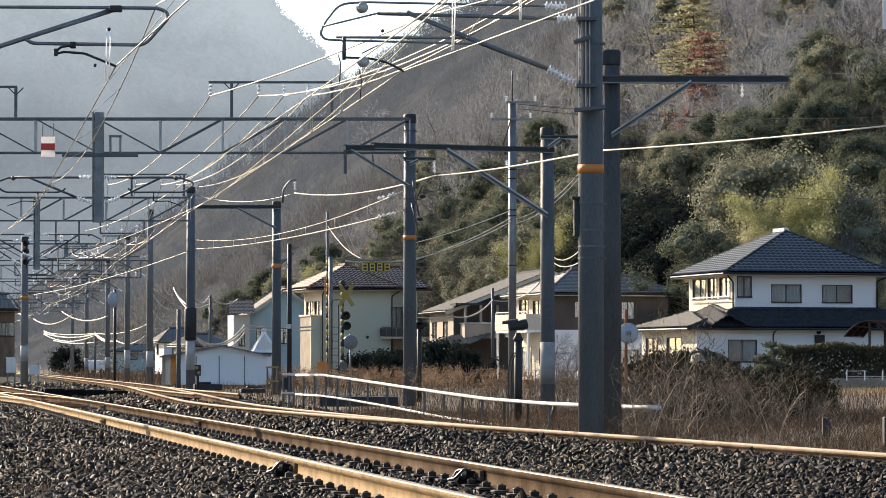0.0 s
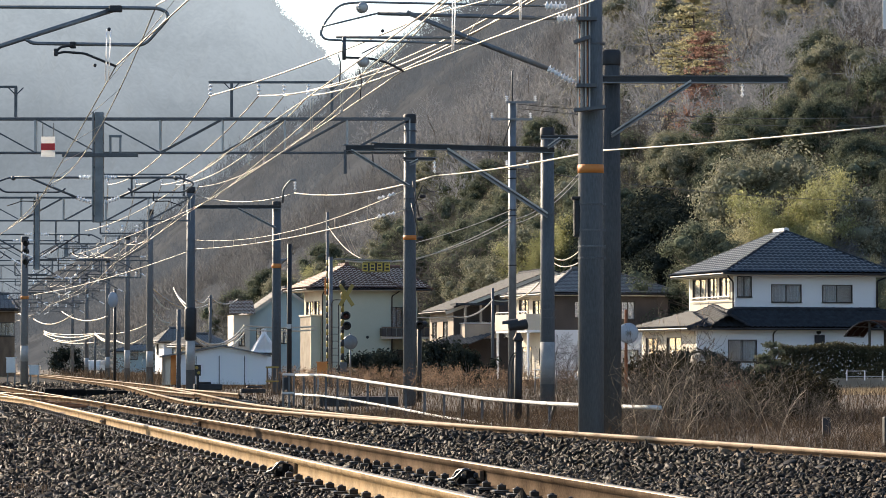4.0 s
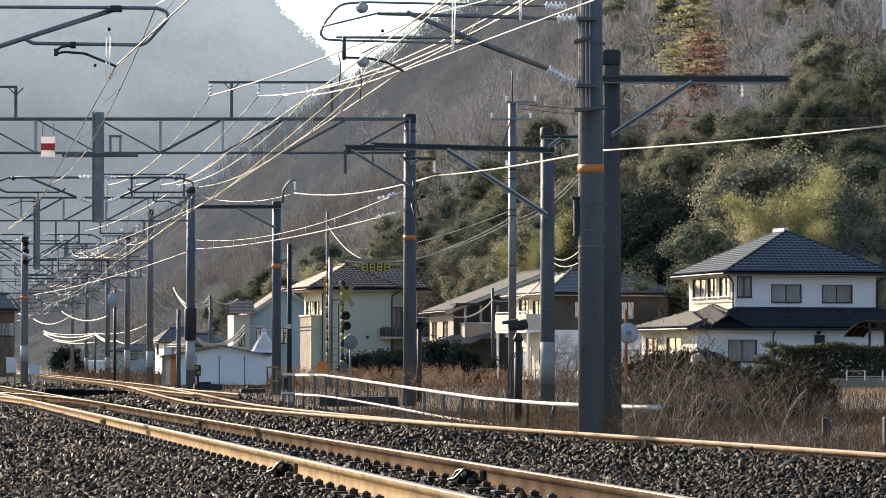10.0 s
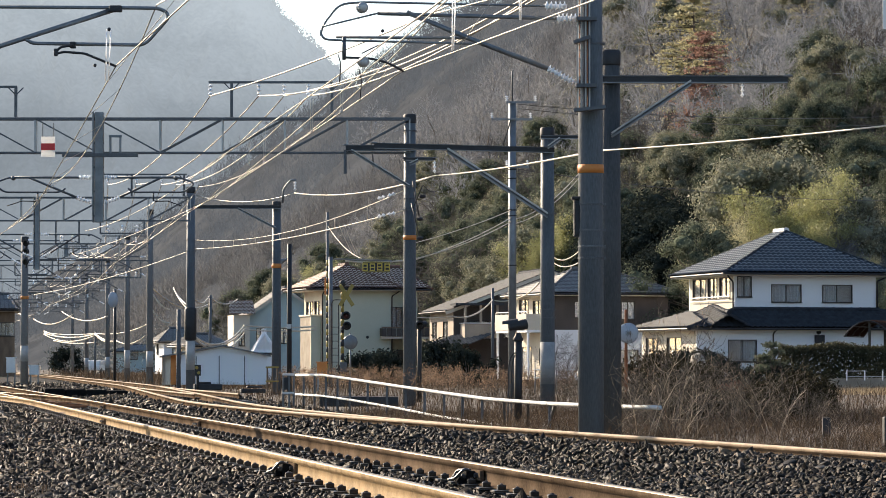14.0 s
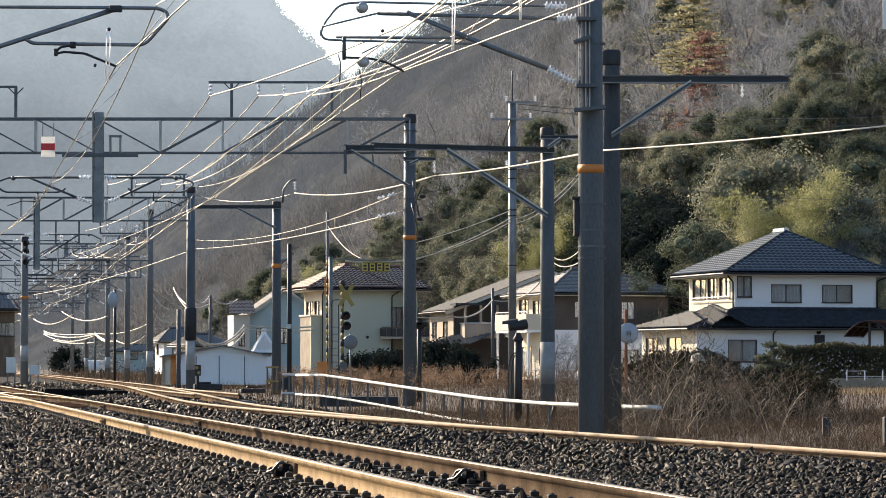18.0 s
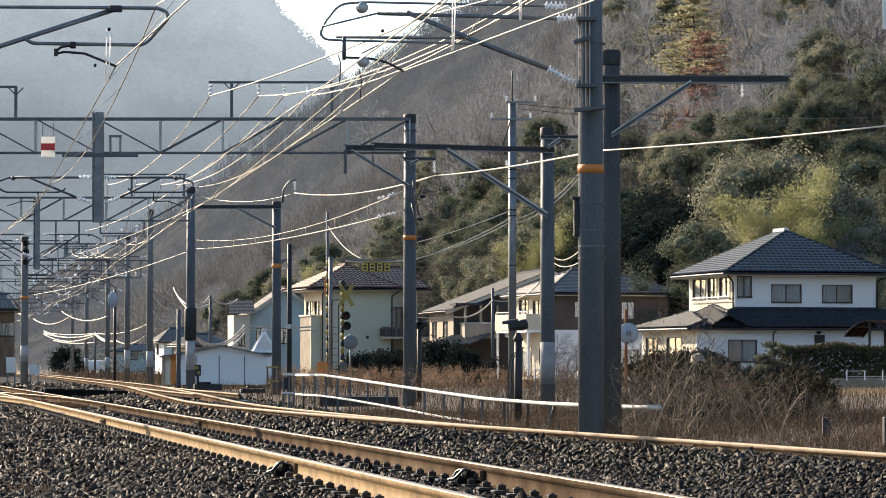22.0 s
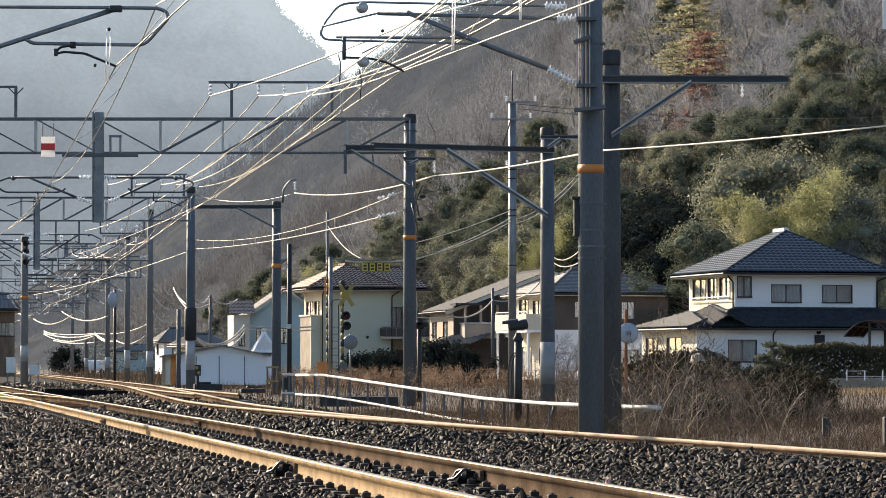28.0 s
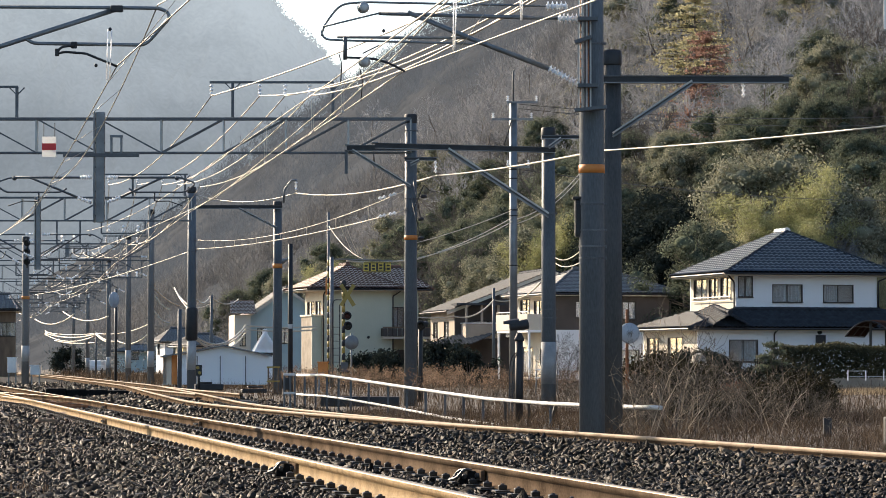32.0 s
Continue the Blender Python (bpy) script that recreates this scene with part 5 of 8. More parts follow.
# ---- trees and plants ----
def seg_mesh(name, segs, sides=3):
    """Thin tapered sticks from an array of x0 y0 z0 x1 y1 z1 r0 r1."""
    s = np.array(segs, float)
    p, q, r0, r1 = s[:, :3], s[:, 3:6], s[:, 6], s[:, 7]
    d = q - p
    d /= np.maximum(np.linalg.norm(d, axis=1), 1e-6)[:, None]
    ref = np.where(np.abs(d[:, 2:3]) > 0.9, [[1.0, 0, 0]], [[0, 0, 1.0]])
    if sides == 2:
        ref = np.random.RandomState(len(s)).normal(size=d.shape)
    a = np.cross(d, ref)
    a /= np.linalg.norm(a, axis=1)[:, None]
    if sides == 2:
        v = np.stack([p - a * r0[:, None], p + a * r0[:, None], q + a * r1[:, None], q - a * r1[:, None]], 1).reshape(-1, 3)
        return from_arrays(name, v, np.arange(len(v)).reshape(-1, 4))
    b = np.cross(a, d)
    ring = []
    for o, r in ((p, r0), (q, r1)):
        for k in range(sides):
            t = 2 * math.pi * k / sides
            ring.append(o + (a * math.cos(t) + b * math.sin(t)) * r[:, None])
    v = np.stack(ring, 1).reshape(-1, 3)
    base = np.arange(len(s))[:, None] * (2 * sides)
    f = np.stack([np.stack([base[:, 0] + k, base[:, 0] + (k + 1) % sides, base[:, 0] + sides + (k + 1) % sides, base[:, 0] + sides + k], 1) for k in range(sides)], 1)
    return from_arrays(name, v, f.reshape(-1, 4))


def leaf_mesh(name, pts, size, rs, long=1.0, droop=0.0, flat=0.0, out=None):
    """One small bent leaf (two triangles) at each point; out gives the ways that the leaves face."""
    n = len(pts)
    d = rs.normal(size=(n, 3))
    d[:, 2] = d[:, 2] * (1 - flat) - droop
    d /= np.linalg.norm(d, axis=1)[:, None]
    e = np.cross(d, rs.normal(size=(n, 3)))
    e /= np.linalg.norm(e, axis=1)[:, None]
    nn = np.cross(d, e)
    if out is not None:
        nn = out + rs.normal(size=(n, 3)) * 0.42
        nn /= np.linalg.norm(nn, axis=1)[:, None]
        d = np.cross(nn, d)
        d /= np.linalg.norm(d, axis=1)[:, None]
        e = np.cross(nn, d)
    sz = (size * rs.uniform(0.6, 1.4, n))[:, None]
    a = pts - d * sz * long
    c = pts + d * sz * long
    b1 = pts + e * sz * 0.5 + nn * sz * 0.15
    b2 = pts - e * sz * 0.5 + nn * sz * 0.15
    v = np.stack([a, b1, c, b2], 1).reshape(-1, 3)
    return from_arrays(name, v, np.arange(4 * n).reshape(-1, 4))


def grow(rs, segs, p, d, ln, r, depth, spread, rise, kids, twist=0.5):
    """A crooked limb with side limbs."""
    steps = 3 if depth > 0 else 1
    for i in range(steps):
        d = d + rs.normal(size=3) * 0.16 * twist * 2
        d[2] += rise
        d /= np.linalg.norm(d)
        q = p + d * ln / steps
        r2 = r * (0.8 if depth else 0.6)
        segs.append((*p, *q, r, r2))
        p, r = q, r2
        if depth > 0:
            for _ in range(kids if i else max(1, kids - 1)):
                side = rs.normal(size=3)
                side -= d * side.dot(d)
                side /= np.linalg.norm(side)
                k = d * (1 - spread * rs.uniform(0.5, 1)) + side * spread * rs.uniform(0.6, 1.1)
                k /= np.linalg.norm(k)
                grow(rs, segs, p, k, ln * rs.uniform(0.5, 0.78), r * 0.62, depth - 1, spread, rise, kids, twist)


def tree_of(name, trunk, crown, mats, label, category, group):
    t = thing(name, (0, 0, -500), label, category, group)
    link_mesh("trunk", trunk, M[mats[0]], t, "", True)
    link_mesh("crown", crown, M[mats[1]], t)
    return t


def bare_tree(seed, h=9.0, mat="twig", label="leafless grey-brown tree on the hillside"):
    rs = np.random.RandomState(seed)
    main, tw = [], []
    p, d, r = np.zeros(3), np.array([0.0, 0, 1]), h * 0.017
    levels = 7
    for i in range(levels):
        d = d + rs.normal(size=3) * (0.12, 0.12, 0.02)
        d /= np.linalg.norm(d)
        q = p + d * h * 0.125
        main.append((*p, *q, r, r * 0.84))
        p, r = q, r * 0.84
        if i > 0:
            for _ in range(2 if i < 3 else 3):
                a = rs.uniform(0, 6.28)
                k = np.array([math.cos(a), math.sin(a), rs.uniform(0.35, 0.9)])
                k /= np.linalg.norm(k)
                grow(rs, tw, p, k, h * rs.uniform(0.2, 0.34) * (1.1 - i * 0.07), r * 0.5, 2, 0.55, 0.07, 2)
    for _ in range(3):
        grow(rs, tw, p, d + rs.normal(size=3) * 0.4, h * 0.2, r * 0.6, 2, 0.5, 0.08, 2)
    tw, main = np.array(tw), np.array(main)
    k = h / tw[:, 5].max()
    tw[:, :6] *= k
    main[:, :6] *= k
    tw[:, 6:] = np.maximum(tw[:, 6:], h * 0.0015)
    return tree_of("bare_tree", seg_mesh("trunk", main, 6), seg_mesh("crown", tw, 2), ("bark", mat), label, "tree", "bare trees")


def blob():
    """A rough ball of eighty triangles: its points and faces."""
    bm = bmesh.new()
    bmesh.ops.create_icosphere(bm, subdivisions=2, radius=1.0)
    v = np.array([p.co[:] for p in bm.verts])
    bm.verts.index_update()
    f = np.array([[p.index for p in q.verts] for q in bm.faces])
    bm.free()
    return v, f


BLOB_V, BLOB_F = blob()


def clump_mesh(name, centres, sizes, rs):
    """Uneven lumps of dense foliage inside a crown."""
    n, k = len(centres), len(BLOB_V)
    v = BLOB_V[None] * rs.uniform(0.72, 1.15, (n, k, 1)) * np.array(sizes)[:, None, None] * (1.15, 1.15, 0.85) + np.array(centres)[:, None]
    f = (np.arange(n)[:, None, None] * k + BLOB_F).reshape(-1, 3)
    return from_arrays(name, v.reshape(-1, 3), f)


for kind in ("leaf", "olive", "shade_leaf"):
    low, high = {"leaf": ((0.04, 0.052, 0.036), (0.14, 0.155, 0.105)), "olive": ((0.1, 0.105, 0.07), (0.24, 0.236, 0.165)), "shade_leaf": ((0.014, 0.018, 0.016), (0.04, 0.048, 0.039))}[kind]
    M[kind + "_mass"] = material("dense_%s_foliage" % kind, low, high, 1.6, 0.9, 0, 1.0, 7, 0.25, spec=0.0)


def leafy_tree(seed, h=8.0, mat="leaf", size=0.066, n=16000, label="dark glossy evergreen tree on the hillside", wide=0.36, group="evergreen trees", name="evergreen_tree"):
    rs = np.random.RandomState(seed)
    main, pts = [], []
    p, d, r = np.zeros(3), np.array([0.0, 0, 1]), h * 0.02
    for i in range(6):
        d = d + rs.normal(size=3) * (0.1, 0.1, 0.02)
        d /= np.linalg.norm(d)
        q = p + d * h * 0.14
        main.append((*p, *q, r, r * 0.8))
        p, r = q, r * 0.8
    clumps = 40
    ways, cores, sizes = [], [], []
    for k in range(clumps):
        z = h * (0.2 + 0.76 * rs.rand() ** 0.8)
        f = (z / h - 0.2) / 0.76
        rad = h * wide * (0.3 + 0.85 * math.sin(math.pi * min(1, f * 0.92 + 0.12)) ** 0.8) * rs.uniform(0.5, 1.1)
        a = rs.uniform(0, 6.28)
        c = np.array([math.cos(a) * rad, math.sin(a) * rad, z])
        main.append((0, 0, z * 0.75, *c, h * 0.005, h * 0.002))
        s = h * rs.uniform(0.065, 0.125)
        g = rs.normal(size=(n // clumps, 3))
        g /= np.linalg.norm(g, axis=1)[:, None]
        g[:, 2] += 0.15
        ways.append(g)
        cores.append(c)
        sizes.append(s * 0.52)
        pts.append(c + g * s * rs.uniform(0.7, 1.12, (len(g), 1)) * (1.15, 1.15, 0.85))
    t = tree_of(name, seg_mesh("trunk", main, 5), leaf_mesh("crown", np.concatenate(pts), size, rs, 1.0, 0.1, out=np.concatenate(ways)), ("bark", mat), label, "tree", group)
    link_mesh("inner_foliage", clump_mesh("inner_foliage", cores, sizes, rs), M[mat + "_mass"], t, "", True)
    return t


def bamboo(seed, h=10.0, mat="bamboo", label="feathery yellow-green bamboo clump swaying behind the house"):
    """A few arching culms with feathery drooping sprays."""
    rs = np.random.RandomState(seed)
    main, pts = [], []
    for c in range(5):
        a, lean = rs.uniform(0, 6.28), rs.uniform(0.1, 0.34)
        base = rs.normal(size=2) * h * 0.035
        hh = h * rs.uniform(0.6, 0.97)
        last = None
        for i in range(12):
            t = i / 11
            off = lean * hh * t ** 2.4
            q = np.array([base[0] + math.cos(a) * off, base[1] + math.sin(a) * off, hh * (t - 0.12 * t ** 5)])
            if last is not None:
                main.append((*last, *q, 0.045 * (1.05 - t), 0.045 * (1.0 - t)))
            last = q
            if t > 0.3:
                for _ in range(3):
                    b = rs.uniform(0, 6.28)
                    reach = h * rs.uniform(0.08, 0.16) * (1.3 - t * 0.7)
                    tip = q + np.array([math.cos(b) * reach, math.sin(b) * reach, reach * rs.uniform(-0.1, 0.5)])
                    main.append((*q, *tip, 0.008, 0.004))
                    s = rs.rand(150, 1)
                    pts.append(q + (tip - q) * s + rs.normal(size=(150, 3)) * h * (0.016, 0.016, 0.02) + np.array([0, 0, -1]) * s ** 2 * h * 0.03)
    return tree_of("bamboo_clump", seg_mesh("trunk", main, 4), leaf_mesh("crown", np.concatenate(pts), 0.036, rs, 1.6, 0.7), (mat, mat), label, "bamboo", "bamboo clumps")


def conifer(seed, h=9.0, mat="needle", label="browning pine with thin layered branches"):
    rs = np.random.RandomState(seed)
    main, pts = [(0, 0, 0, 0.05 * h, 0, h, h * 0.014, h * 0.003)], []
    for k in range(96):
        t = 0.12 + 0.88 * (k // 6) / 15 + rs.normal() * 0.008
        a = rs.uniform(0, 6.28)
        reach = h * (0.46 * (1.04 - t) ** 0.55 + 0.02) * rs.uniform(0.45, 1.15)
        p = np.array([0.05 * h * t, 0, h * t])
        q = p + np.array([math.cos(a) * reach, math.sin(a) * reach, reach * rs.uniform(-0.1, 0.22)])
        main.append((*p, *q, h * 0.005, h * 0.002))
        s = rs.uniform(0.25, 1.05, (52, 1))
        pts.append(p + (q - p) * s + rs.normal(size=(52, 3)) * h * np.hstack([0.03 * s, 0.03 * s, 0 * s + 0.007]))
    return tree_of("pine_tree", seg_mesh("trunk", main, 4), leaf_mesh("crown", np.concatenate(pts), 0.1, rs, 1.3), ("bark", mat), label, "tree", "pines")


def shrub(seed, h=1.6, stems=6, lean=0.6):
    rs = np.random.RandomState(seed)
    segs = []
    for _ in range(stems):
        a = rs.uniform(0, 6.28)
        d = np.array([math.cos(a) * lean * rs.uniform(0.2, 1.2), math.sin(a) * lean * rs.uniform(0.2, 1.2), 1.0])
        d /= np.linalg.norm(d)
        grow(rs, segs, np.array([*(rs.normal(size=2) * h * 0.12), 0]), d, h * rs.uniform(0.6, 1.0), 0.008, 2, 0.45, 0.02, 2, 0.6)
    s = np.array(segs)
    s[:, 2], s[:, 5] = np.maximum(s[:, 2], 0), np.maximum(s[:, 5], 0)
    s[:, :6] *= h / np.percentile(s[:, 5], 97)
    s[:, 6:] = np.maximum(s[:, 6:], 0.003)
    ob = link_mesh("dry_shrub", seg_mesh("dry_shrub", s, 3), M["shrub"])
    ob.location = (0, 0, -500)
    return tagged(ob, "leafless tangled shrub of thin brown twigs", "shrub", "dry shrubs")


def canes(seed, h=1.6, mat="cane", label="tall arching leafless canes of a wild shrub", many=13):
    """Long arching whips with short side shoots."""
    rs = np.random.RandomState(seed)
    segs = []
    for _ in range(many):
        a, bend = rs.uniform(0, 6.28), rs.normal() * 0.25
        lean, ln = rs.uniform(0.15, 1.0), h * rs.uniform(0.5, 1.15)
        p = np.array([rs.normal() * 0.3, rs.normal() * 0.2, 0.0])
        tilt = lean * 0.5
        for i in range(9):
            t = (i + 1) / 9
            tilt += lean * 0.09 + rs.normal() * 0.06
            a += bend * 0.2 + rs.normal() * 0.08
            q = p + np.array([math.cos(a) * math.sin(tilt), math.sin(a) * math.sin(tilt), math.cos(tilt)]) * ln / 9
            q[2] = max(q[2], 0.03)
            segs.append((*p, *q, 0.0085 * (1.15 - t) + 0.0015, 0.0085 * (1.02 - t) + 0.0015))
            p = q
            if i > 1 and rs.rand() < 0.8:
                b = rs.uniform(0, 6.28)
                l = h * rs.uniform(0.08, 0.26)
                m = q + np.array([math.cos(b) * l * 0.7, math.sin(b) * l * 0.7, l * rs.uniform(0.2, 0.8)])
                segs.append((*q, *m, 0.0042, 0.0028))
                for _ in range(2):
                    segs.append((*m, *(m + rs.normal(size=3) * l * 0.35 + (0, 0, l * 0.25)), 0.003, 0.0018))
    ob = link_mesh("cane_shrub", seg_mesh("cane_shrub", segs, 3), M[mat])
    ob.location = (0, 0, -500)
    return tagged(ob, label, "shrub", "cane shrubs")


M["pale_cane"] = material("straw_canes", (0.17, 0.135, 0.096), (0.36, 0.295, 0.22), 5, 0.8, 0, 0, 30, 0.4, True)
M["thicket"] = material("dark_thicket_leaves", (0.014, 0.013, 0.008), (0.05, 0.044, 0.025), 2, 0.7, 0, 0, 9, 0.5, True, translucent=0.2, spec=0.02)
M["cane"] = material("pale_canes", (0.024, 0.019, 0.014), (0.155, 0.12, 0.087), 5, 0.8, 0, 0, 30, 0.6, True)


def bush(seed, h=1.6, wide=0.7, mat="leaf", name="evergreen_bush", label="dense dark evergreen bush by the houses", size=0.09, n=2200):
    rs = np.random.RandomState(seed)
    c = rs.normal(size=(26, 3))
    c /= np.linalg.norm(c, axis=1)[:, None]
    c = c * (h * wide, h * wide, h * 0.42) * rs.uniform(0.5, 1.0, (26, 1)) + (0, 0, h * 0.5)
    g = rs.normal(size=(26, n // 26, 3))
    pts = (c[:, None] + g * h * 0.09).reshape(-1, 3)
    ways = (g / np.linalg.norm(g, axis=2)[..., None]).reshape(-1, 3)
    pts[:, 2] = np.maximum(pts[:, 2], 0.05)
    main = [(0, 0, 0, *q, h * 0.015, h * 0.006) for q in c]
    return tree_of(name, seg_mesh("trunk", main, 4), leaf_mesh("crown", pts, size, rs, out=ways), ("bark", mat), label, "bush", "bushes")


def plant(kind, x, y, h_now, h_made, turn=0.0, z=None):
    g = float(ground_height(np.array(x), np.array(y))) if z is None else z
    s = h_now / h_made
    return copy_thing(kind, pose(x, y, g - 0.1, 0, 0, turn) @ Matrix.Diagonal((s, s, s, 1)))


BARE = [bare_tree(40 + i) for i in range(6)]
HAZED = [bare_tree(50 + i, 9.0, "haze_pale_twig", "leafless tree high on the slope with twigs paled for haze") for i in range(4)]
EVER = [leafy_tree(60 + i) for i in range(3)]
DARKBARE = [bare_tree(56 + i, 9.0, "dark_twig", "dark-limbed leafless tree high on the slope") for i in range(3)]
OLIVE = [leafy_tree(70 + i, mat="olive", size=0.064, n=15000, label="olive-green broadleaf tree on the hillside", wide=0.33, group="olive trees", name="broadleaf_tree") for i in range(3)]
# evergreens whose leaf colour is darkened in place of shade
SHADED = [leafy_tree(76 + i, mat="shade_leaf", size=0.075, n=11000, label="dense evergreen behind the houses with shade put into its leaf colour", wide=0.3, group="cedars", name="cedar_tree") for i in range(2)]
BAMBOO = [bamboo(80 + i) for i in range(2)]
KHAKI = [bamboo(84 + i, mat="khaki", label="pale straw-green bamboo clump swaying behind the house") for i in range(2)]
PINE = [conifer(90 + i) for i in range(2)]
DEAD = [conifer(93, 9.0, "dead_needle", "dying pine with reddish-brown needles")]
SHRUB = [shrub(100 + i) for i in range(4)]
THICKET = [bush(117 + i, 1.6, 0.62, "thicket", "thicket_bush", "dark brownish evergreen bush, also filling shaded gaps behind the canes", 0.05, 3200) for i in range(2)]
DARKBUSH = [bush(130 + i, 1.6, 0.7, "shade_leaf", "evergreen_bush", "very dark clipped evergreen bush by the houses", 0.08, 2600) for i in range(2)]
RUSSET = [bush(114, mat="russet", name="russet_bush", label="reddish-brown leafy shrub in the garden")]
CANES = [canes(120 + i) for i in range(3)]
PALE = [canes(126 + i, 1.6, "pale_cane", "pale straw-coloured dry canes standing in the grass", 6) for i in range(2)]
MASTERS = DARKBUSH + THICKET + PALE + BARE + HAZED + DARKBARE + DEAD + SHADED + EVER + OLIVE + BAMBOO + PINE + KHAKI + SHRUB + RUSSET + CANES

rnd = np.random.RandomState(7)


def wooded_slope():
    """Single trees on the part of the slope behind the houses."""
    placed = []
    tries = 0
    while len(placed) < 270 and tries < 60000:
        tries += 1
        y = math.sqrt(rnd.uniform(200 ** 2, 410 ** 2))
        x = rnd.uniform(-0.075, 0.148) * y
        g = float(hill_height(np.array(x), np.array(y)))
        if g < 0.6 or 0.9 + g > y * 0.125 + 1:
            continue
        gap = 3.1 if y < 280 else 4.2
        if any((x - a) ** 2 + (y - b) ** 2 < gap * gap for a, b in placed):
            continue
        if 0.066 < x / y < 0.089 and 285 < y < 352:
            continue
        if 10 < x < 26.5 and g < 5.2 and y < 232:
            continue
        placed.append((x, y))
        r, u = rnd.rand(), x / y
        patch = math.sin(x * 0.13 + 1) * math.sin(y * 0.07)
        if g < (14 if u > 0.005 else 9) + 4 * patch:
            kind = EVER if r < 0.6 else OLIVE if r < 0.9 else DARKBARE
        elif u > 0.1 and g < 22:
            kind = EVER if r < 0.2 else OLIVE if r < 0.5 else DARKBARE if r < 0.65 else BARE
        else:
            kind = BARE if r < 0.86 else OLIVE if r < 0.95 else EVER
        # farther bare trees high up get the twigs paled for haze
        if kind is BARE and y > 290 and u < 0.085 and g > 21 + 5 * patch:
            kind = HAZED
        h = rnd.uniform(7.0, 9.5) if kind not in (BARE, HAZED, DARKBARE) else rnd.uniform(8.0, 13.0)
        plant(kind[rnd.randint(len(kind))], x, y, h, 9.0 if kind in (BARE, HAZED, DARKBARE) else 8.0, rnd.uniform(0, 360))


wooded_slope()

# bamboo behind the white house, each clump on its own root
SWAY = []
for x, y, h in (16.642, 201, 10.2), (17.676, 201, 10.6), (18.791, 203, 12.2), (19.737, 202, 13.7), (20.842, 204, 15.2), \
        (21.575, 203, 14.8), (20.673, 200, 12.6), (22.6, 206, 12.6), (18.012, 199, 9.8), (17.1, 198, 8.8):
    SWAY.append(plant(KHAKI[len(SWAY) % 2] if x < 19 else BAMBOO[len(SWAY) % 2], x, y, h, 10.0, 47 * len(SWAY), 0.4))
for x, y, h in (6.782, 262, 14), (7.965, 264, 16), (9.252, 262, 16.5), (10.396, 266, 13), (-10.984, 322, 12), (-9.694, 325, 14), (26.482, 203, 8.4), (25.99, 206, 7), (24.766, 199, 6.9), (25.727, 198, 7.9), (26.676, 199, 8.2), (23.93, 200, 5.6):
    plant(KHAKI[int(x) % 2] if x > 20 else BAMBOO[int(x) % 2], x, y, h, 10.0, x * 31, 0.3)
for x, y, h in ((25.9, 340.0, 14.6), (28.9, 356.0, 9.6), (24.4, 352.0, 9.6), (37.801, 345.5, 6.0), (25.603, 376.0, 9.03)):
    plant(PINE[int(y) % 2], x, y, h, 9.0, x * 17)
for x, y, h in ((26.3, 325.0, 12.2), (24.6, 318.0, 8.6)):
    plant(DEAD[0], x, y, h, 9.0, x * 19)
# larger bare trees with dark limbs high on the slope
for x, y, h in (33.204, 254.0, 11.76), (32.601, 265.0, 10.91), (33.778, 286.5, 10.32), (32.11, 241.0, 10.75), (21.542, 373.0, 10.24), (34.14, 322.5, 9.4), (30.067, 320.5, 9.35), (6.066, 464.5, 11.95), (-0.32, 466.0, 11.99), (12.118, 452.0, 11.63), (-10.586, 497.0, 11.08):
    plant(DARKBARE[int(y) % 3] if x > 28 else BARE[int(y) % 6], x, y, h, 9.0, x * 13)
for x, y, h in (13.363, 232, 12.3), (15.087, 231, 12.8), (16.599, 230, 12), (12.274, 234, 11.5), (16.65, 213, 7.0), (15.35, 198, 9.3):
    plant(EVER[0] if y < 200 else SHADED[int(y) % 2], x, y, h, 8.0, x * 37, 0.3)
for x, y, h in (21.8, 214, 15.0), (19.6, 213, 13.5):
    plant(OLIVE[int(y) % 3], x, y, h, 8.0, x * 31, 0.3)
for x, y, h in (24.4, 207, 9.4), (25.6, 206, 9.0), (26.7, 208, 8.6), (23.6, 209, 10.0), (27.4, 206, 8.0):
    plant(BARE[int(x) % 6], x, y, h, 9.0, x * 23, 0.3)
# tall evergreens beside the white house, the middle ones with shade in their leaf colour
for x, y, h in (11.661, 226, 10), (12.518, 224, 10.5), (13.357, 222, 11), (14.244, 221, 11), (15.054, 219, 11.2), (15.66, 217, 10), (16.44, 216, 8.4), (10.787, 228, 9), (13.478, 216, 8), (14.41, 215, 8.5), (12.556, 218, 7.5), (18.255, 231, 12), (16.288, 214, 6.5), \
        (2.303, 292, 11), (3.999, 288, 12), (0.812, 296, 9), (25.899, 214, 12), (27.622, 216, 10), (25.871, 220, 11), (28.467, 214, 9), \
        (-5.124, 318, 9), (-2.353, 312, 9):
    plant(OLIVE[int(x) % 3] if x > 23 else SHADED[int(y) % 2] if 11 < x < 20 else EVER[int(x * 3) % 3], x, y, h, 8.0, x * 29, 0.3 if h < 12 else 0.8)


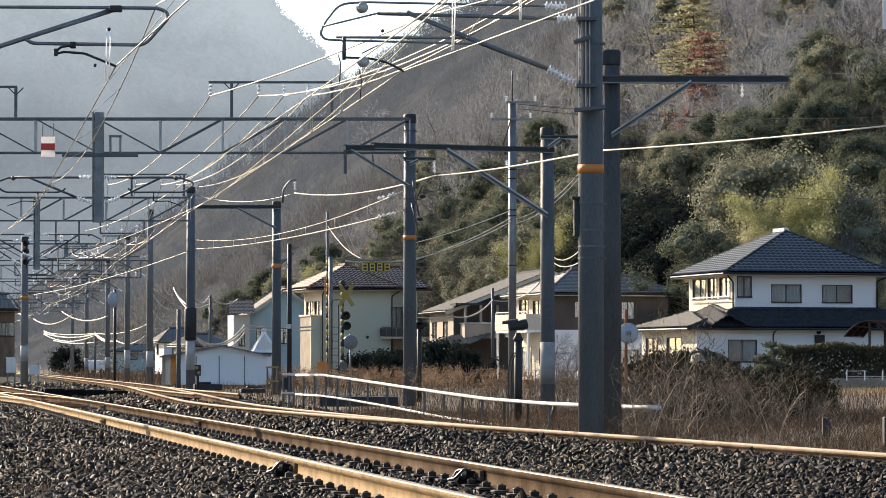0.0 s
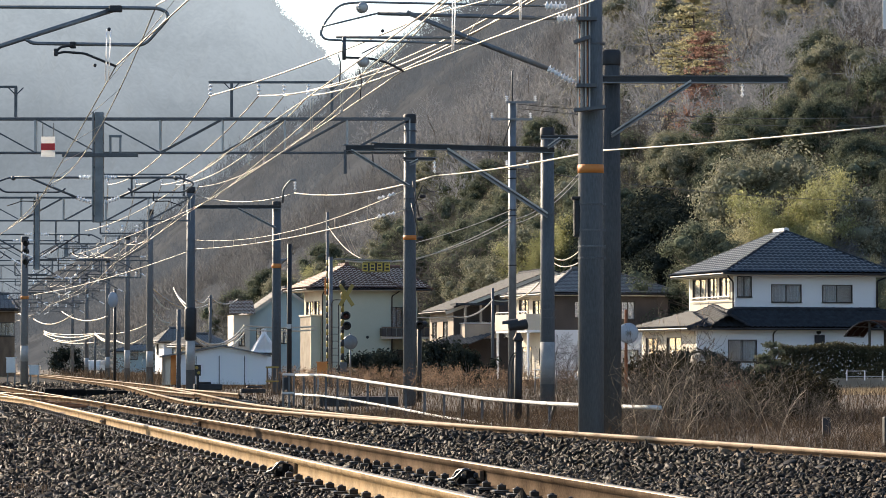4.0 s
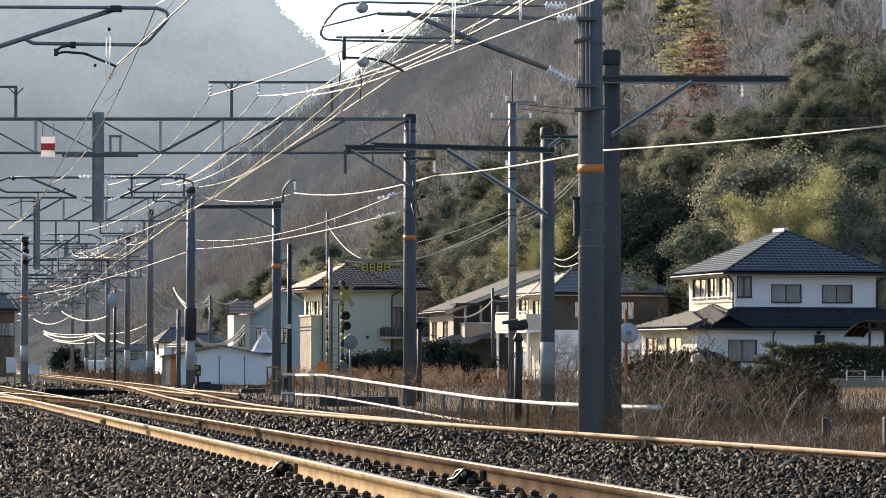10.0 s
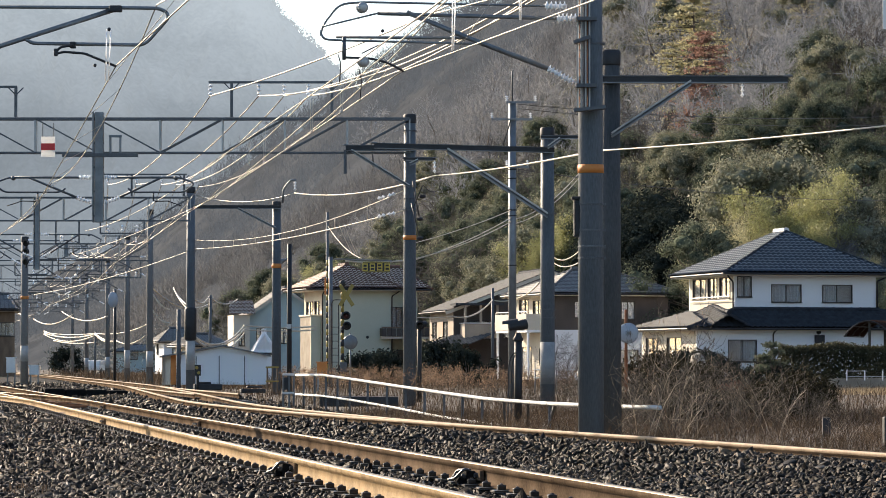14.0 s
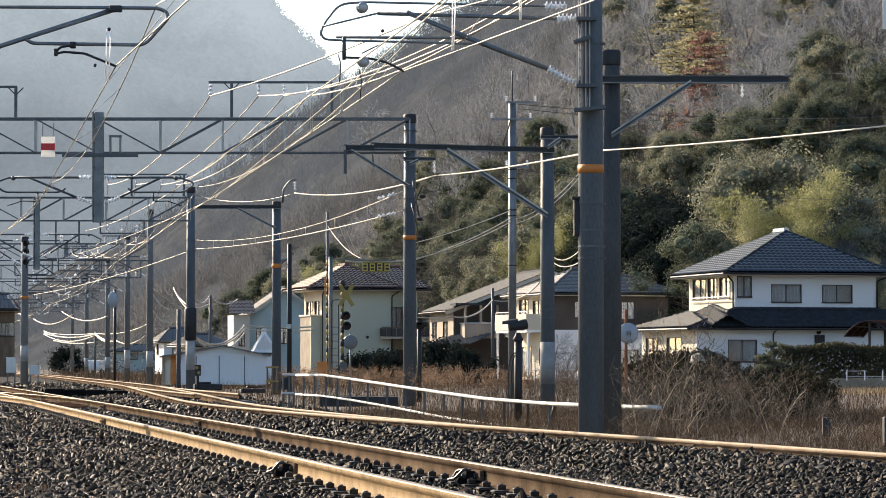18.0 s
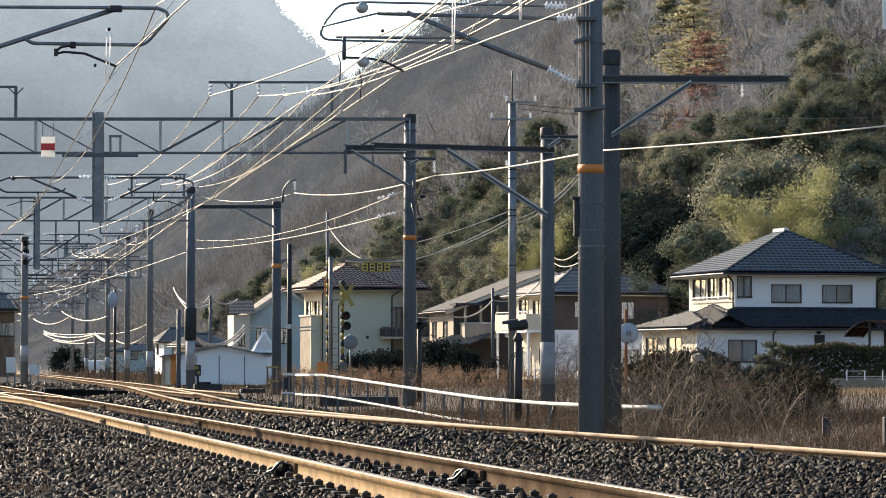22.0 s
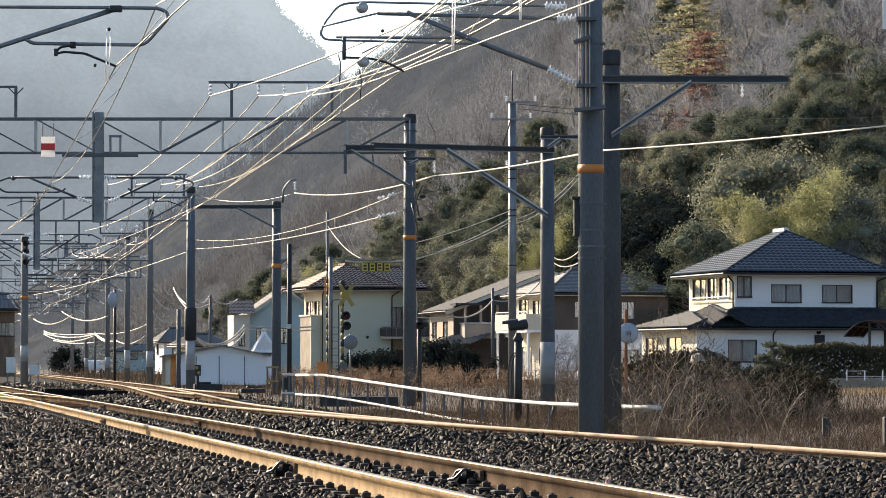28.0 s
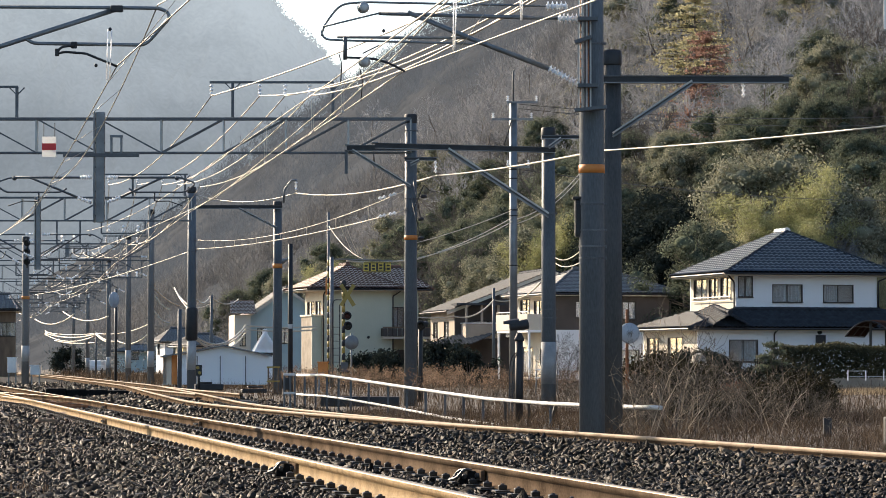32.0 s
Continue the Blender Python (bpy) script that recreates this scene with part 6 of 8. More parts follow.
def far_woods(name, y0, y1, n, twigs, seed, label, mats, share, heights=(6.0, 10.0), wide=(2.2, 3.6), thick=0.045, long=0.4):
    """The woods farther up and along the slope, as one mass of bare crowns and green ones."""
    rs = np.random.RandomState(seed)
    y = np.sqrt(rs.uniform(y0 * y0, y1 * y1, n))
    x = rs.uniform(-0.15, 0.15, n) * y
    g = hill_height(x, y)
    keep = (g > 1.0) & (g < y * 0.13)
    x, y, g = x[keep], y[keep], g[keep]
    n = len(x)
    h, w = rs.uniform(*heights, n), rs.uniform(*wide, n)
    green = rs.rand(n) < share
    d = rs.normal(size=(n, twigs, 3))
    d[..., 2] = np.abs(d[..., 2]) + 0.25
    d /= np.linalg.norm(d, axis=2)[..., None]
    gr = green[:, None, None]
    inner = np.where(gr, rs.uniform(0.3, 1.0, (n, twigs, 1)) ** 0.6, rs.uniform(0.0, 0.7, (n, twigs, 1)))
    c = np.stack([x, y, g + h * 0.3], 1)[:, None]
    size = np.stack([w, w, h * 0.7], 1)[:, None]
    p = c + d * inner * size
    way = d + np.array([0, 0, 0.7]) + rs.normal(size=d.shape) * 0.35
    reach = np.where(gr, 0.16, rs.uniform(0.3 * long, long, (n, twigs, 1)) * h[:, None, None] * 0.5)
    q = p + way * reach
    sd = np.cross(way, rs.normal(size=d.shape))
    sd /= np.linalg.norm(sd, axis=2)[..., None]
    wd = np.where(gr, 0.055, thick * (y / y0)[:, None, None])
    v = np.stack([p - sd * wd, p + sd * wd, q], 2).reshape(-1, 3)
    f = np.arange(len(v)).reshape(-1, 3)
    me = from_arrays(name, v, f)
    # lower crowns take the second colour; higher twigs are paler, as haze would make them
    low = green if share else g < 26 + 9 * np.sin(x * 0.07) * np.sin(y * 0.05 + 1)
    me.polygons.foreach_set("material_index", np.repeat(low, twigs).astype(np.int32))
    return tagged(link_mesh(name, me, [M[m] for m in mats]), label, "woods", kind="stuff")


far_woods("far_woods", 395, 485, 2000, 130, 21, "grey-brown leafless woods on the slope", ("far_twig", "low_twig"), 0.0, long=0.2, thick=0.03)
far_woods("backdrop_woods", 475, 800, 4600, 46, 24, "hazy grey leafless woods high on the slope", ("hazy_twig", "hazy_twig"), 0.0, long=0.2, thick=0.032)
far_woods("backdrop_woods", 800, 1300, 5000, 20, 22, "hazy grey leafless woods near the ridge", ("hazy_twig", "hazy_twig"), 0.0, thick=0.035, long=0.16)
far_woods("undergrowth", 200, 420, 5200, 72, 23, "brown undergrowth between the trees of the slope", ("low_twig", "olive"), 0.13, (1.5, 4.5), (1.0, 2.0), 0.016, 0.22)


# ---- distance ----
def distant_hedges():
    """Low trees and hedges on the valley floor far along the line."""
    rs = np.random.RandomState(61)
    c = np.stack([rs.uniform(-0.16, -0.055, 150), np.zeros(150), np.zeros(150)], 1)
    c[:, 1] = rs.uniform(335, 640, 150)
    c[:, 0] *= c[:, 1]
    keep = np.abs(c[:, 0] - path_c(c[:, 1]) + 2) > 9
    c = c[keep]
    h = rs.uniform(1.5, 6, len(c))
    p = c[:, None] + rs.normal(size=(len(c), 160, 3)) * (1.1, 1.1, 0.2) + np.stack([0 * h, 0 * h, h], 1)[:, None] * rs.beta(2, 2, (len(c), 160, 1))
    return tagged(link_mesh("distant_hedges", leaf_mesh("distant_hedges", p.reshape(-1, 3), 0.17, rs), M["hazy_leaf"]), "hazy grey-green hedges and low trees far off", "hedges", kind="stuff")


# hedge leaves with haze added as a faint glow
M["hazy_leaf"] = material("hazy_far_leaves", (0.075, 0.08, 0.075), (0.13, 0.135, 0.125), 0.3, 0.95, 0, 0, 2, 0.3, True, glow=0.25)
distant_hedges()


def far_hill(name, y, crest, seed, z0=-5.0):
    """A distant wooded mountain; crest gives (side, height) along it."""
    rs = np.random.RandomState(seed)
    cx, cz = zip(*crest)
    xs = np.linspace(min(cx), max(cx), 420)
    zs = np.interp(xs, cx, cz) + np.cumsum(rs.normal(size=420)) * 0.25 + rs.uniform(0, 5, 420)
    rows = []
    for k in range(40):
        t = k / 39
        rows.append(np.stack([xs, np.full_like(xs, y + 500 * t) + 18 * np.sin(xs * 0.02 + 7 * t), z0 + (zs - z0) * t + (0 if k in (0, 39) else rs.uniform(-4, 4, 420))], 1))
    v = np.concatenate(rows)
    n = 420
    i = (np.arange(39)[:, None] * n + np.arange(n - 1)).ravel()
    me = from_arrays(name, v, np.stack([i, i + 1, i + n + 1, i + n], 1))
    n = 1500
    p = rs.rand(n) * (xs[-1] - xs[0]) * 0.6 + xs[0] + (xs[-1] - xs[0]) * 0.2
    z = np.interp(p, xs, zs)
    tall = rs.uniform(2, 9, n) * (0.6 + 0.4 * np.sin(p * 0.05) * np.sin(p * 0.17))
    q = np.stack([p, np.full(n, y + 498.0), z], 1)[:, None] + rs.normal(size=(n, 14, 3)) * (1.3, 0.5, 0.7)
    q[..., 2] += rs.rand(n, 14) * tall[:, None]
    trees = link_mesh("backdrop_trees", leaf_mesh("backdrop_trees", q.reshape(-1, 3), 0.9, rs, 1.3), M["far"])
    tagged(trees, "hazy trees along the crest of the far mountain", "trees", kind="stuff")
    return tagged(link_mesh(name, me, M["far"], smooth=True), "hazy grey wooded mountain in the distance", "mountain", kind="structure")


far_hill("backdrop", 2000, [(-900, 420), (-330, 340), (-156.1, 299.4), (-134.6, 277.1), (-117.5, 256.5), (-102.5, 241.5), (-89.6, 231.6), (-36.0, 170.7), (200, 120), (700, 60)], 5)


# ---- dry grass of the field ----
def grass(name, n, y0, y1, u0, u1, h0, h1, seed, width, zone, label, bent=0.5, mat="dry"):
    rs = np.random.RandomState(seed)
    y = np.sqrt(rs.uniform(y0 * y0, y1 * y1, n))
    x = rs.uniform(u0, u1, n) * y
    keep = zone(x - path_c(y), x, y, rs)
    x, y = x[keep], y[keep]
    n = len(x)
    z = ground_height(x, y) - 0.02
    h = rs.uniform(h0, h1, n) * (0.65 + 0.45 * np.sin(x * 1.3 + y * 0.4) * np.sin(y * 0.9 - x * 0.3))
    h = np.maximum(h, h0 * 0.6)
    a = rs.uniform(0, 6.28, n)
    lean = rs.uniform(0.05, bent, n) * h
    dx, dy = np.cos(a) * lean, np.sin(a) * lean
    b = rs.uniform(0, 3.14, n)
    wx, wy = np.cos(b) * width, np.sin(b) * width * 0.4
    v = np.stack([np.stack([x - wx, y - wy, z], 1), np.stack([x + wx, y + wy, z], 1), np.stack([x + dx * 0.4 + wx * 0.7, y + dy * 0.4 + wy * 0.7, z + h * 0.6], 1),
                  np.stack([x + dx * 0.4 - wx * 0.7, y + dy * 0.4 - wy * 0.7, z + h * 0.6], 1), np.stack([x + dx, y + dy, z + h], 1)], 1)
    i = np.arange(n)[:, None] * 5
    f = np.concatenate([i + [[0, 1, 2]], i + [[0, 2, 3]], i + [[3, 2, 4]]], 0)
    me = from_arrays(name, v.reshape(-1, 3), f)
    return tagged(link_mesh(name, me, M[mat]), label, "grass", kind="stuff")


M["straw"] = material("straw_grass", (0.28, 0.215, 0.13), (0.44, 0.355, 0.23), 0.9, 0.9, 0, 0, 14, 0.3, True, translucent=0.3)
FIELD = "dry brown grass of the field before the houses"
grass("dry_grass", 38000, 34, 75, -0.03, 0.145, 0.08, 0.34, 31, 0.004, lambda c, x, y, rs: c > 1.8 + 0.6 * rs.rand(len(c)), "matted dry brown grass beside the track", 1.4)
grass("tall_dry_stems", 7000, 36, 75, -0.03, 0.145, 0.35, 0.75, 35, 0.0028, lambda c, x, y, rs: (c > 2.1) & (np.sin(x * 0.9) + np.sin(y * 0.7 + x) > -0.6), "tall thin dry weed stems beside the track", 1.1)
grass("pale_grass", 5000, 118, 138, 0.112, 0.15, 0.1, 0.3, 37, 0.008, lambda c, x, y, rs: c > 2, "strip of pale straw grass below the garden wall", 0.9, "straw")
grass("dry_grass", 30000, 75, 170, -0.145, 0.145, 0.12, 0.55, 32, 0.007, lambda c, x, y, rs: c > 2.4 + 0.8 * rs.rand(len(c)), FIELD)
grass("dry_grass", 22000, 150, 330, -0.145, 0.03, 0.3, 1.1, 33, 0.016, lambda c, x, y, rs: c > 3.0, "dry brown grass along the far tracks")
grass("dry_grass", 9000, 140, 330, -0.2, -0.08, 0.2, 0.9, 36, 0.016, lambda c, x, y, rs: x - path_a(y) < -4, "dry brown grass along the far tracks")
grass("short_dry_weeds", 2500, 15, 24, -0.145, -0.12, 0.05, 0.18, 34, 0.004, lambda c, x, y, rs: x + 0.118 * y < 0.02 * y * rs.rand(len(c)), "short straw-coloured weeds in the ballast")


def reed_tufts(n, seed):
    """Fluffy rust-brown seed heads over the field."""
    rs = np.random.RandomState(seed)
    y = np.sqrt(rs.uniform(78 ** 2, 150 ** 2, n))
    x = rs.uniform(-0.05, 0.07, n) * y
    keep = (x - path_c(y) > 3) & (np.sin(x * 0.5) * np.sin(y * 0.21) > -0.3)
    x, y = x[keep], y[keep]
    c = np.stack([x, y, rs.uniform(0.3, 0.75, len(x))], 1)
    pts = (c[:, None] + rs.normal(size=(len(x), 30, 3)) * (0.06, 0.06, 0.09)).reshape(-1, 3)
    return tagged(link_mesh("reed_tufts", leaf_mesh("reed_tufts", pts, 0.017, rs, 2.0), M["reed"]), "fluffy rust-brown seed heads in the field", "reeds", kind="stuff")


M["reed"] = material("rust_brown_seed_heads", (0.15, 0.095, 0.06), (0.3, 0.21, 0.14), 1.2, 0.9, 0, 0, 14, 0.35, True, translucent=0.35)
reed_tufts(900, 44)


# ---- shrubs, bushes and hedge ----
for i, (x, y, h) in enumerate(((3.394, 50, 1.3), (4.953, 56, 1.1), (6.644, 60, 0.7), (2.794, 50, 0.9), (5.159, 66, 1.2), (7.503, 62, 0.5),
                               (7.776, 60, 0.55), (3.485, 88, 1.7), (3.406, 92, 1.4), (3.774, 86, 1.5), (1.454, 84, 0.8), (1.925, 72, 0.7))):
    plant(SHRUB[i % 4], x, y, h, 1.6, i * 67)
for i, (x, y, h) in enumerate(((3.284, 49, 1.75), (3.681, 51, 1.9), (4.51, 52, 1.6), (5.148, 55, 1.5), (3.262, 52, 1.5), (2.738, 49, 1.2), (4.782, 58, 1.4),
                               (3.487, 90, 1.5), (1.454, 80, 1.1), (6.279, 55, 0.7), (3.828, 55, 1.8), (5.75, 57, 1.1), (3.321, 56, 1.4), (3.996, 47, 1.0))):
    plant(CANES[i % 3], x, y, h, 1.6, i * 23 - 60)
for i, (x, y, h) in enumerate(((-4.937, 200, 1.9), (-4.08, 200, 2.1), (-3.19, 198, 2.0), (-0.847, 190, 2.3), (-0.128, 186, 2.6), (1.435, 182, 2.1), (0.978, 184, 1.7),
                               (15.798, 160, 1.5), (16.278, 158, 1.2), (12.898, 165, 1.9), (13.635, 162, 1.7), (12.412, 168, 2.0), (-40.976, 360, 3.2), (14.701, 160, 1.0), (12.703, 118, 1.1), (12.15, 116, 0.9), (8.755, 112, 1.3), (7.938, 110, 1.2), (6.434, 102, 1.75), (7.164, 105, 1.6), (4.9, 68, 1.35), (5.3, 70, 1.2))):
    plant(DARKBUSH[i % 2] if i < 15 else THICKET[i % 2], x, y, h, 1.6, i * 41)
for x, y, h in ((8.6, 96, 0.8), (25.789, 199, 2.0)):
    plant(RUSSET[0], x, y, h, 1.6, x * 77)
for i, (x, y, h) in enumerate(((3.06, 46, 1.5), (3.472, 47, 1.1), (4.616, 48, 1.1), (5.608, 47, 0.6), (2.788, 47, 0.8))):
    plant(PALE[i % 2], x, y, h, 1.6, i * 81)
# the last four are added to darken the gaps between the canes
for i, (x, y, h) in enumerate(((6.75, 64, 1.2), (7.15, 65, 1.1), (6.4, 66, 0.9), (7.6, 66, 0.75), (5.9, 67, 0.7), (3.7, 60, 0.9), (4.3, 62, 0.8), (4.9, 63, 0.85), (5.4, 62, 0.8))):
    plant(THICKET[i % 2], x, y, h, 1.6, i * 53)
for i, (x, y, h) in enumerate(((6.1, 57, 1.25), (6.75, 59, 0.95), (7.1, 60, 0.8), (5.5, 53, 0.8), (6.5, 54, 0.6))):
    plant(CANES[(i + 1) % 3], x, y, h, 1.6, i * 37)
# small leafless garden trees before the houses
for i, (x, y, h) in enumerate(((5.15, 150, 2.7), (5.75, 152, 2.3), (9.3, 150, 2.6), (10.3, 152, 2.2))):
    plant(DARKBARE[i % 3], x, y, h, 9.0, i * 77)
# added low dark growth, mostly standing in for shaded gaps under the canes
for i, (x, y, h) in enumerate(((4.619, 64, 0.75), (5.25, 66, 0.7), (5.638, 65, 0.8), (6.234, 66, 0.75), (4.081, 62, 0.7), (6.175, 62, 0.7), (7.422, 66, 0.7), (6.703, 61, 0.95))):
    plant(THICKET[i % 2], x, y, h, 1.6, i * 59)
for k in MASTERS:
    for o in (*k.children, k):
        bpy.data.objects.remove(o)


def hedge():
    rs = np.random.RandomState(51)
    x0, x1 = 16.597, 22.8
    n = 19000
    p = np.stack([rs.uniform(x0, x1, n), rs.choice([-0.55, 0.55, 0.0], n, p=[0.6, 0.1, 0.3]) + rs.normal(size=n) * 0.12, rs.uniform(0.1, 1.75, n)], 1)
    top = rs.rand(n) < 0.3
    p[top, 2], p[top, 1] = 1.75 + rs.normal(size=top.sum()) * 0.08, rs.uniform(-0.55, 0.55, top.sum())
    p[:, 2] += 0.1 * np.sin(p[:, 0] * 1.7)
    t = thing("hedge", ((x0 + x1) / 2, 163, 0), "clipped dark evergreen hedge in front of the white house", "hedge")
    p[:, 0] -= (x0 + x1) / 2
    link_mesh("leaves", leaf_mesh("leaves", p, 0.07, rs), M["hedge"], t)
    bm = bmesh.new()
    k = int((x1 - x0) / 0.5)
    for i in range(k):
        x = (x0 - x1) / 2 + 0.5 * (i + 0.5)
        tube(bm, [(x, 0, 0), (x + 0.05, 0.03, 0.8), (x - 0.04, -0.02, 1.6)], [0.03, 0.02, 0.01], 5)
    part("stems", bm, M["bark"], t)


hedge()


# ---- level crossing, signals and street furniture ----
def post(name, x, y, h, r, mat, label, category, base=-0.1, stripes=None, group=""):
    t = thing(name, (x, y, base), label, category, group)
    if stripes:
        n = stripes
        for k in range(n):
            bm = bmesh.new()
            tube(bm, [(0, 0, h * k / n), (0, 0, h * (k + 1) / n)], r, 12)
            part("stripe", bm, M["yellow" if k % 2 else "dark"], t, "yellow band" if k % 2 else "black band", True)
    else:
        bm = bmesh.new()
        tube(bm, [(0, 0, 0), (0, 0, h)], [r * 1.05, r * 0.95], 14)
        part("pole", bm, M[mat], t, smooth=True)
    return t


def hooded_light(parent, c, r, lens, name="signal_light"):
    bm = bmesh.new()
    lathe(bm, [(r * 1.5, 0.0), (r * 1.55, 0.02), (r * 1.5, 0.05), (r * 0.8, 0.09), (r * 0.5, 0.16)], 18, Matrix.Translation(c) @ pose(0, 0, 0, -90))
    ob = part(name, bm, M["dark"], parent, "black round signal back plate", True)
    bm = bmesh.new()
    lathe(bm, [(r, 0), (r * 0.96, 0.02), (r * 0.6, 0.045), (0.01, 0.055)], 16, Matrix.Translation(Vector(c) + Vector((0, -0.01, 0))) @ pose(0, 0, 0, 90))
    part("lens", bm, M[lens], ob, smooth=True)
    bm = bmesh.new()
    n = 10
    rows = [[bm.verts.new((c[0] + rr * math.cos(a), c[1] - d, c[2] + rr * math.sin(a))) for a in [math.pi * (k / n) for k in range(n + 1)]] for rr, d in ((r * 1.1, 0), (r * 1.15, 0.28), (r * 1.05, 0.28), (r * 1.0, 0))]
    for a, b in zip(rows, rows[1:]):
        for k in range(n):
            bm.faces.new((a[k], a[k + 1], b[k + 1], b[k]))
    part("hood", bm, M["dark"], ob, "black hood")
    return ob


M["lens_red"] = material("unlit_red_lens", (0.05, 0.008, 0.008), (0.07, 0.012, 0.01), 6, 0.35, 0, 0, 30)
M["lens_dark"] = material("unlit_dark_lens", (0.012, 0.016, 0.016), (0.02, 0.024, 0.024), 6, 0.4, 0, 0, 30)
M["mirror_back"] = material("pale_disc_back", (0.33, 0.36, 0.4), (0.43, 0.46, 0.5), 3, 0.5, 0.1, 0.1, 30)


def crossing_signal():
    d = 146
    h = 4.529999999999999
    t = post("crossing_signal", -4.455, d, h, 0.075, "dark", "level crossing signal post striped yellow and black with a crossbuck", "signal", stripes=15)
    b = 0.1
    for s in (-1, 1):
        bm = bmesh.new()
        box(bm, (0.18, -0.12 - 0.02 * s, 3.979 + b), (1.1, 0.03, 0.17), 0.006, pose(0, 0, 0, 0, 58 * s, 0))
        part("crossbuck_arm", bm, M["yellow"], t, "yellow crossbuck board")
    bm = bmesh.new()
    lathe(bm, [(0.08, 0), (0.13, 0.04), (0.13, 0.2), (0.05, 0.27)], 14, Matrix.Translation((0, 0, h - 0.05)))
    part("bell", bm, M["dark"], t, "black warning bell", True)
    for x, z, lens in ((0.17, 3.077, "lens_red"), (0.2, 2.627, "lens_dark")):
        hooded_light(t, (x, -0.16, z + b), 0.125, lens)
    bm = bmesh.new()
    for x in (-0.5, -0.18):
        tube(bm, [(x, 0, 0.35), (x, 0, 3.553 + b)], 0.022, 6)
    tube(bm, rounded([(-0.5, 0, 3.553 + b), (-0.4, 0, 3.778 + b), (0, 0, 3.778 + b)], 0.08), 0.022, 6)
    part("ladder_rails", bm, M["dark"], t)
    for k in range(8):
        bm = bmesh.new()
        tube(bm, [(-0.5, 0, 0.5 + 0.31 * k), (-0.18, 0, 0.5 + 0.31 * k)], 0.016, 6)
        part("rung", bm, M["dark"], t)
    bm = bmesh.new()
    box(bm, (0.05, -0.1, 0.9), (0.32, 0.12, 0.42), 0.02)
    part("control_box", bm, M["steel"], t)


def warning_gantry():
    """A pole with an arm that holds a yellow lettered board over the road."""
    d = 147
    t = post("warning_sign_pole", -5.015, d, 5.816, 0.095, "galv", "grey pole with an arm carrying a yellow lettered board", "sign")
    b = 0.1
    bm = bmesh.new()
    tube(bm, rounded([(-0.05, 0, 5.589 + b), (0.4, 0, 5.615 + b), (2.723, 0, 5.539 + b)], 0.1), 0.03, 8)
    part("arm", bm, M["galv"], t, smooth=True)
    bm = bmesh.new()
    box(bm, (2.042, -0.03, 5.261 + b), (1.21, 0.05, 0.454), 0.012)
    board = part("board", bm, M["dark"], t, "dark board with yellow characters")
    rs = random.Random(4)
    for k in range(4):
        x0 = 1.538 + k * 0.328
        bm = bmesh.new()
        for z in (-0.14, 0.0, 0.14):
            box(bm, (x0, -0.065, 5.261 + b + z + rs.uniform(-0.015, 0.015)), (0.24, 0.012, 0.05))
        for x in (-0.095, 0.095):
            box(bm, (x0 + x, -0.062, 5.261 + b), (0.045, 0.012, 0.32))
        part("lettering", bm, M["sign_yellow"], board, "yellow strokes")
    for z in (-0.215, 0.215):
        bm = bmesh.new()
        box(bm, (2.042, -0.06, 5.261 + b + z), (1.21, 0.012, 0.04), 0.002)
        part("border", bm, M["yellow"], board, "yellow border strip")
    bm = bmesh.new()
    box(bm, (-0.16, -0.02, 4.403 + b), (0.227, 0.05, 0.756), 0.006)
    part("plate", bm, M["orange"], t, "narrow orange plate")
    s = post("striped_post", -5.145, 146.4, 5.665, 0.05, "dark", "slim pole striped yellow and black", "post", stripes=22)


def handrail():
    """The white-topped railing of the footpath that dips beside the track."""
    t = thing("railing", (-3.072, 80, 0), "grey steel railing with worn white rails beside the track", "railing")
    o = Vector(t.location)
    top = [(-3.654, 82, 0.647), (-2.898, 79, 0.656), (-2.108, 75, 0.579), (-1.008, 70, 0.456), (-0.045, 65, 0.355), (0.794, 61, 0.273), (1.689, 56, 0.248), (2.653, 49, 0.279), (3.059, 46.5, 0.295)]
    low = [(-3.654, 82, 0.17), (-2.897, 79, 0.156), (-2.108, 75, 0.104), (-1.007, 70, -0.011), (-0.045, 65, -0.124), (0.794, 61, -0.186), (1.749, 58, -0.252)]
    for name, line, r in (("top_rail", top, 0.032), ("lower_rail", low, 0.026)):
        bm = bmesh.new()
        tube(bm, [Vector(p) - o for p in line], r, 8)
        part(name, bm, M["worn"], t, "worn white rail", True)

    def at(line, s):
        k = min(int(s), len(line) - 2)
        return Vector(line[k]).lerp(Vector(line[k + 1]), s - k)

    for k in range(15):
        s = 0.3 + k * 0.42
        p, q = at(top, s), at(low, min(s, 5.99))
        bm = bmesh.new()
        beam(bm, p - o, Vector((q.x, q.y, q.z - 0.35)) - o, 0.05, 0.05)
        part("post", bm, M["steel"], t)
    for k in range(2):
        p = at(top, 6.1 + 0.8 * k)
        bm = bmesh.new()
        beam(bm, p - o, Vector((p.x, p.y, -0.25)) - o, 0.04, 0.04)
        part("post", bm, M["steel"], t)
    g = thing("gate_panel", (-3.847, 82.5, 0), "short dark railing panel with white caps", "railing")
    for z0, z1, mat in ((0.165, 0.222, "worn"), (0.631, 0.688, "worn")):
        slab("rail", g, -0.17, 0.13, -0.03, 0.03, z0, z1, mat)
    slab("panel", g, -0.15, 0.0, -0.02, 0.02, 0.278, 0.589, "dark")
    for x in (-0.15, 0.0, 0.11):
        slab("post", g, x - 0.025, x + 0.025, -0.025, 0.025, -0.2, 0.646, "steel")


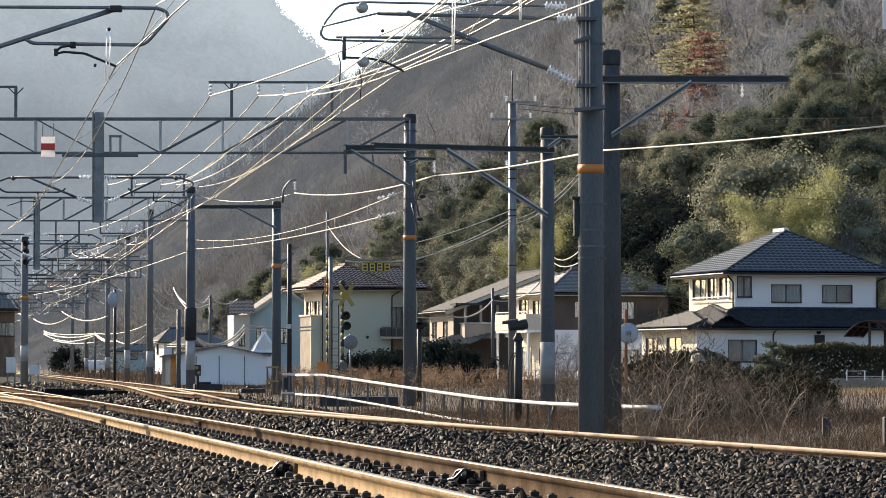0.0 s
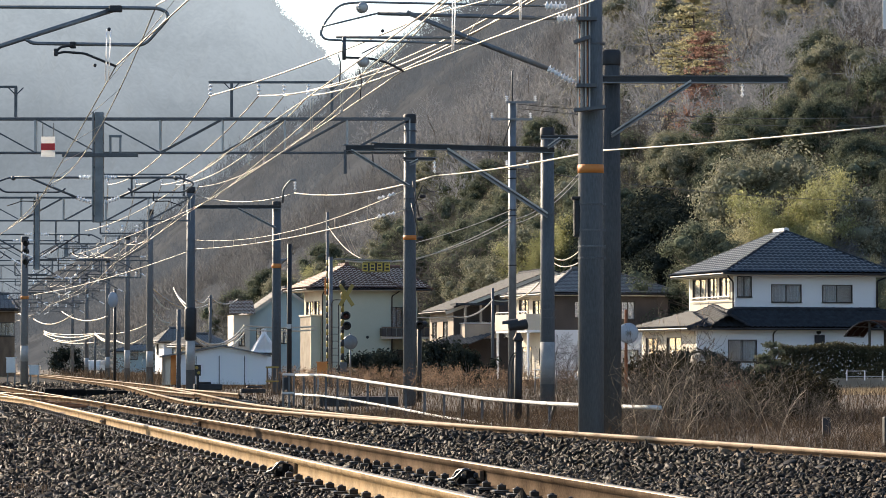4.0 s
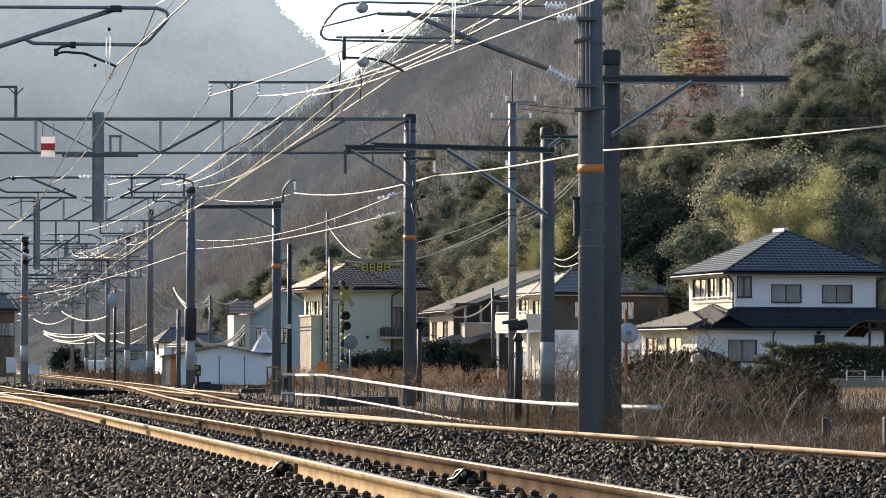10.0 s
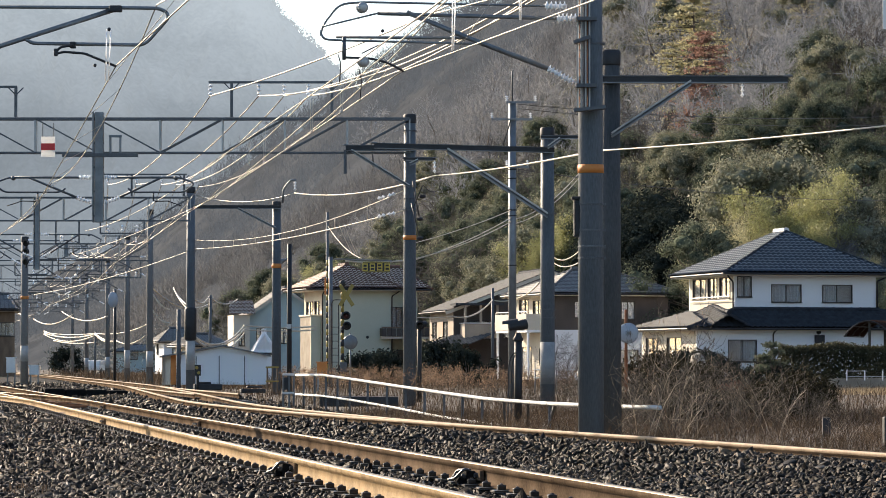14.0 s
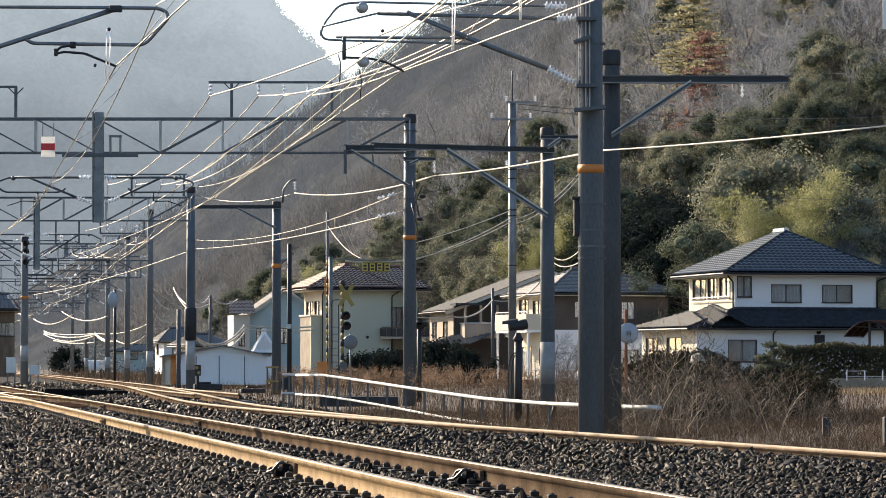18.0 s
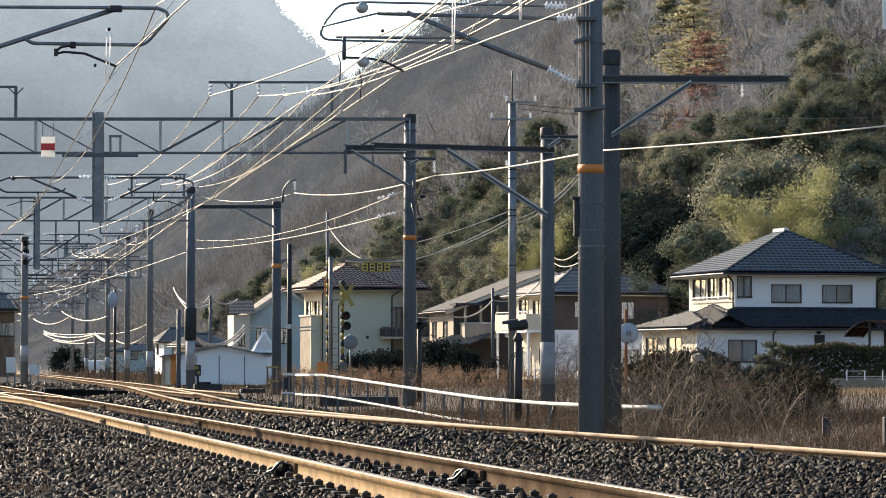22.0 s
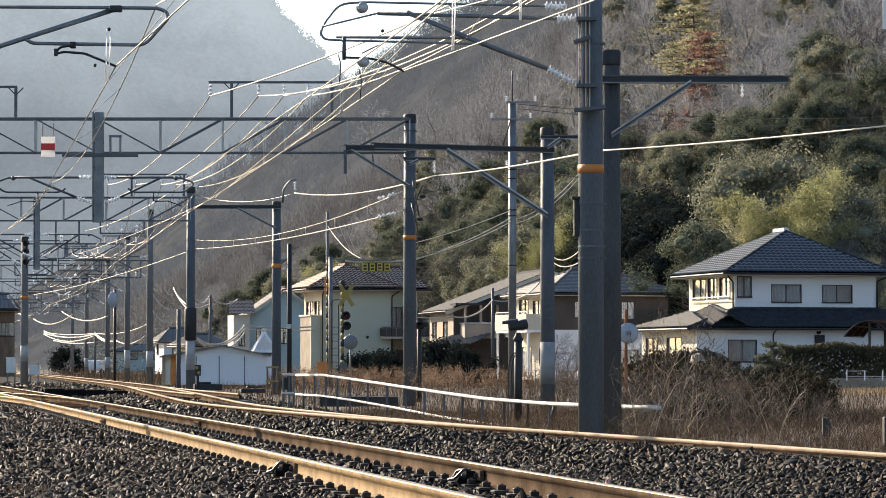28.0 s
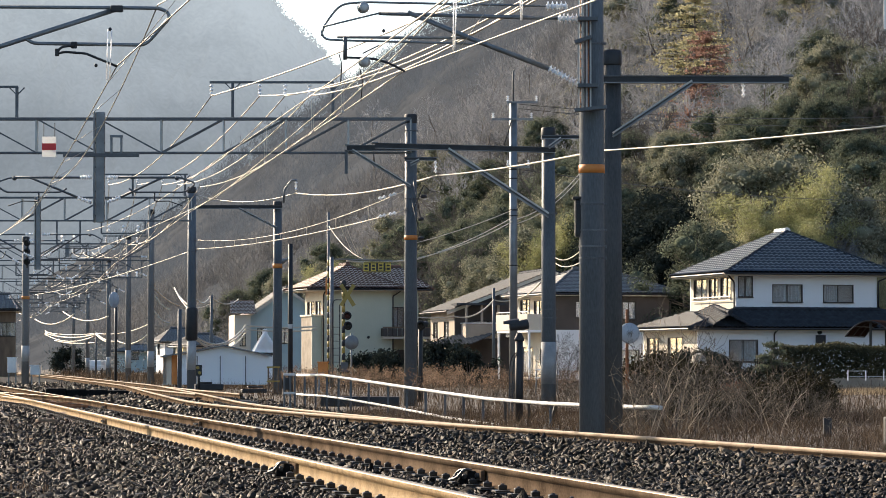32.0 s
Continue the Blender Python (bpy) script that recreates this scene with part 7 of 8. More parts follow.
def floodlight_post():
    t = post("signal_lamp_post", 1.436, 63, 1.597, 0.075, "dark", "black post with a hooded signal lamp", "signal", base=-0.2)
    bm = bmesh.new()
    z = 1.845
    lathe(bm, [(0.02, -0.17), (0.07, -0.15), (0.085, 0.0), (0.1, 0.12), (0.1, 0.2)], 16, Matrix.Translation((-0.03, 0, z)) @ pose(0, 0, 0, 0, 80, 20))
    part("lamp_head", bm, M["dark"], t, "black lamp housing", True)
    bm = bmesh.new()
    n = 10
    rows = [[bm.verts.new((x, 0.1 * math.cos(a), z + 0.03 + rr * math.sin(a))) for a in [math.pi * k / n for k in range(n + 1)]] for x, rr in ((-0.3, 0.06), (-0.1, 0.1), (0.0, 0.11))]
    for a, b in zip(rows, rows[1:]):
        for k in range(n):
            bm.faces.new((a[k], a[k + 1], b[k + 1], b[k]))
    part("visor", bm, M["dark"], t, "bluish metal visor", True)
    bm = bmesh.new()
    lathe(bm, [(0.09, -0.04), (0.1, 0), (0.07, 0.05), (0.045, 0.12)], 14, Matrix.Translation((0, 0, 1.597)))
    part("collar", bm, M["dark"], t, "", True)
    bm = bmesh.new()
    for k, x in enumerate((-0.14, -0.2)):
        tube(bm, rounded([(x, -0.05, 0), (x + 0.02, -0.05, 1.1), (x + 0.08, -0.05, 1.32), (0, -0.05, 1.34)], 0.1), 0.014, 6)
    part("conduit", bm, M["cable"], t)


def lattice_signal():
    """Slim black post with round signal heads by the tall mast with the lattice beam."""
    t = post("trackside_signal", -0.691, 96, 2.186, 0.07, "dark", "slim dark post with a hooded signal lamp", "signal", base=-0.2)
    hooded_light(t, (0.02, -0.1, 2.2520000000000002), 0.09, "lens_dark")
    bm = bmesh.new()
    lathe(bm, [(0.03, -0.12), (0.08, -0.1), (0.09, 0.12), (0.03, 0.16)], 12, Matrix.Translation((0.08, 0, 2.285)) @ pose(0, 0, 0, 0, 90))
    part("lamp_head", bm, M["dark"], t, "", True)
    s = post("loudspeaker_post", -5.875, 126, 5.7250000000000005, 0.09, "dark", "black steel post with a small horn loudspeaker", "post", base=-0.2)
    bm = bmesh.new()
    lathe(bm, [(0.13, 0), (0.1, 0.06), (0.05, 0.2), (0.05, 0.3)], 14, Matrix.Translation((-0.34, -0.05, 5.055000000000001)) @ pose(0, 0, 0, 0, 70, 15))
    part("horn", bm, M["galv"], s, "grey horn loudspeaker", True)
    bm = bmesh.new()
    box(bm, (0, -0.09, 2.568), (0.17, 0.02, 0.17), 0.004)
    part("tag", bm, M["worn"], s, "white plate")


def utility_pole():
    d = 100
    t = post("utility_pole", 2.108, d, 9.106, 0.12, "galv", "slim pale grey steel utility pole", "pole", base=-0.2)
    b = 0.2
    bm = bmesh.new()
    tube(bm, [(0, 0, 8.871 + b), (0, 0, 9.802 + b), (0.03, 0, 9.871 + b)], 0.025, 6)
    part("rod", bm, M["steel"], t, "thin rod on top", True)
    for y, x0, x1 in ((8.355, -0.65, 0.6), (8.871, -0.2, 0.75), (6.909, -0.2, 0.5)):
        bm = bmesh.new()
        beam(bm, (x0, -0.13, y + b), (x1, -0.13, y + b), 0.06, 0.06)
        part("crossarm", bm, M["galv"], t)
        for x in (x0 + 0.03, x1 - 0.05):
            insulator("insulator", (x, -0.13, y + b + 0.03), (x, -0.13, y + b + 0.2), t, 0.05, 3)
    bm = bmesh.new()
    beam(bm, (-0.28, -0.12, 7.563 + b), (-0.04, -0.12, 8.355 + b), 0.03, 0.03)
    part("stay", bm, M["dark"], t)
    for y in (300, 316, 372, 382, 470):
        bm = bmesh.new()
        lathe(bm, [(0.125, -0.02), (0.132, -0.015), (0.132, 0.015), (0.125, 0.02)], 14, Matrix.Translation((0, 0, 0.9 + (646 - y) * 0.01715 + b)))
        part("strap", bm, M["dark"], t)
    for y0, y1, xa in ((184, 196, 1700), (192, 212, 1700), (300, 352, 1700)):
        wire((2.297, 100, 0.9 + (646 - y0) * 0.01715), ((xa - 784) * 0.02573, 150, 0.9 + (646 - y1) * 0.02573), 0.4, 0.012, "cable", label="thin dark power line over the houses", group="power lines")


def round_mirror():
    d = 98
    t = post("road_mirror", 5.443, d, 2.746, 0.045, "rust", "rusty post with a round pale disc seen from behind", "mirror", base=-0.2)
    c = (0.06, -0.08, 2.04)
    bm = bmesh.new()
    lathe(bm, [(0.31, 0), (0.31, 0.02), (0.26, 0.05), (0.12, 0.09), (0.02, 0.1)], 24, Matrix.Translation(c) @ pose(0, 0, 0, 90))
    part("disc", bm, M["mirror_back"], t, "pale round disc", True)
    for k in range(10):
        a = 2 * math.pi * k / 10
        bm = bmesh.new()
        beam(bm, (c[0] + 0.05 * math.cos(a), c[1] - 0.1, c[2] + 0.05 * math.sin(a)), (c[0] + 0.3 * math.cos(a), c[1] - 0.03, c[2] + 0.3 * math.sin(a)), 0.012, 0.02)
        part("rib", bm, M["galv"], t)
    bm = bmesh.new()
    lathe(bm, [(0.05, 0), (0.05, 0.04)], 10, Matrix.Translation((c[0], c[1] - 0.1, c[2])) @ pose(0, 0, 0, 90))
    part("hub", bm, M["galv"], t)


M["board"] = material("thin_white_board", (0.8, 0.8, 0.78), (0.86, 0.86, 0.84), 2, 0.6, 0, 0.05, 40, translucent=0.5, spec=0.2)
M["sign_yellow"] = material("bright_sign_yellow", (0.55, 0.4, 0.06), (0.66, 0.5, 0.09), 3, 0.5, 0, 0.1, 40)


def red_white_board():
    t = thing("marker_board", (-10.087, 84, 6.207), "white board with a red band hung on the lattice beam", "sign")
    w, h = 0.36, 0.519
    bm = bmesh.new()
    box(bm, (0, 0, h / 2), (w, 0.02, h), 0.004)
    part("board", bm, M["board"], t, "white painted board")
    bm = bmesh.new()
    box(bm, (0, -0.014, h * 0.5), (w, 0.012, h * 0.33), 0.002)
    part("band", bm, M["red"], t, "red band")
    bm = bmesh.new()
    tube(bm, [(-0.14, 0.02, h), (-0.14, 0.02, h + 0.35)], 0.012, 6)
    tube(bm, [(0.14, 0.02, h), (0.14, 0.02, h + 0.35)], 0.012, 6)
    part("hanger", bm, M["steel"], t)
    f = thing("inspection_frame", (-8.619, 86.5, 6.38), "small steel frame on the lattice beam", "frame")
    for x in (-0.13, 0.13):
        slab("post", f, x - 0.03, x + 0.03, -0.03, 0.03, 0, 0.5, "galv")
    slab("crossbar", f, -0.17, 0.17, -0.04, 0.04, 0.5, 0.56, "galv")
    slab("foot_beam", f, -1.4, 0.6, -0.06, 0.06, -0.02, 0.08, "steel")


def box_cabinet(name, p, s, mat, label, category="cabinet", legs=0.0):
    t = thing(name, p, label, category)
    slab("body", t, -s[0] / 2, s[0] / 2, -s[1] / 2, s[1] / 2, legs, legs + s[2], mat, bevel=0.02)
    slab("roof", t, -s[0] / 2 - 0.03, s[0] / 2 + 0.03, -s[1] / 2 - 0.03, s[1] / 2 + 0.03, legs + s[2] + 0.002, legs + s[2] + 0.04, mat)
    slab("door", t, -s[0] * 0.4, s[0] * 0.4, -s[1] / 2 - 0.02, -s[1] / 2 - 0.004, legs + s[2] * 0.1, legs + s[2] * 0.9, mat)
    if legs:
        for x in (-s[0] * 0.4, s[0] * 0.4):
            slab("leg", t, x - 0.03, x + 0.03, -0.03, 0.03, 0, legs, "galv")
    return t


M["carport"] = material("brown_sheet", (0.035, 0.022, 0.018), (0.055, 0.034, 0.027), 2, 0.9, 0, 0, 20, spec=0.0)


def trackside():
    box_cabinet("relay_box", (-4.109, 112, 0), (0.34, 0.3, 0.47), "orange", "rusty orange trackside cabinet", legs=0.5)
    box_cabinet("relay_box", (-19.383, 148, 0), (0.4, 0.4, 0.65), "whitepaint", "white trackside cabinet on legs", legs=0.55)
    box_cabinet("relay_box", (-18.219, 147, 0), (0.42, 0.4, 0.4), "whitepaint", "white trackside cabinet on legs", legs=0.45)
    box_cabinet("mast_box", (1.792, 44.05, 2.608), (0.085, 0.2, 0.5), "dark", "flat dark box strapped to the tall mast")
    # dark wrap round a mast behind
    t = thing("mast_sleeve", (-9.811, 128, 1.865), "dark sleeve round a concrete mast", "sleeve")
    bm = bmesh.new()
    lathe(bm, [(0.2, 0), (0.235, 0.04), (0.235, 1.2), (0.2, 1.26)], 16)
    part("sleeve", bm, M["dark"], t, smooth=True)
    # small point indicator
    s = post("point_indicator", -8.63, 116, 0.9, 0.045, "dark", "small black signal with yellow and white marks", "signal")
    slab("head", s, -0.11, 0.11, -0.05, 0.05, 0.62, 1.0, "dark", "black signal head")
    bm = bmesh.new()
    for x, z in ((-0.03, 0.9), (0.03, 0.72)):
        lathe(bm, [(0.06, 0), (0.05, 0.02)], 10, Matrix.Translation((x, -0.055, z)) @ pose(0, 0, 0, 90))
    part("mark", bm, M["yellow"], s, "yellow round marks")
    # timber frame among the weeds
    f = thing("wooden_stand", (-5.436, 105, 0), "small weathered yellow timber stand", "stand")
    for x in (-0.16, 0.0, 0.16):
        slab("post", f, x - 0.025, x + 0.025, -0.025, 0.025, 0, 0.82, "wood")
    for z in (0.35, 0.8):
        slab("crosspiece", f, -0.21, 0.21, -0.045, -0.027, z, z + 0.05, "yellow")
    # foot crossing panel and turnout gear between the tracks
    c = thing("foot_crossing", (-9.967, 92, 0), "low black rubber crossing panel between the tracks", "panel", rz=8)
    for k in range(4):
        slab("mat", c, -1.15 + k * 0.575, -1.15 + k * 0.575 + 0.57, -0.5, 0.5, 0, 0.25 - 0.02 * k, "rubber", bevel=0.05)
    m = thing("switch_machine", (-8.415, 118, 0), "low dark point machine beside the track", "machine", rz=10)
    slab("body", m, -0.5, 0.5, -0.25, 0.25, 0, 0.22, "dark", bevel=0.04)
    slab("lid", m, -0.4, 0.1, -0.2, 0.2, 0.222, 0.29, "dark", bevel=0.02)
    m2 = thing("switch_machine", (-6.123, 106, 0), "low dark point machine beside the track", "machine", rz=12)
    slab("body", m2, -0.4, 0.4, -0.2, 0.2, 0, 0.13, "dark", bevel=0.03)
    slab("lid", m2, -0.2, 0.3, -0.15, 0.15, 0.162, 0.22, "dark", bevel=0.02)
    # insulated joints with their fishplates
    for y, line, off, big in ((26.15, path_a, -0.566, 1), (24.4, path_a, 0.566, 1), (47.3, path_a, -0.566, 0), (45.2, path_a, 0.566, 0), (63.5, path_a, 0.566, 0), (32.4, path_c, -0.566, 0)):
        x = float(line(y)) + off
        turn = math.degrees(math.atan2(-(float(line(y + 0.5)) - float(line(y))) * 2, 1))
        j = thing("rail_joint", (x, y, 0.02), "rusty bolted fishplate joint in the rail", "joint", "rail joints", rz=turn)
        for s in (-1, 1):
            slab("fishplate", j, s * 0.028 - 0.017, s * 0.028 + 0.017, -0.28, 0.28, 0.03, 0.108, "darkweb")
            for k in range(4):
                bm = bmesh.new()
                lathe(bm, [(0.017, 0), (0.017, 0.028)], 6, Matrix.Translation((s * 0.045, -0.2 + 0.135 * k, 0.07)) @ pose(0, 0, 0, 0, 90 * s))
                part("bolt", bm, M["dark"], j)
        if big:
            for x0, x1, y0, y1, z0, z1 in ((-0.12, -0.05, -0.13, 0.03, 0.0, 0.1), (-0.11, -0.05, 0.05, 0.17, 0.01, 0.085), (-0.17, -0.122, -0.1, 0.0, 0.0, 0.06),
                                           (-0.15, -0.112, 0.07, 0.15, 0.0, 0.05), (0.05, 0.11, -0.06, 0.1, 0.0, 0.095)):
                slab("bond_clamp", j, x0, x1, y0, y1, z0, z1, "rubber", "black bond clamp", 0.012)
            for y2 in (-0.1, -0.02, 0.11):
                bm = bmesh.new()
                lathe(bm, [(0.02, 0), (0.02, 0.03), (0.01, 0.032), (0.01, 0.05)], 6, Matrix.Translation((-0.12, y2, 0.055)) @ pose(0, 0, 0, 0, -80))
                part("bolt", bm, M["clip"], j)
            bm = bmesh.new()
            tube(bm, rounded([(-0.09, -0.1, 0.1), (-0.14, -0.16, 0.12), (-0.19, -0.1, 0.05), (-0.21, 0.1, 0.03)], 0.04), 0.012, 6)
            part("bond_cable", bm, M["cable"], j)
            bm = bmesh.new()
            tube(bm, rounded([(-0.05, 0.1, 0.1), (-0.12, 0.2, 0.1), (-0.15, 0.3, 0.03), (-0.1, 0.45, 0.02)], 0.04), 0.012, 6)
            part("bond_cable", bm, M["cable"], j)
    # cable troughs and loose boards
    for x, y, turn, ln in ((-6.034, 50, 30, 0.3), (-6.439, 57, -60, 0.8), (-7.333, 63, -60, 0.8), (-3.699, 43.5, 70, 0.35)):
        b = thing("loose_board", (x, y, 0.03), "weathered board lying on the ballast", "board", rz=turn)
        slab("plank", b, -ln / 2, ln / 2, -0.06, 0.06, 0, 0.05, "wood")
    # low dark slab added in place of the unlit opening by the sunken footpath
    u = thing("path_edge_beam", (-2.018, 79, 0), "low dark slab standing in for the unlit opening beside the sunken footpath", "beam")
    slab("beam", u, -0.95, 0.95, 0, 0.3, -0.1, 0.142, "dark", bevel=0.02)
    # point rods between the rails of the turnout
    for k, yy in enumerate((67.0, 69.5, 72.5)):
        rod = thing("point_rod", (path_a(yy), yy, 0.03), "rusty flat rod between the rails of the turnout", "rod", "point rods", rz=10)
        slab("bar", rod, -0.5, 0.5, -0.05, 0.05, 0, 0.05, "rust")
        slab("lug", rod, -0.2, -0.05, -0.08, 0.08, 0.051, 0.1, "rust")
    # concrete wall, guard rail and carport before the white house
    w = thing("retaining_wall", (17.903, 140, 0), "low weathered concrete retaining wall", "wall")
    for k in range(4):
        slab("block", w, -1.65 + 0.95 * k, -1.65 + 0.95 * k + 0.94, 0, 0.25, -0.2, 0.324, "palewall")
    g = thing("guard_rail", (17.455, 138, 0.262), "white tubular guard rail on the wall by the hedge", "rail")
    for x in (-0.55, 0.2, 0.95, 1.6):
        slab("post", g, x - 0.025, x + 0.025, -0.025, 0.025, -0.02, 0.4, "whitepaint")
    for z, x1 in ((0.38, 0.2), (0.14, 1.6)):
        bm = bmesh.new()
        tube(bm, [(-0.55, 0, z), (x1, 0, z)], 0.016, 8)
        part("rail", bm, M["pale_galv"], g)
    c = thing("carport", (21.772, 168, 0), "carport with a curved brown translucent roof", "carport", rz=-20)
    n = 10
    bm = bmesh.new()
    rows = [[bm.verts.new((-1.06 + 2.4 * k / n, y, 2.368 + 0.78 * math.sin(math.pi * k / n) ** 0.8)) for k in range(n + 1)] for y in (-1.2, 3.2)]
    top = [[bm.verts.new(v.co + Vector((0, 0, 0.03))) for v in r] for r in rows]
    for k in range(n):
        bm.faces.new((rows[0][k], rows[1][k], rows[1][k + 1], rows[0][k + 1]))
        bm.faces.new((top[0][k], top[0][k + 1], top[1][k + 1], top[1][k]))
        bm.faces.new((rows[0][k], rows[0][k + 1], top[0][k + 1], top[0][k]))
    part("roof_sheet", bm, M["carport"], c)
    for k in (0, 2, 4, 6, 8, 10):
        bm = bmesh.new()
        x = -1.06 + 2.4 * k / n
        z = 2.368 + 0.78 * math.sin(math.pi * k / n) ** 0.8 - 0.03
        beam(bm, (x, -1.22, z), (x, 3.2, z), 0.06, 0.05)
        part("rib", bm, M["frame_dark"], c)
    for y in (-1.2, 0.3, 1.8, 3.1):
        bm = bmesh.new()
        tube(bm, [(-1.06 + 2.4 * k / n, y, 2.368 + 0.78 * math.sin(math.pi * k / n) ** 0.8 - 0.02) for k in range(n + 1)], 0.045, 6)
        part("arch", bm, M["frame_dark"], c, "dark curved roof bar")
    for y in (-0.8, 2.8):
        slab("post", c, 0.1, 0.22, y - 0.06, y + 0.06, 0, 2.368 + 0.7, "frame_dark")
    # a parked car beyond the tracks
    k = thing("parked_car", (-34.62, 330, 0), "small white car parked beyond the far tracks", "car", rz=80)
    bm = bmesh.new()
    box(bm, (0, 0, 0.62), (3.4, 1.5, 0.55), 0.12)
    box(bm, (-0.2, 0, 1.1), (2.2, 1.36, 0.5), 0.16)
    part("body", bm, M["whitepaint"], k)
    for x in (-1.1, 1.1):
        for y in (-0.7, 0.7):
            bm = bmesh.new()
            lathe(bm, [(0.28, -0.09), (0.3, -0.05), (0.3, 0.05), (0.28, 0.09)], 16, Matrix.Translation((x, y, 0.3)) @ pose(0, 0, 0, 90))
            part("wheel", bm, M["cable"], k)
    slab("windscreen", k, 0.86, 0.92, -0.6, 0.6, 0.95, 1.28, "pane")


def village_wires():
    """Service cables strung between the poles of the lane."""
    for a, b, sag, r, n in (((-0.74, 88, 3.707), (2.077, 100, 5.378), 0.1, 0.014, 1), ((-0.74, 88, 3.737), (2.077, 100, 5.258), 0.12, 0.014, 1), ((-0.74, 88, 4.161), (2.078, 100, 5.602), 0.06, 0.01, 1),
                           ((-4.339, 147, 5.539), (-1.261, 150, 5.737), 0.12, 0.042, 1), ((2.077, 100, 5.292), (4.648, 110, 7.434), 0.3, 0.014, 1), ((2.077, 100, 5.155), (4.686, 110, 7.32), 0.3, 0.014, 1),
                           ((-11.535, 190, 3.179), (-7.299, 190, 3.114), 0.1, 0.05, 1), ((-11.534, 190, 2.951), (-7.298, 190, 2.919), 0.1, 0.042, 1), ((-12.797, 170, 2.357), (-11.469, 190, 3.147), 0.7, 0.05, 1), ((-12.797, 170, 2.182), (-11.469, 190, 2.919), 0.6, 0.042, 1),
                           ((-14.204, 200, 5.049), (-14.361, 230, 5.474), 0.4, 0.042, 1), ((-13.555, 180, 4.48), (-14.204, 200, 5.049), 0.3, 0.042, 1), ((-15.873, 180, 5.097), (-14.271, 200, 4.534), 0.6, 0.042, 1), ((-15.872, 180, 4.788), (-14.943, 180, 3.924), 0.2, 0.05, 1),
                           ((-39.951, 330, 4.067), (-29.576, 280, 3.491), 0.35, 0.055, 1), ((-40.194, 332, 4.314), (-29.682, 281, 3.597), 0.5, 0.05, 1), ((-39.708, 328, 3.935), (-29.47, 279, 3.386), 0.6, 0.05, 1), ((-29.576, 280, 3.491), (-26.904, 271, 2.897), 0.35, 0.055, 1), ((-40.758, 345, 3.442), (-30.531, 290, 2.888), 0.2, 0.06, 1), ((-26.805, 270, 2.889), (-22.378, 250, 3.299), 0.5, 0.05, 1), ((-41.693, 310, 7.49), (-32.285, 260, 4.733), 0.6, 0.05, 1), ((-36.009, 290, 4.926), (-26.921, 240, 4.602), 0.6, 0.05, 1), ((-31.213, 270, 5.25), (-22.413, 220, 4.143), 0.5, 0.05, 1), ((-15.931, 180, 4.016), (-14.941, 180, 3.183), 0.25, 0.045, 1), ((-14.73, 180, 5.097), (-13.177, 175, 3.72), 0.3, 0.04, 1), ((-14.637, 180, 4.912), (-13.177, 175, 3.93), 0.2, 0.04, 1), ((-12.392, 165, 2.201), (-11.468, 190, 2.723), 0.8, 0.05, 1), ((-39.83, 329, 4.17), (-29.577, 280, 3.587), 0.2, 0.04, 1), ((-29.577, 280, 3.587), (-26.805, 270, 2.843), 0.25, 0.06, 1), ((-29.577, 280, 3.587), (-22.919, 260, 4.287), 0.4, 0.04, 1),
                           ((-1.177, 140, 2.916), (0.467, 170, 3.406), 0.05, 0.025, 1), ((0.467, 170, 3.406), (2.868, 190, 4.646), 0.4, 0.042, 1), ((2.868, 190, 4.646), (4.041, 190, 4.678), 0.1, 0.04, 1), ((4.041, 190, 4.678), (5.281, 180, 5.406), 0.2, 0.042, 1),
                           ((-7.004, 200, 9.341), (-4.448, 180, 6.704), 0.3, 0.02, 1), ((-6.949, 220, 10.261), (-6.003, 220, 8.22), 0.1, 0.02, 1), ((-6.572, 220, 10.261), (-5.739, 220, 8.296), 0.1, 0.02, 1),
                           ((3.364, 100, 4.004), (2.533, 60, 2.793), 0.12, 0.012, 1), ((3.364, 100, 4.176), (2.533, 60, 3.02), 0.15, 0.012, 1)):
        wire(a, b, sag, r, "palecable", name="service_cable", label="pale sagging service cable in the village", group="service cables")
    for x, y, top in ((-14.125, 200, 5.152), (2.866, 190, 5.33), (-29.567, 280, 3.779), (-7.028, 200, 10.166), (-11.231, 140, 3.252), (-18.923, 190, 5.265)):
        post("utility_pole", x, y, top + 0.1, 0.09, "concrete", "slim grey utility pole in the village", "pole", group="utility poles")


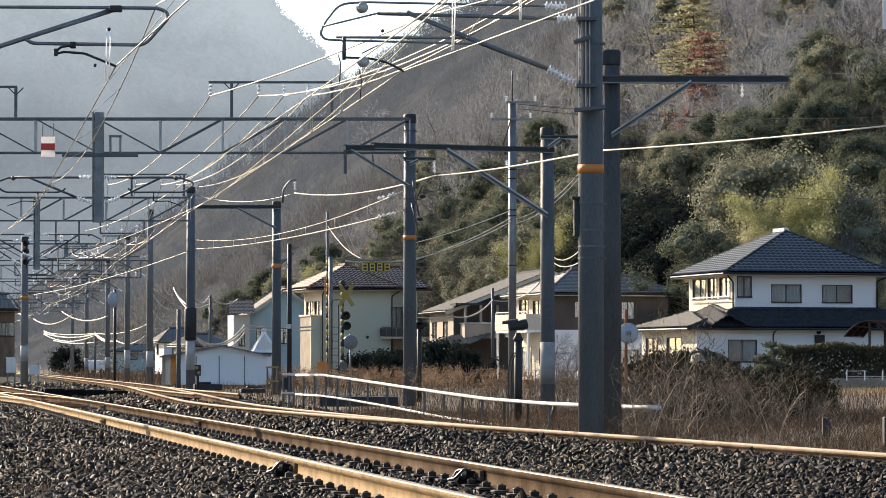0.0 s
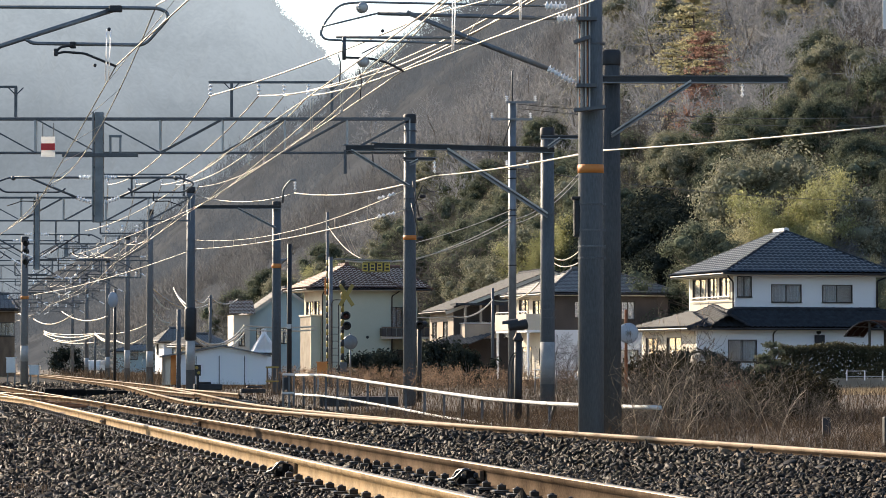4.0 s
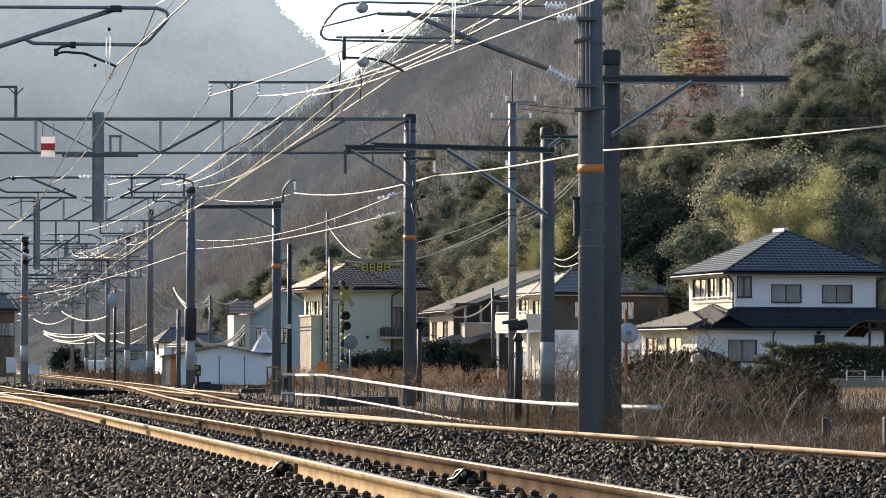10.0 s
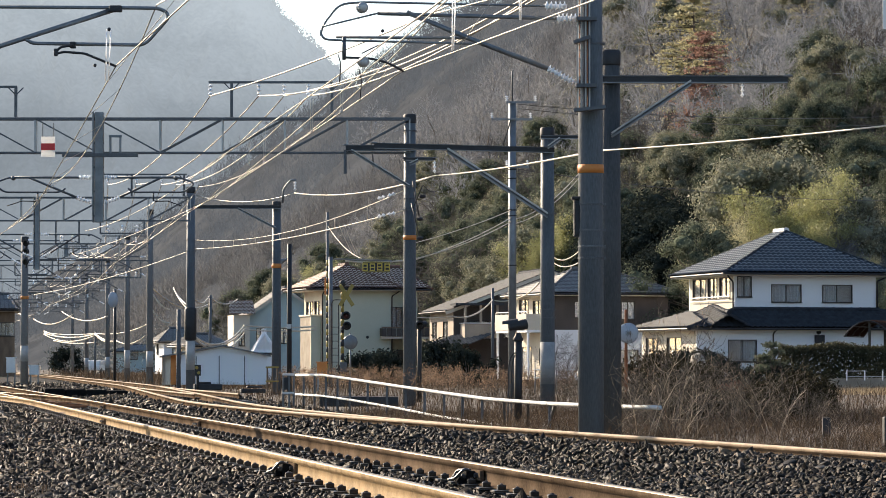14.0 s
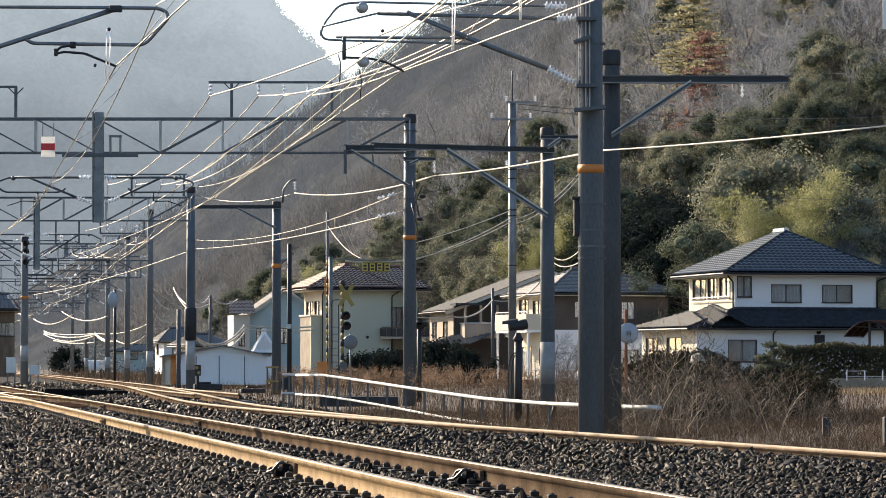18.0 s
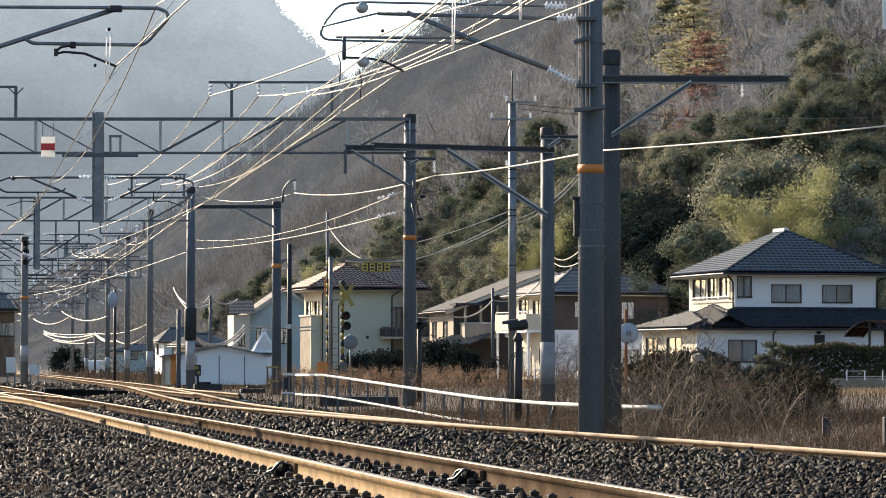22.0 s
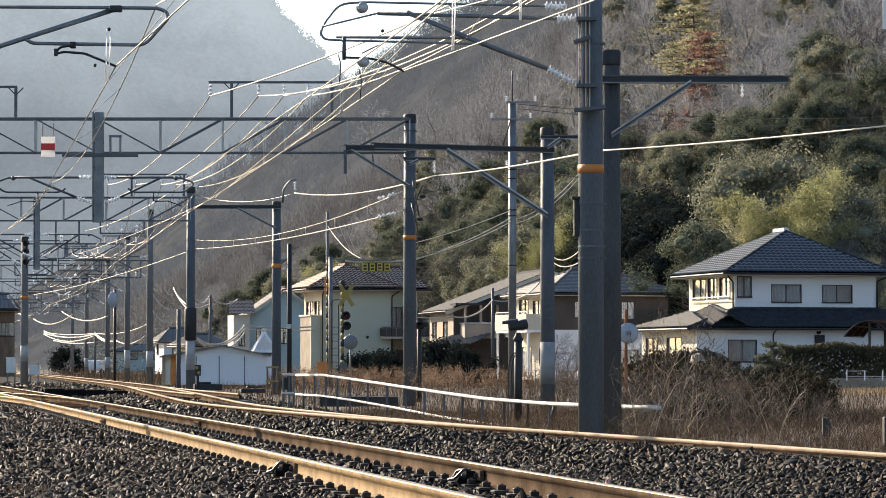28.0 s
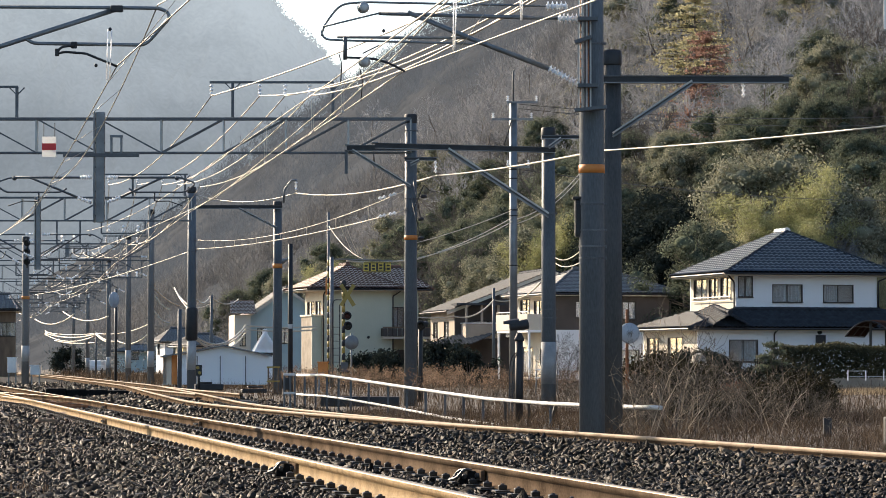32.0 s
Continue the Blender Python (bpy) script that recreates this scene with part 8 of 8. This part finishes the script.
def odds_and_ends():
    """Smaller things among the masts and in the garden."""
    t = post("oval_sign_post", -18.724, 188, 5.2219999999999995, 0.07, "dark", "dark slim post with a pale oval disc", "sign")
    bm = bmesh.new()
    lathe(bm, [(0.3, 0), (0.32, 0.02), (0.3, 0.05)], 24, Matrix.Translation((-0.1, -0.1, 4.7059999999999995)) @ pose(0, 0, 0, 90) @ Matrix.Diagonal((0.95, 1.45, 1, 1)))
    part("disc", bm, M["mirror_back"], t, "pale oval disc", True)
    d = post("round_sign", -4.273, 152, 2.459, 0.04, "galv", "grey post with a round pale disc behind the signal", "sign")
    bm = bmesh.new()
    lathe(bm, [(0.33, 0), (0.34, 0.02), (0.3, 0.06), (0.1, 0.1)], 24, Matrix.Translation((0.0, -0.05, 2.042)) @ pose(0, 0, 0, 90))
    part("disc", bm, M["galv"], d, "grey round disc", True)
    s = thing("home_signal", (-18.869, 149, 5.269), "small colour light signal hung beside a mast", "signal")
    bm = bmesh.new()
    tube(bm, [(0, 0, 0), (0, 0, 1.35)], 0.04, 8)
    part("pole", bm, M["dark"], s)
    for z in (1.15, 0.75, 0.3):
        hooded_light(s, (0.0, -0.1, z), 0.1, "lens_dark")
    w = thing("marker_plate", (6.054, 45, 5.496), "white plate on a thin post at the field's edge", "plate")
    slab("plate", w, -0.03, 0.12, -0.01, 0.01, 0, 0.5, "whitepaint")
    bm = bmesh.new()
    tube(bm, [(0.1, 0.04, -4.7), (0.1, 0.04, 0.5)], 0.025, 8)
    part("post", bm, M["steel"], w)
    r = thing("garden_rock", (12.287, 160, 0), "pale standing garden stone", "rock")
    bm = bmesh.new()
    lathe(bm, [(0.55, 0), (0.6, 0.4), (0.42, 0.9), (0.3, 1.35), (0.1, 1.5)], 9, pose(0, 0, 0, 0, 6, 0))
    for v in bm.verts:
        v.co += noise.noise_vector(v.co * 2.1) * 0.16
    part("stone", bm, M["rock"], r)
    n = thing("garden_fence", (4.2, 122, 0), "pale tubular fence along the lane", "fence")
    for z in (0.42, 0.72):
        bm = bmesh.new()
        tube(bm, [(-0.85, 0, z), (0.85, 0, z)], 0.03, 8)
        part("rail", bm, M["worn"], n, smooth=True)
    for x in (-0.8, 0.0, 0.8):
        bm = bmesh.new()
        tube(bm, [(x, 0, -0.2), (x, 0, 0.72)], 0.025, 8)
        part("post", bm, M["galv"], n, smooth=True)
    p = thing("gate_pillar", (7.179, 120, 0), "cream garden gate pillar", "pillar")
    slab("pillar", p, -0.1, 0.1, -0.1, 0.1, 0, 0.62, "wall_cream")
    slab("cap", p, -0.12, 0.12, -0.12, 0.12, 0.622, 0.68, "concrete")
    v = thing("mooring_post", (5.811, 50, 0), "short weathered grey post in the dry grass", "post")
    slab("post", v, -0.06, 0.06, -0.05, 0.05, -0.2, 0.1, "dark")
    e = thing("equipment_cabinet", (5.695, 42, 0), "dark metal cabinet at the edge of the field", "cabinet")
    slab("body", e, -0.09, 0.2, -0.1, 0.1, -0.2, 0.24, "dark", bevel=0.02)
    # stacked tiers of a clipped pine
    y = thing("clipped_pine", (15.655, 158, 0), "cloud-pruned garden pine with flat tiers", "tree")
    rs = np.random.RandomState(9)
    pads = []
    bm = bmesh.new()
    tube(bm, [(0, 0, 0), (0.15, 0, 0.7), (-0.05, 0, 1.2), (0.1, 0, 1.7)], [0.07, 0.06, 0.05, 0.03], 7)
    part("trunk", bm, M["bark"], y)
    for cx, cz, w in ((-0.35, 0.75, 0.4), (0.4, 0.95, 0.42), (-0.25, 1.25, 0.38), (0.3, 1.5, 0.36), (0.05, 1.85, 0.34)):
        q = rs.normal(size=(420, 3)) * (w * 0.5, w * 0.5, 0.07) + (cx, 0, cz)
        pads.append(q)
    tagged(link_mesh("needles", leaf_mesh("needles", np.concatenate(pads), 0.06, rs, 1.3), M["leaf"], y), kind="stuff")


M["rock"] = material("pale_rock", (0.3, 0.27, 0.22), (0.46, 0.42, 0.35), 2, 0.9, 0, 0.5, 20)
odds_and_ends()
crossing_signal()
warning_gantry()
handrail()
floodlight_post()
lattice_signal()
utility_pole()
round_mirror()
red_white_board()
trackside()
village_wires()


# ---- what moves ----
def motions():
    """The bamboo clumps lean and spring back in the gusts, each in its own rhythm."""
    rs = random.Random(12)
    for k, b in enumerate(SWAY):
        home = b.matrix_basis.copy()
        size = b.scale.copy()
        base, turn = home.translation.copy(), home.to_euler()
        rows, t = [], 0.0
        ph = rs.uniform(0, 6.28)
        while t < 32.0:
            gust = 0.85 + 0.3 * math.sin(t * 0.55 + 0.4 * math.sin(t * 0.31))
            a = gust * (1.5 + 3.6 * math.sin(1.9 * t + ph) + 1.2 * math.sin(4.3 * t + 2 * ph))
            c = gust * 2.5 * math.sin(1.6 * t + 1.7 * ph)
            rows.append((t, Matrix.Translation(base) @ pose(0, 0, 0, c, a, 0) @ turn.to_matrix().to_4x4()))
            t += 0.5
        rows.append((32.0, rows[-1][1]))
        walk(b, rows)
        b.scale = size


motions()
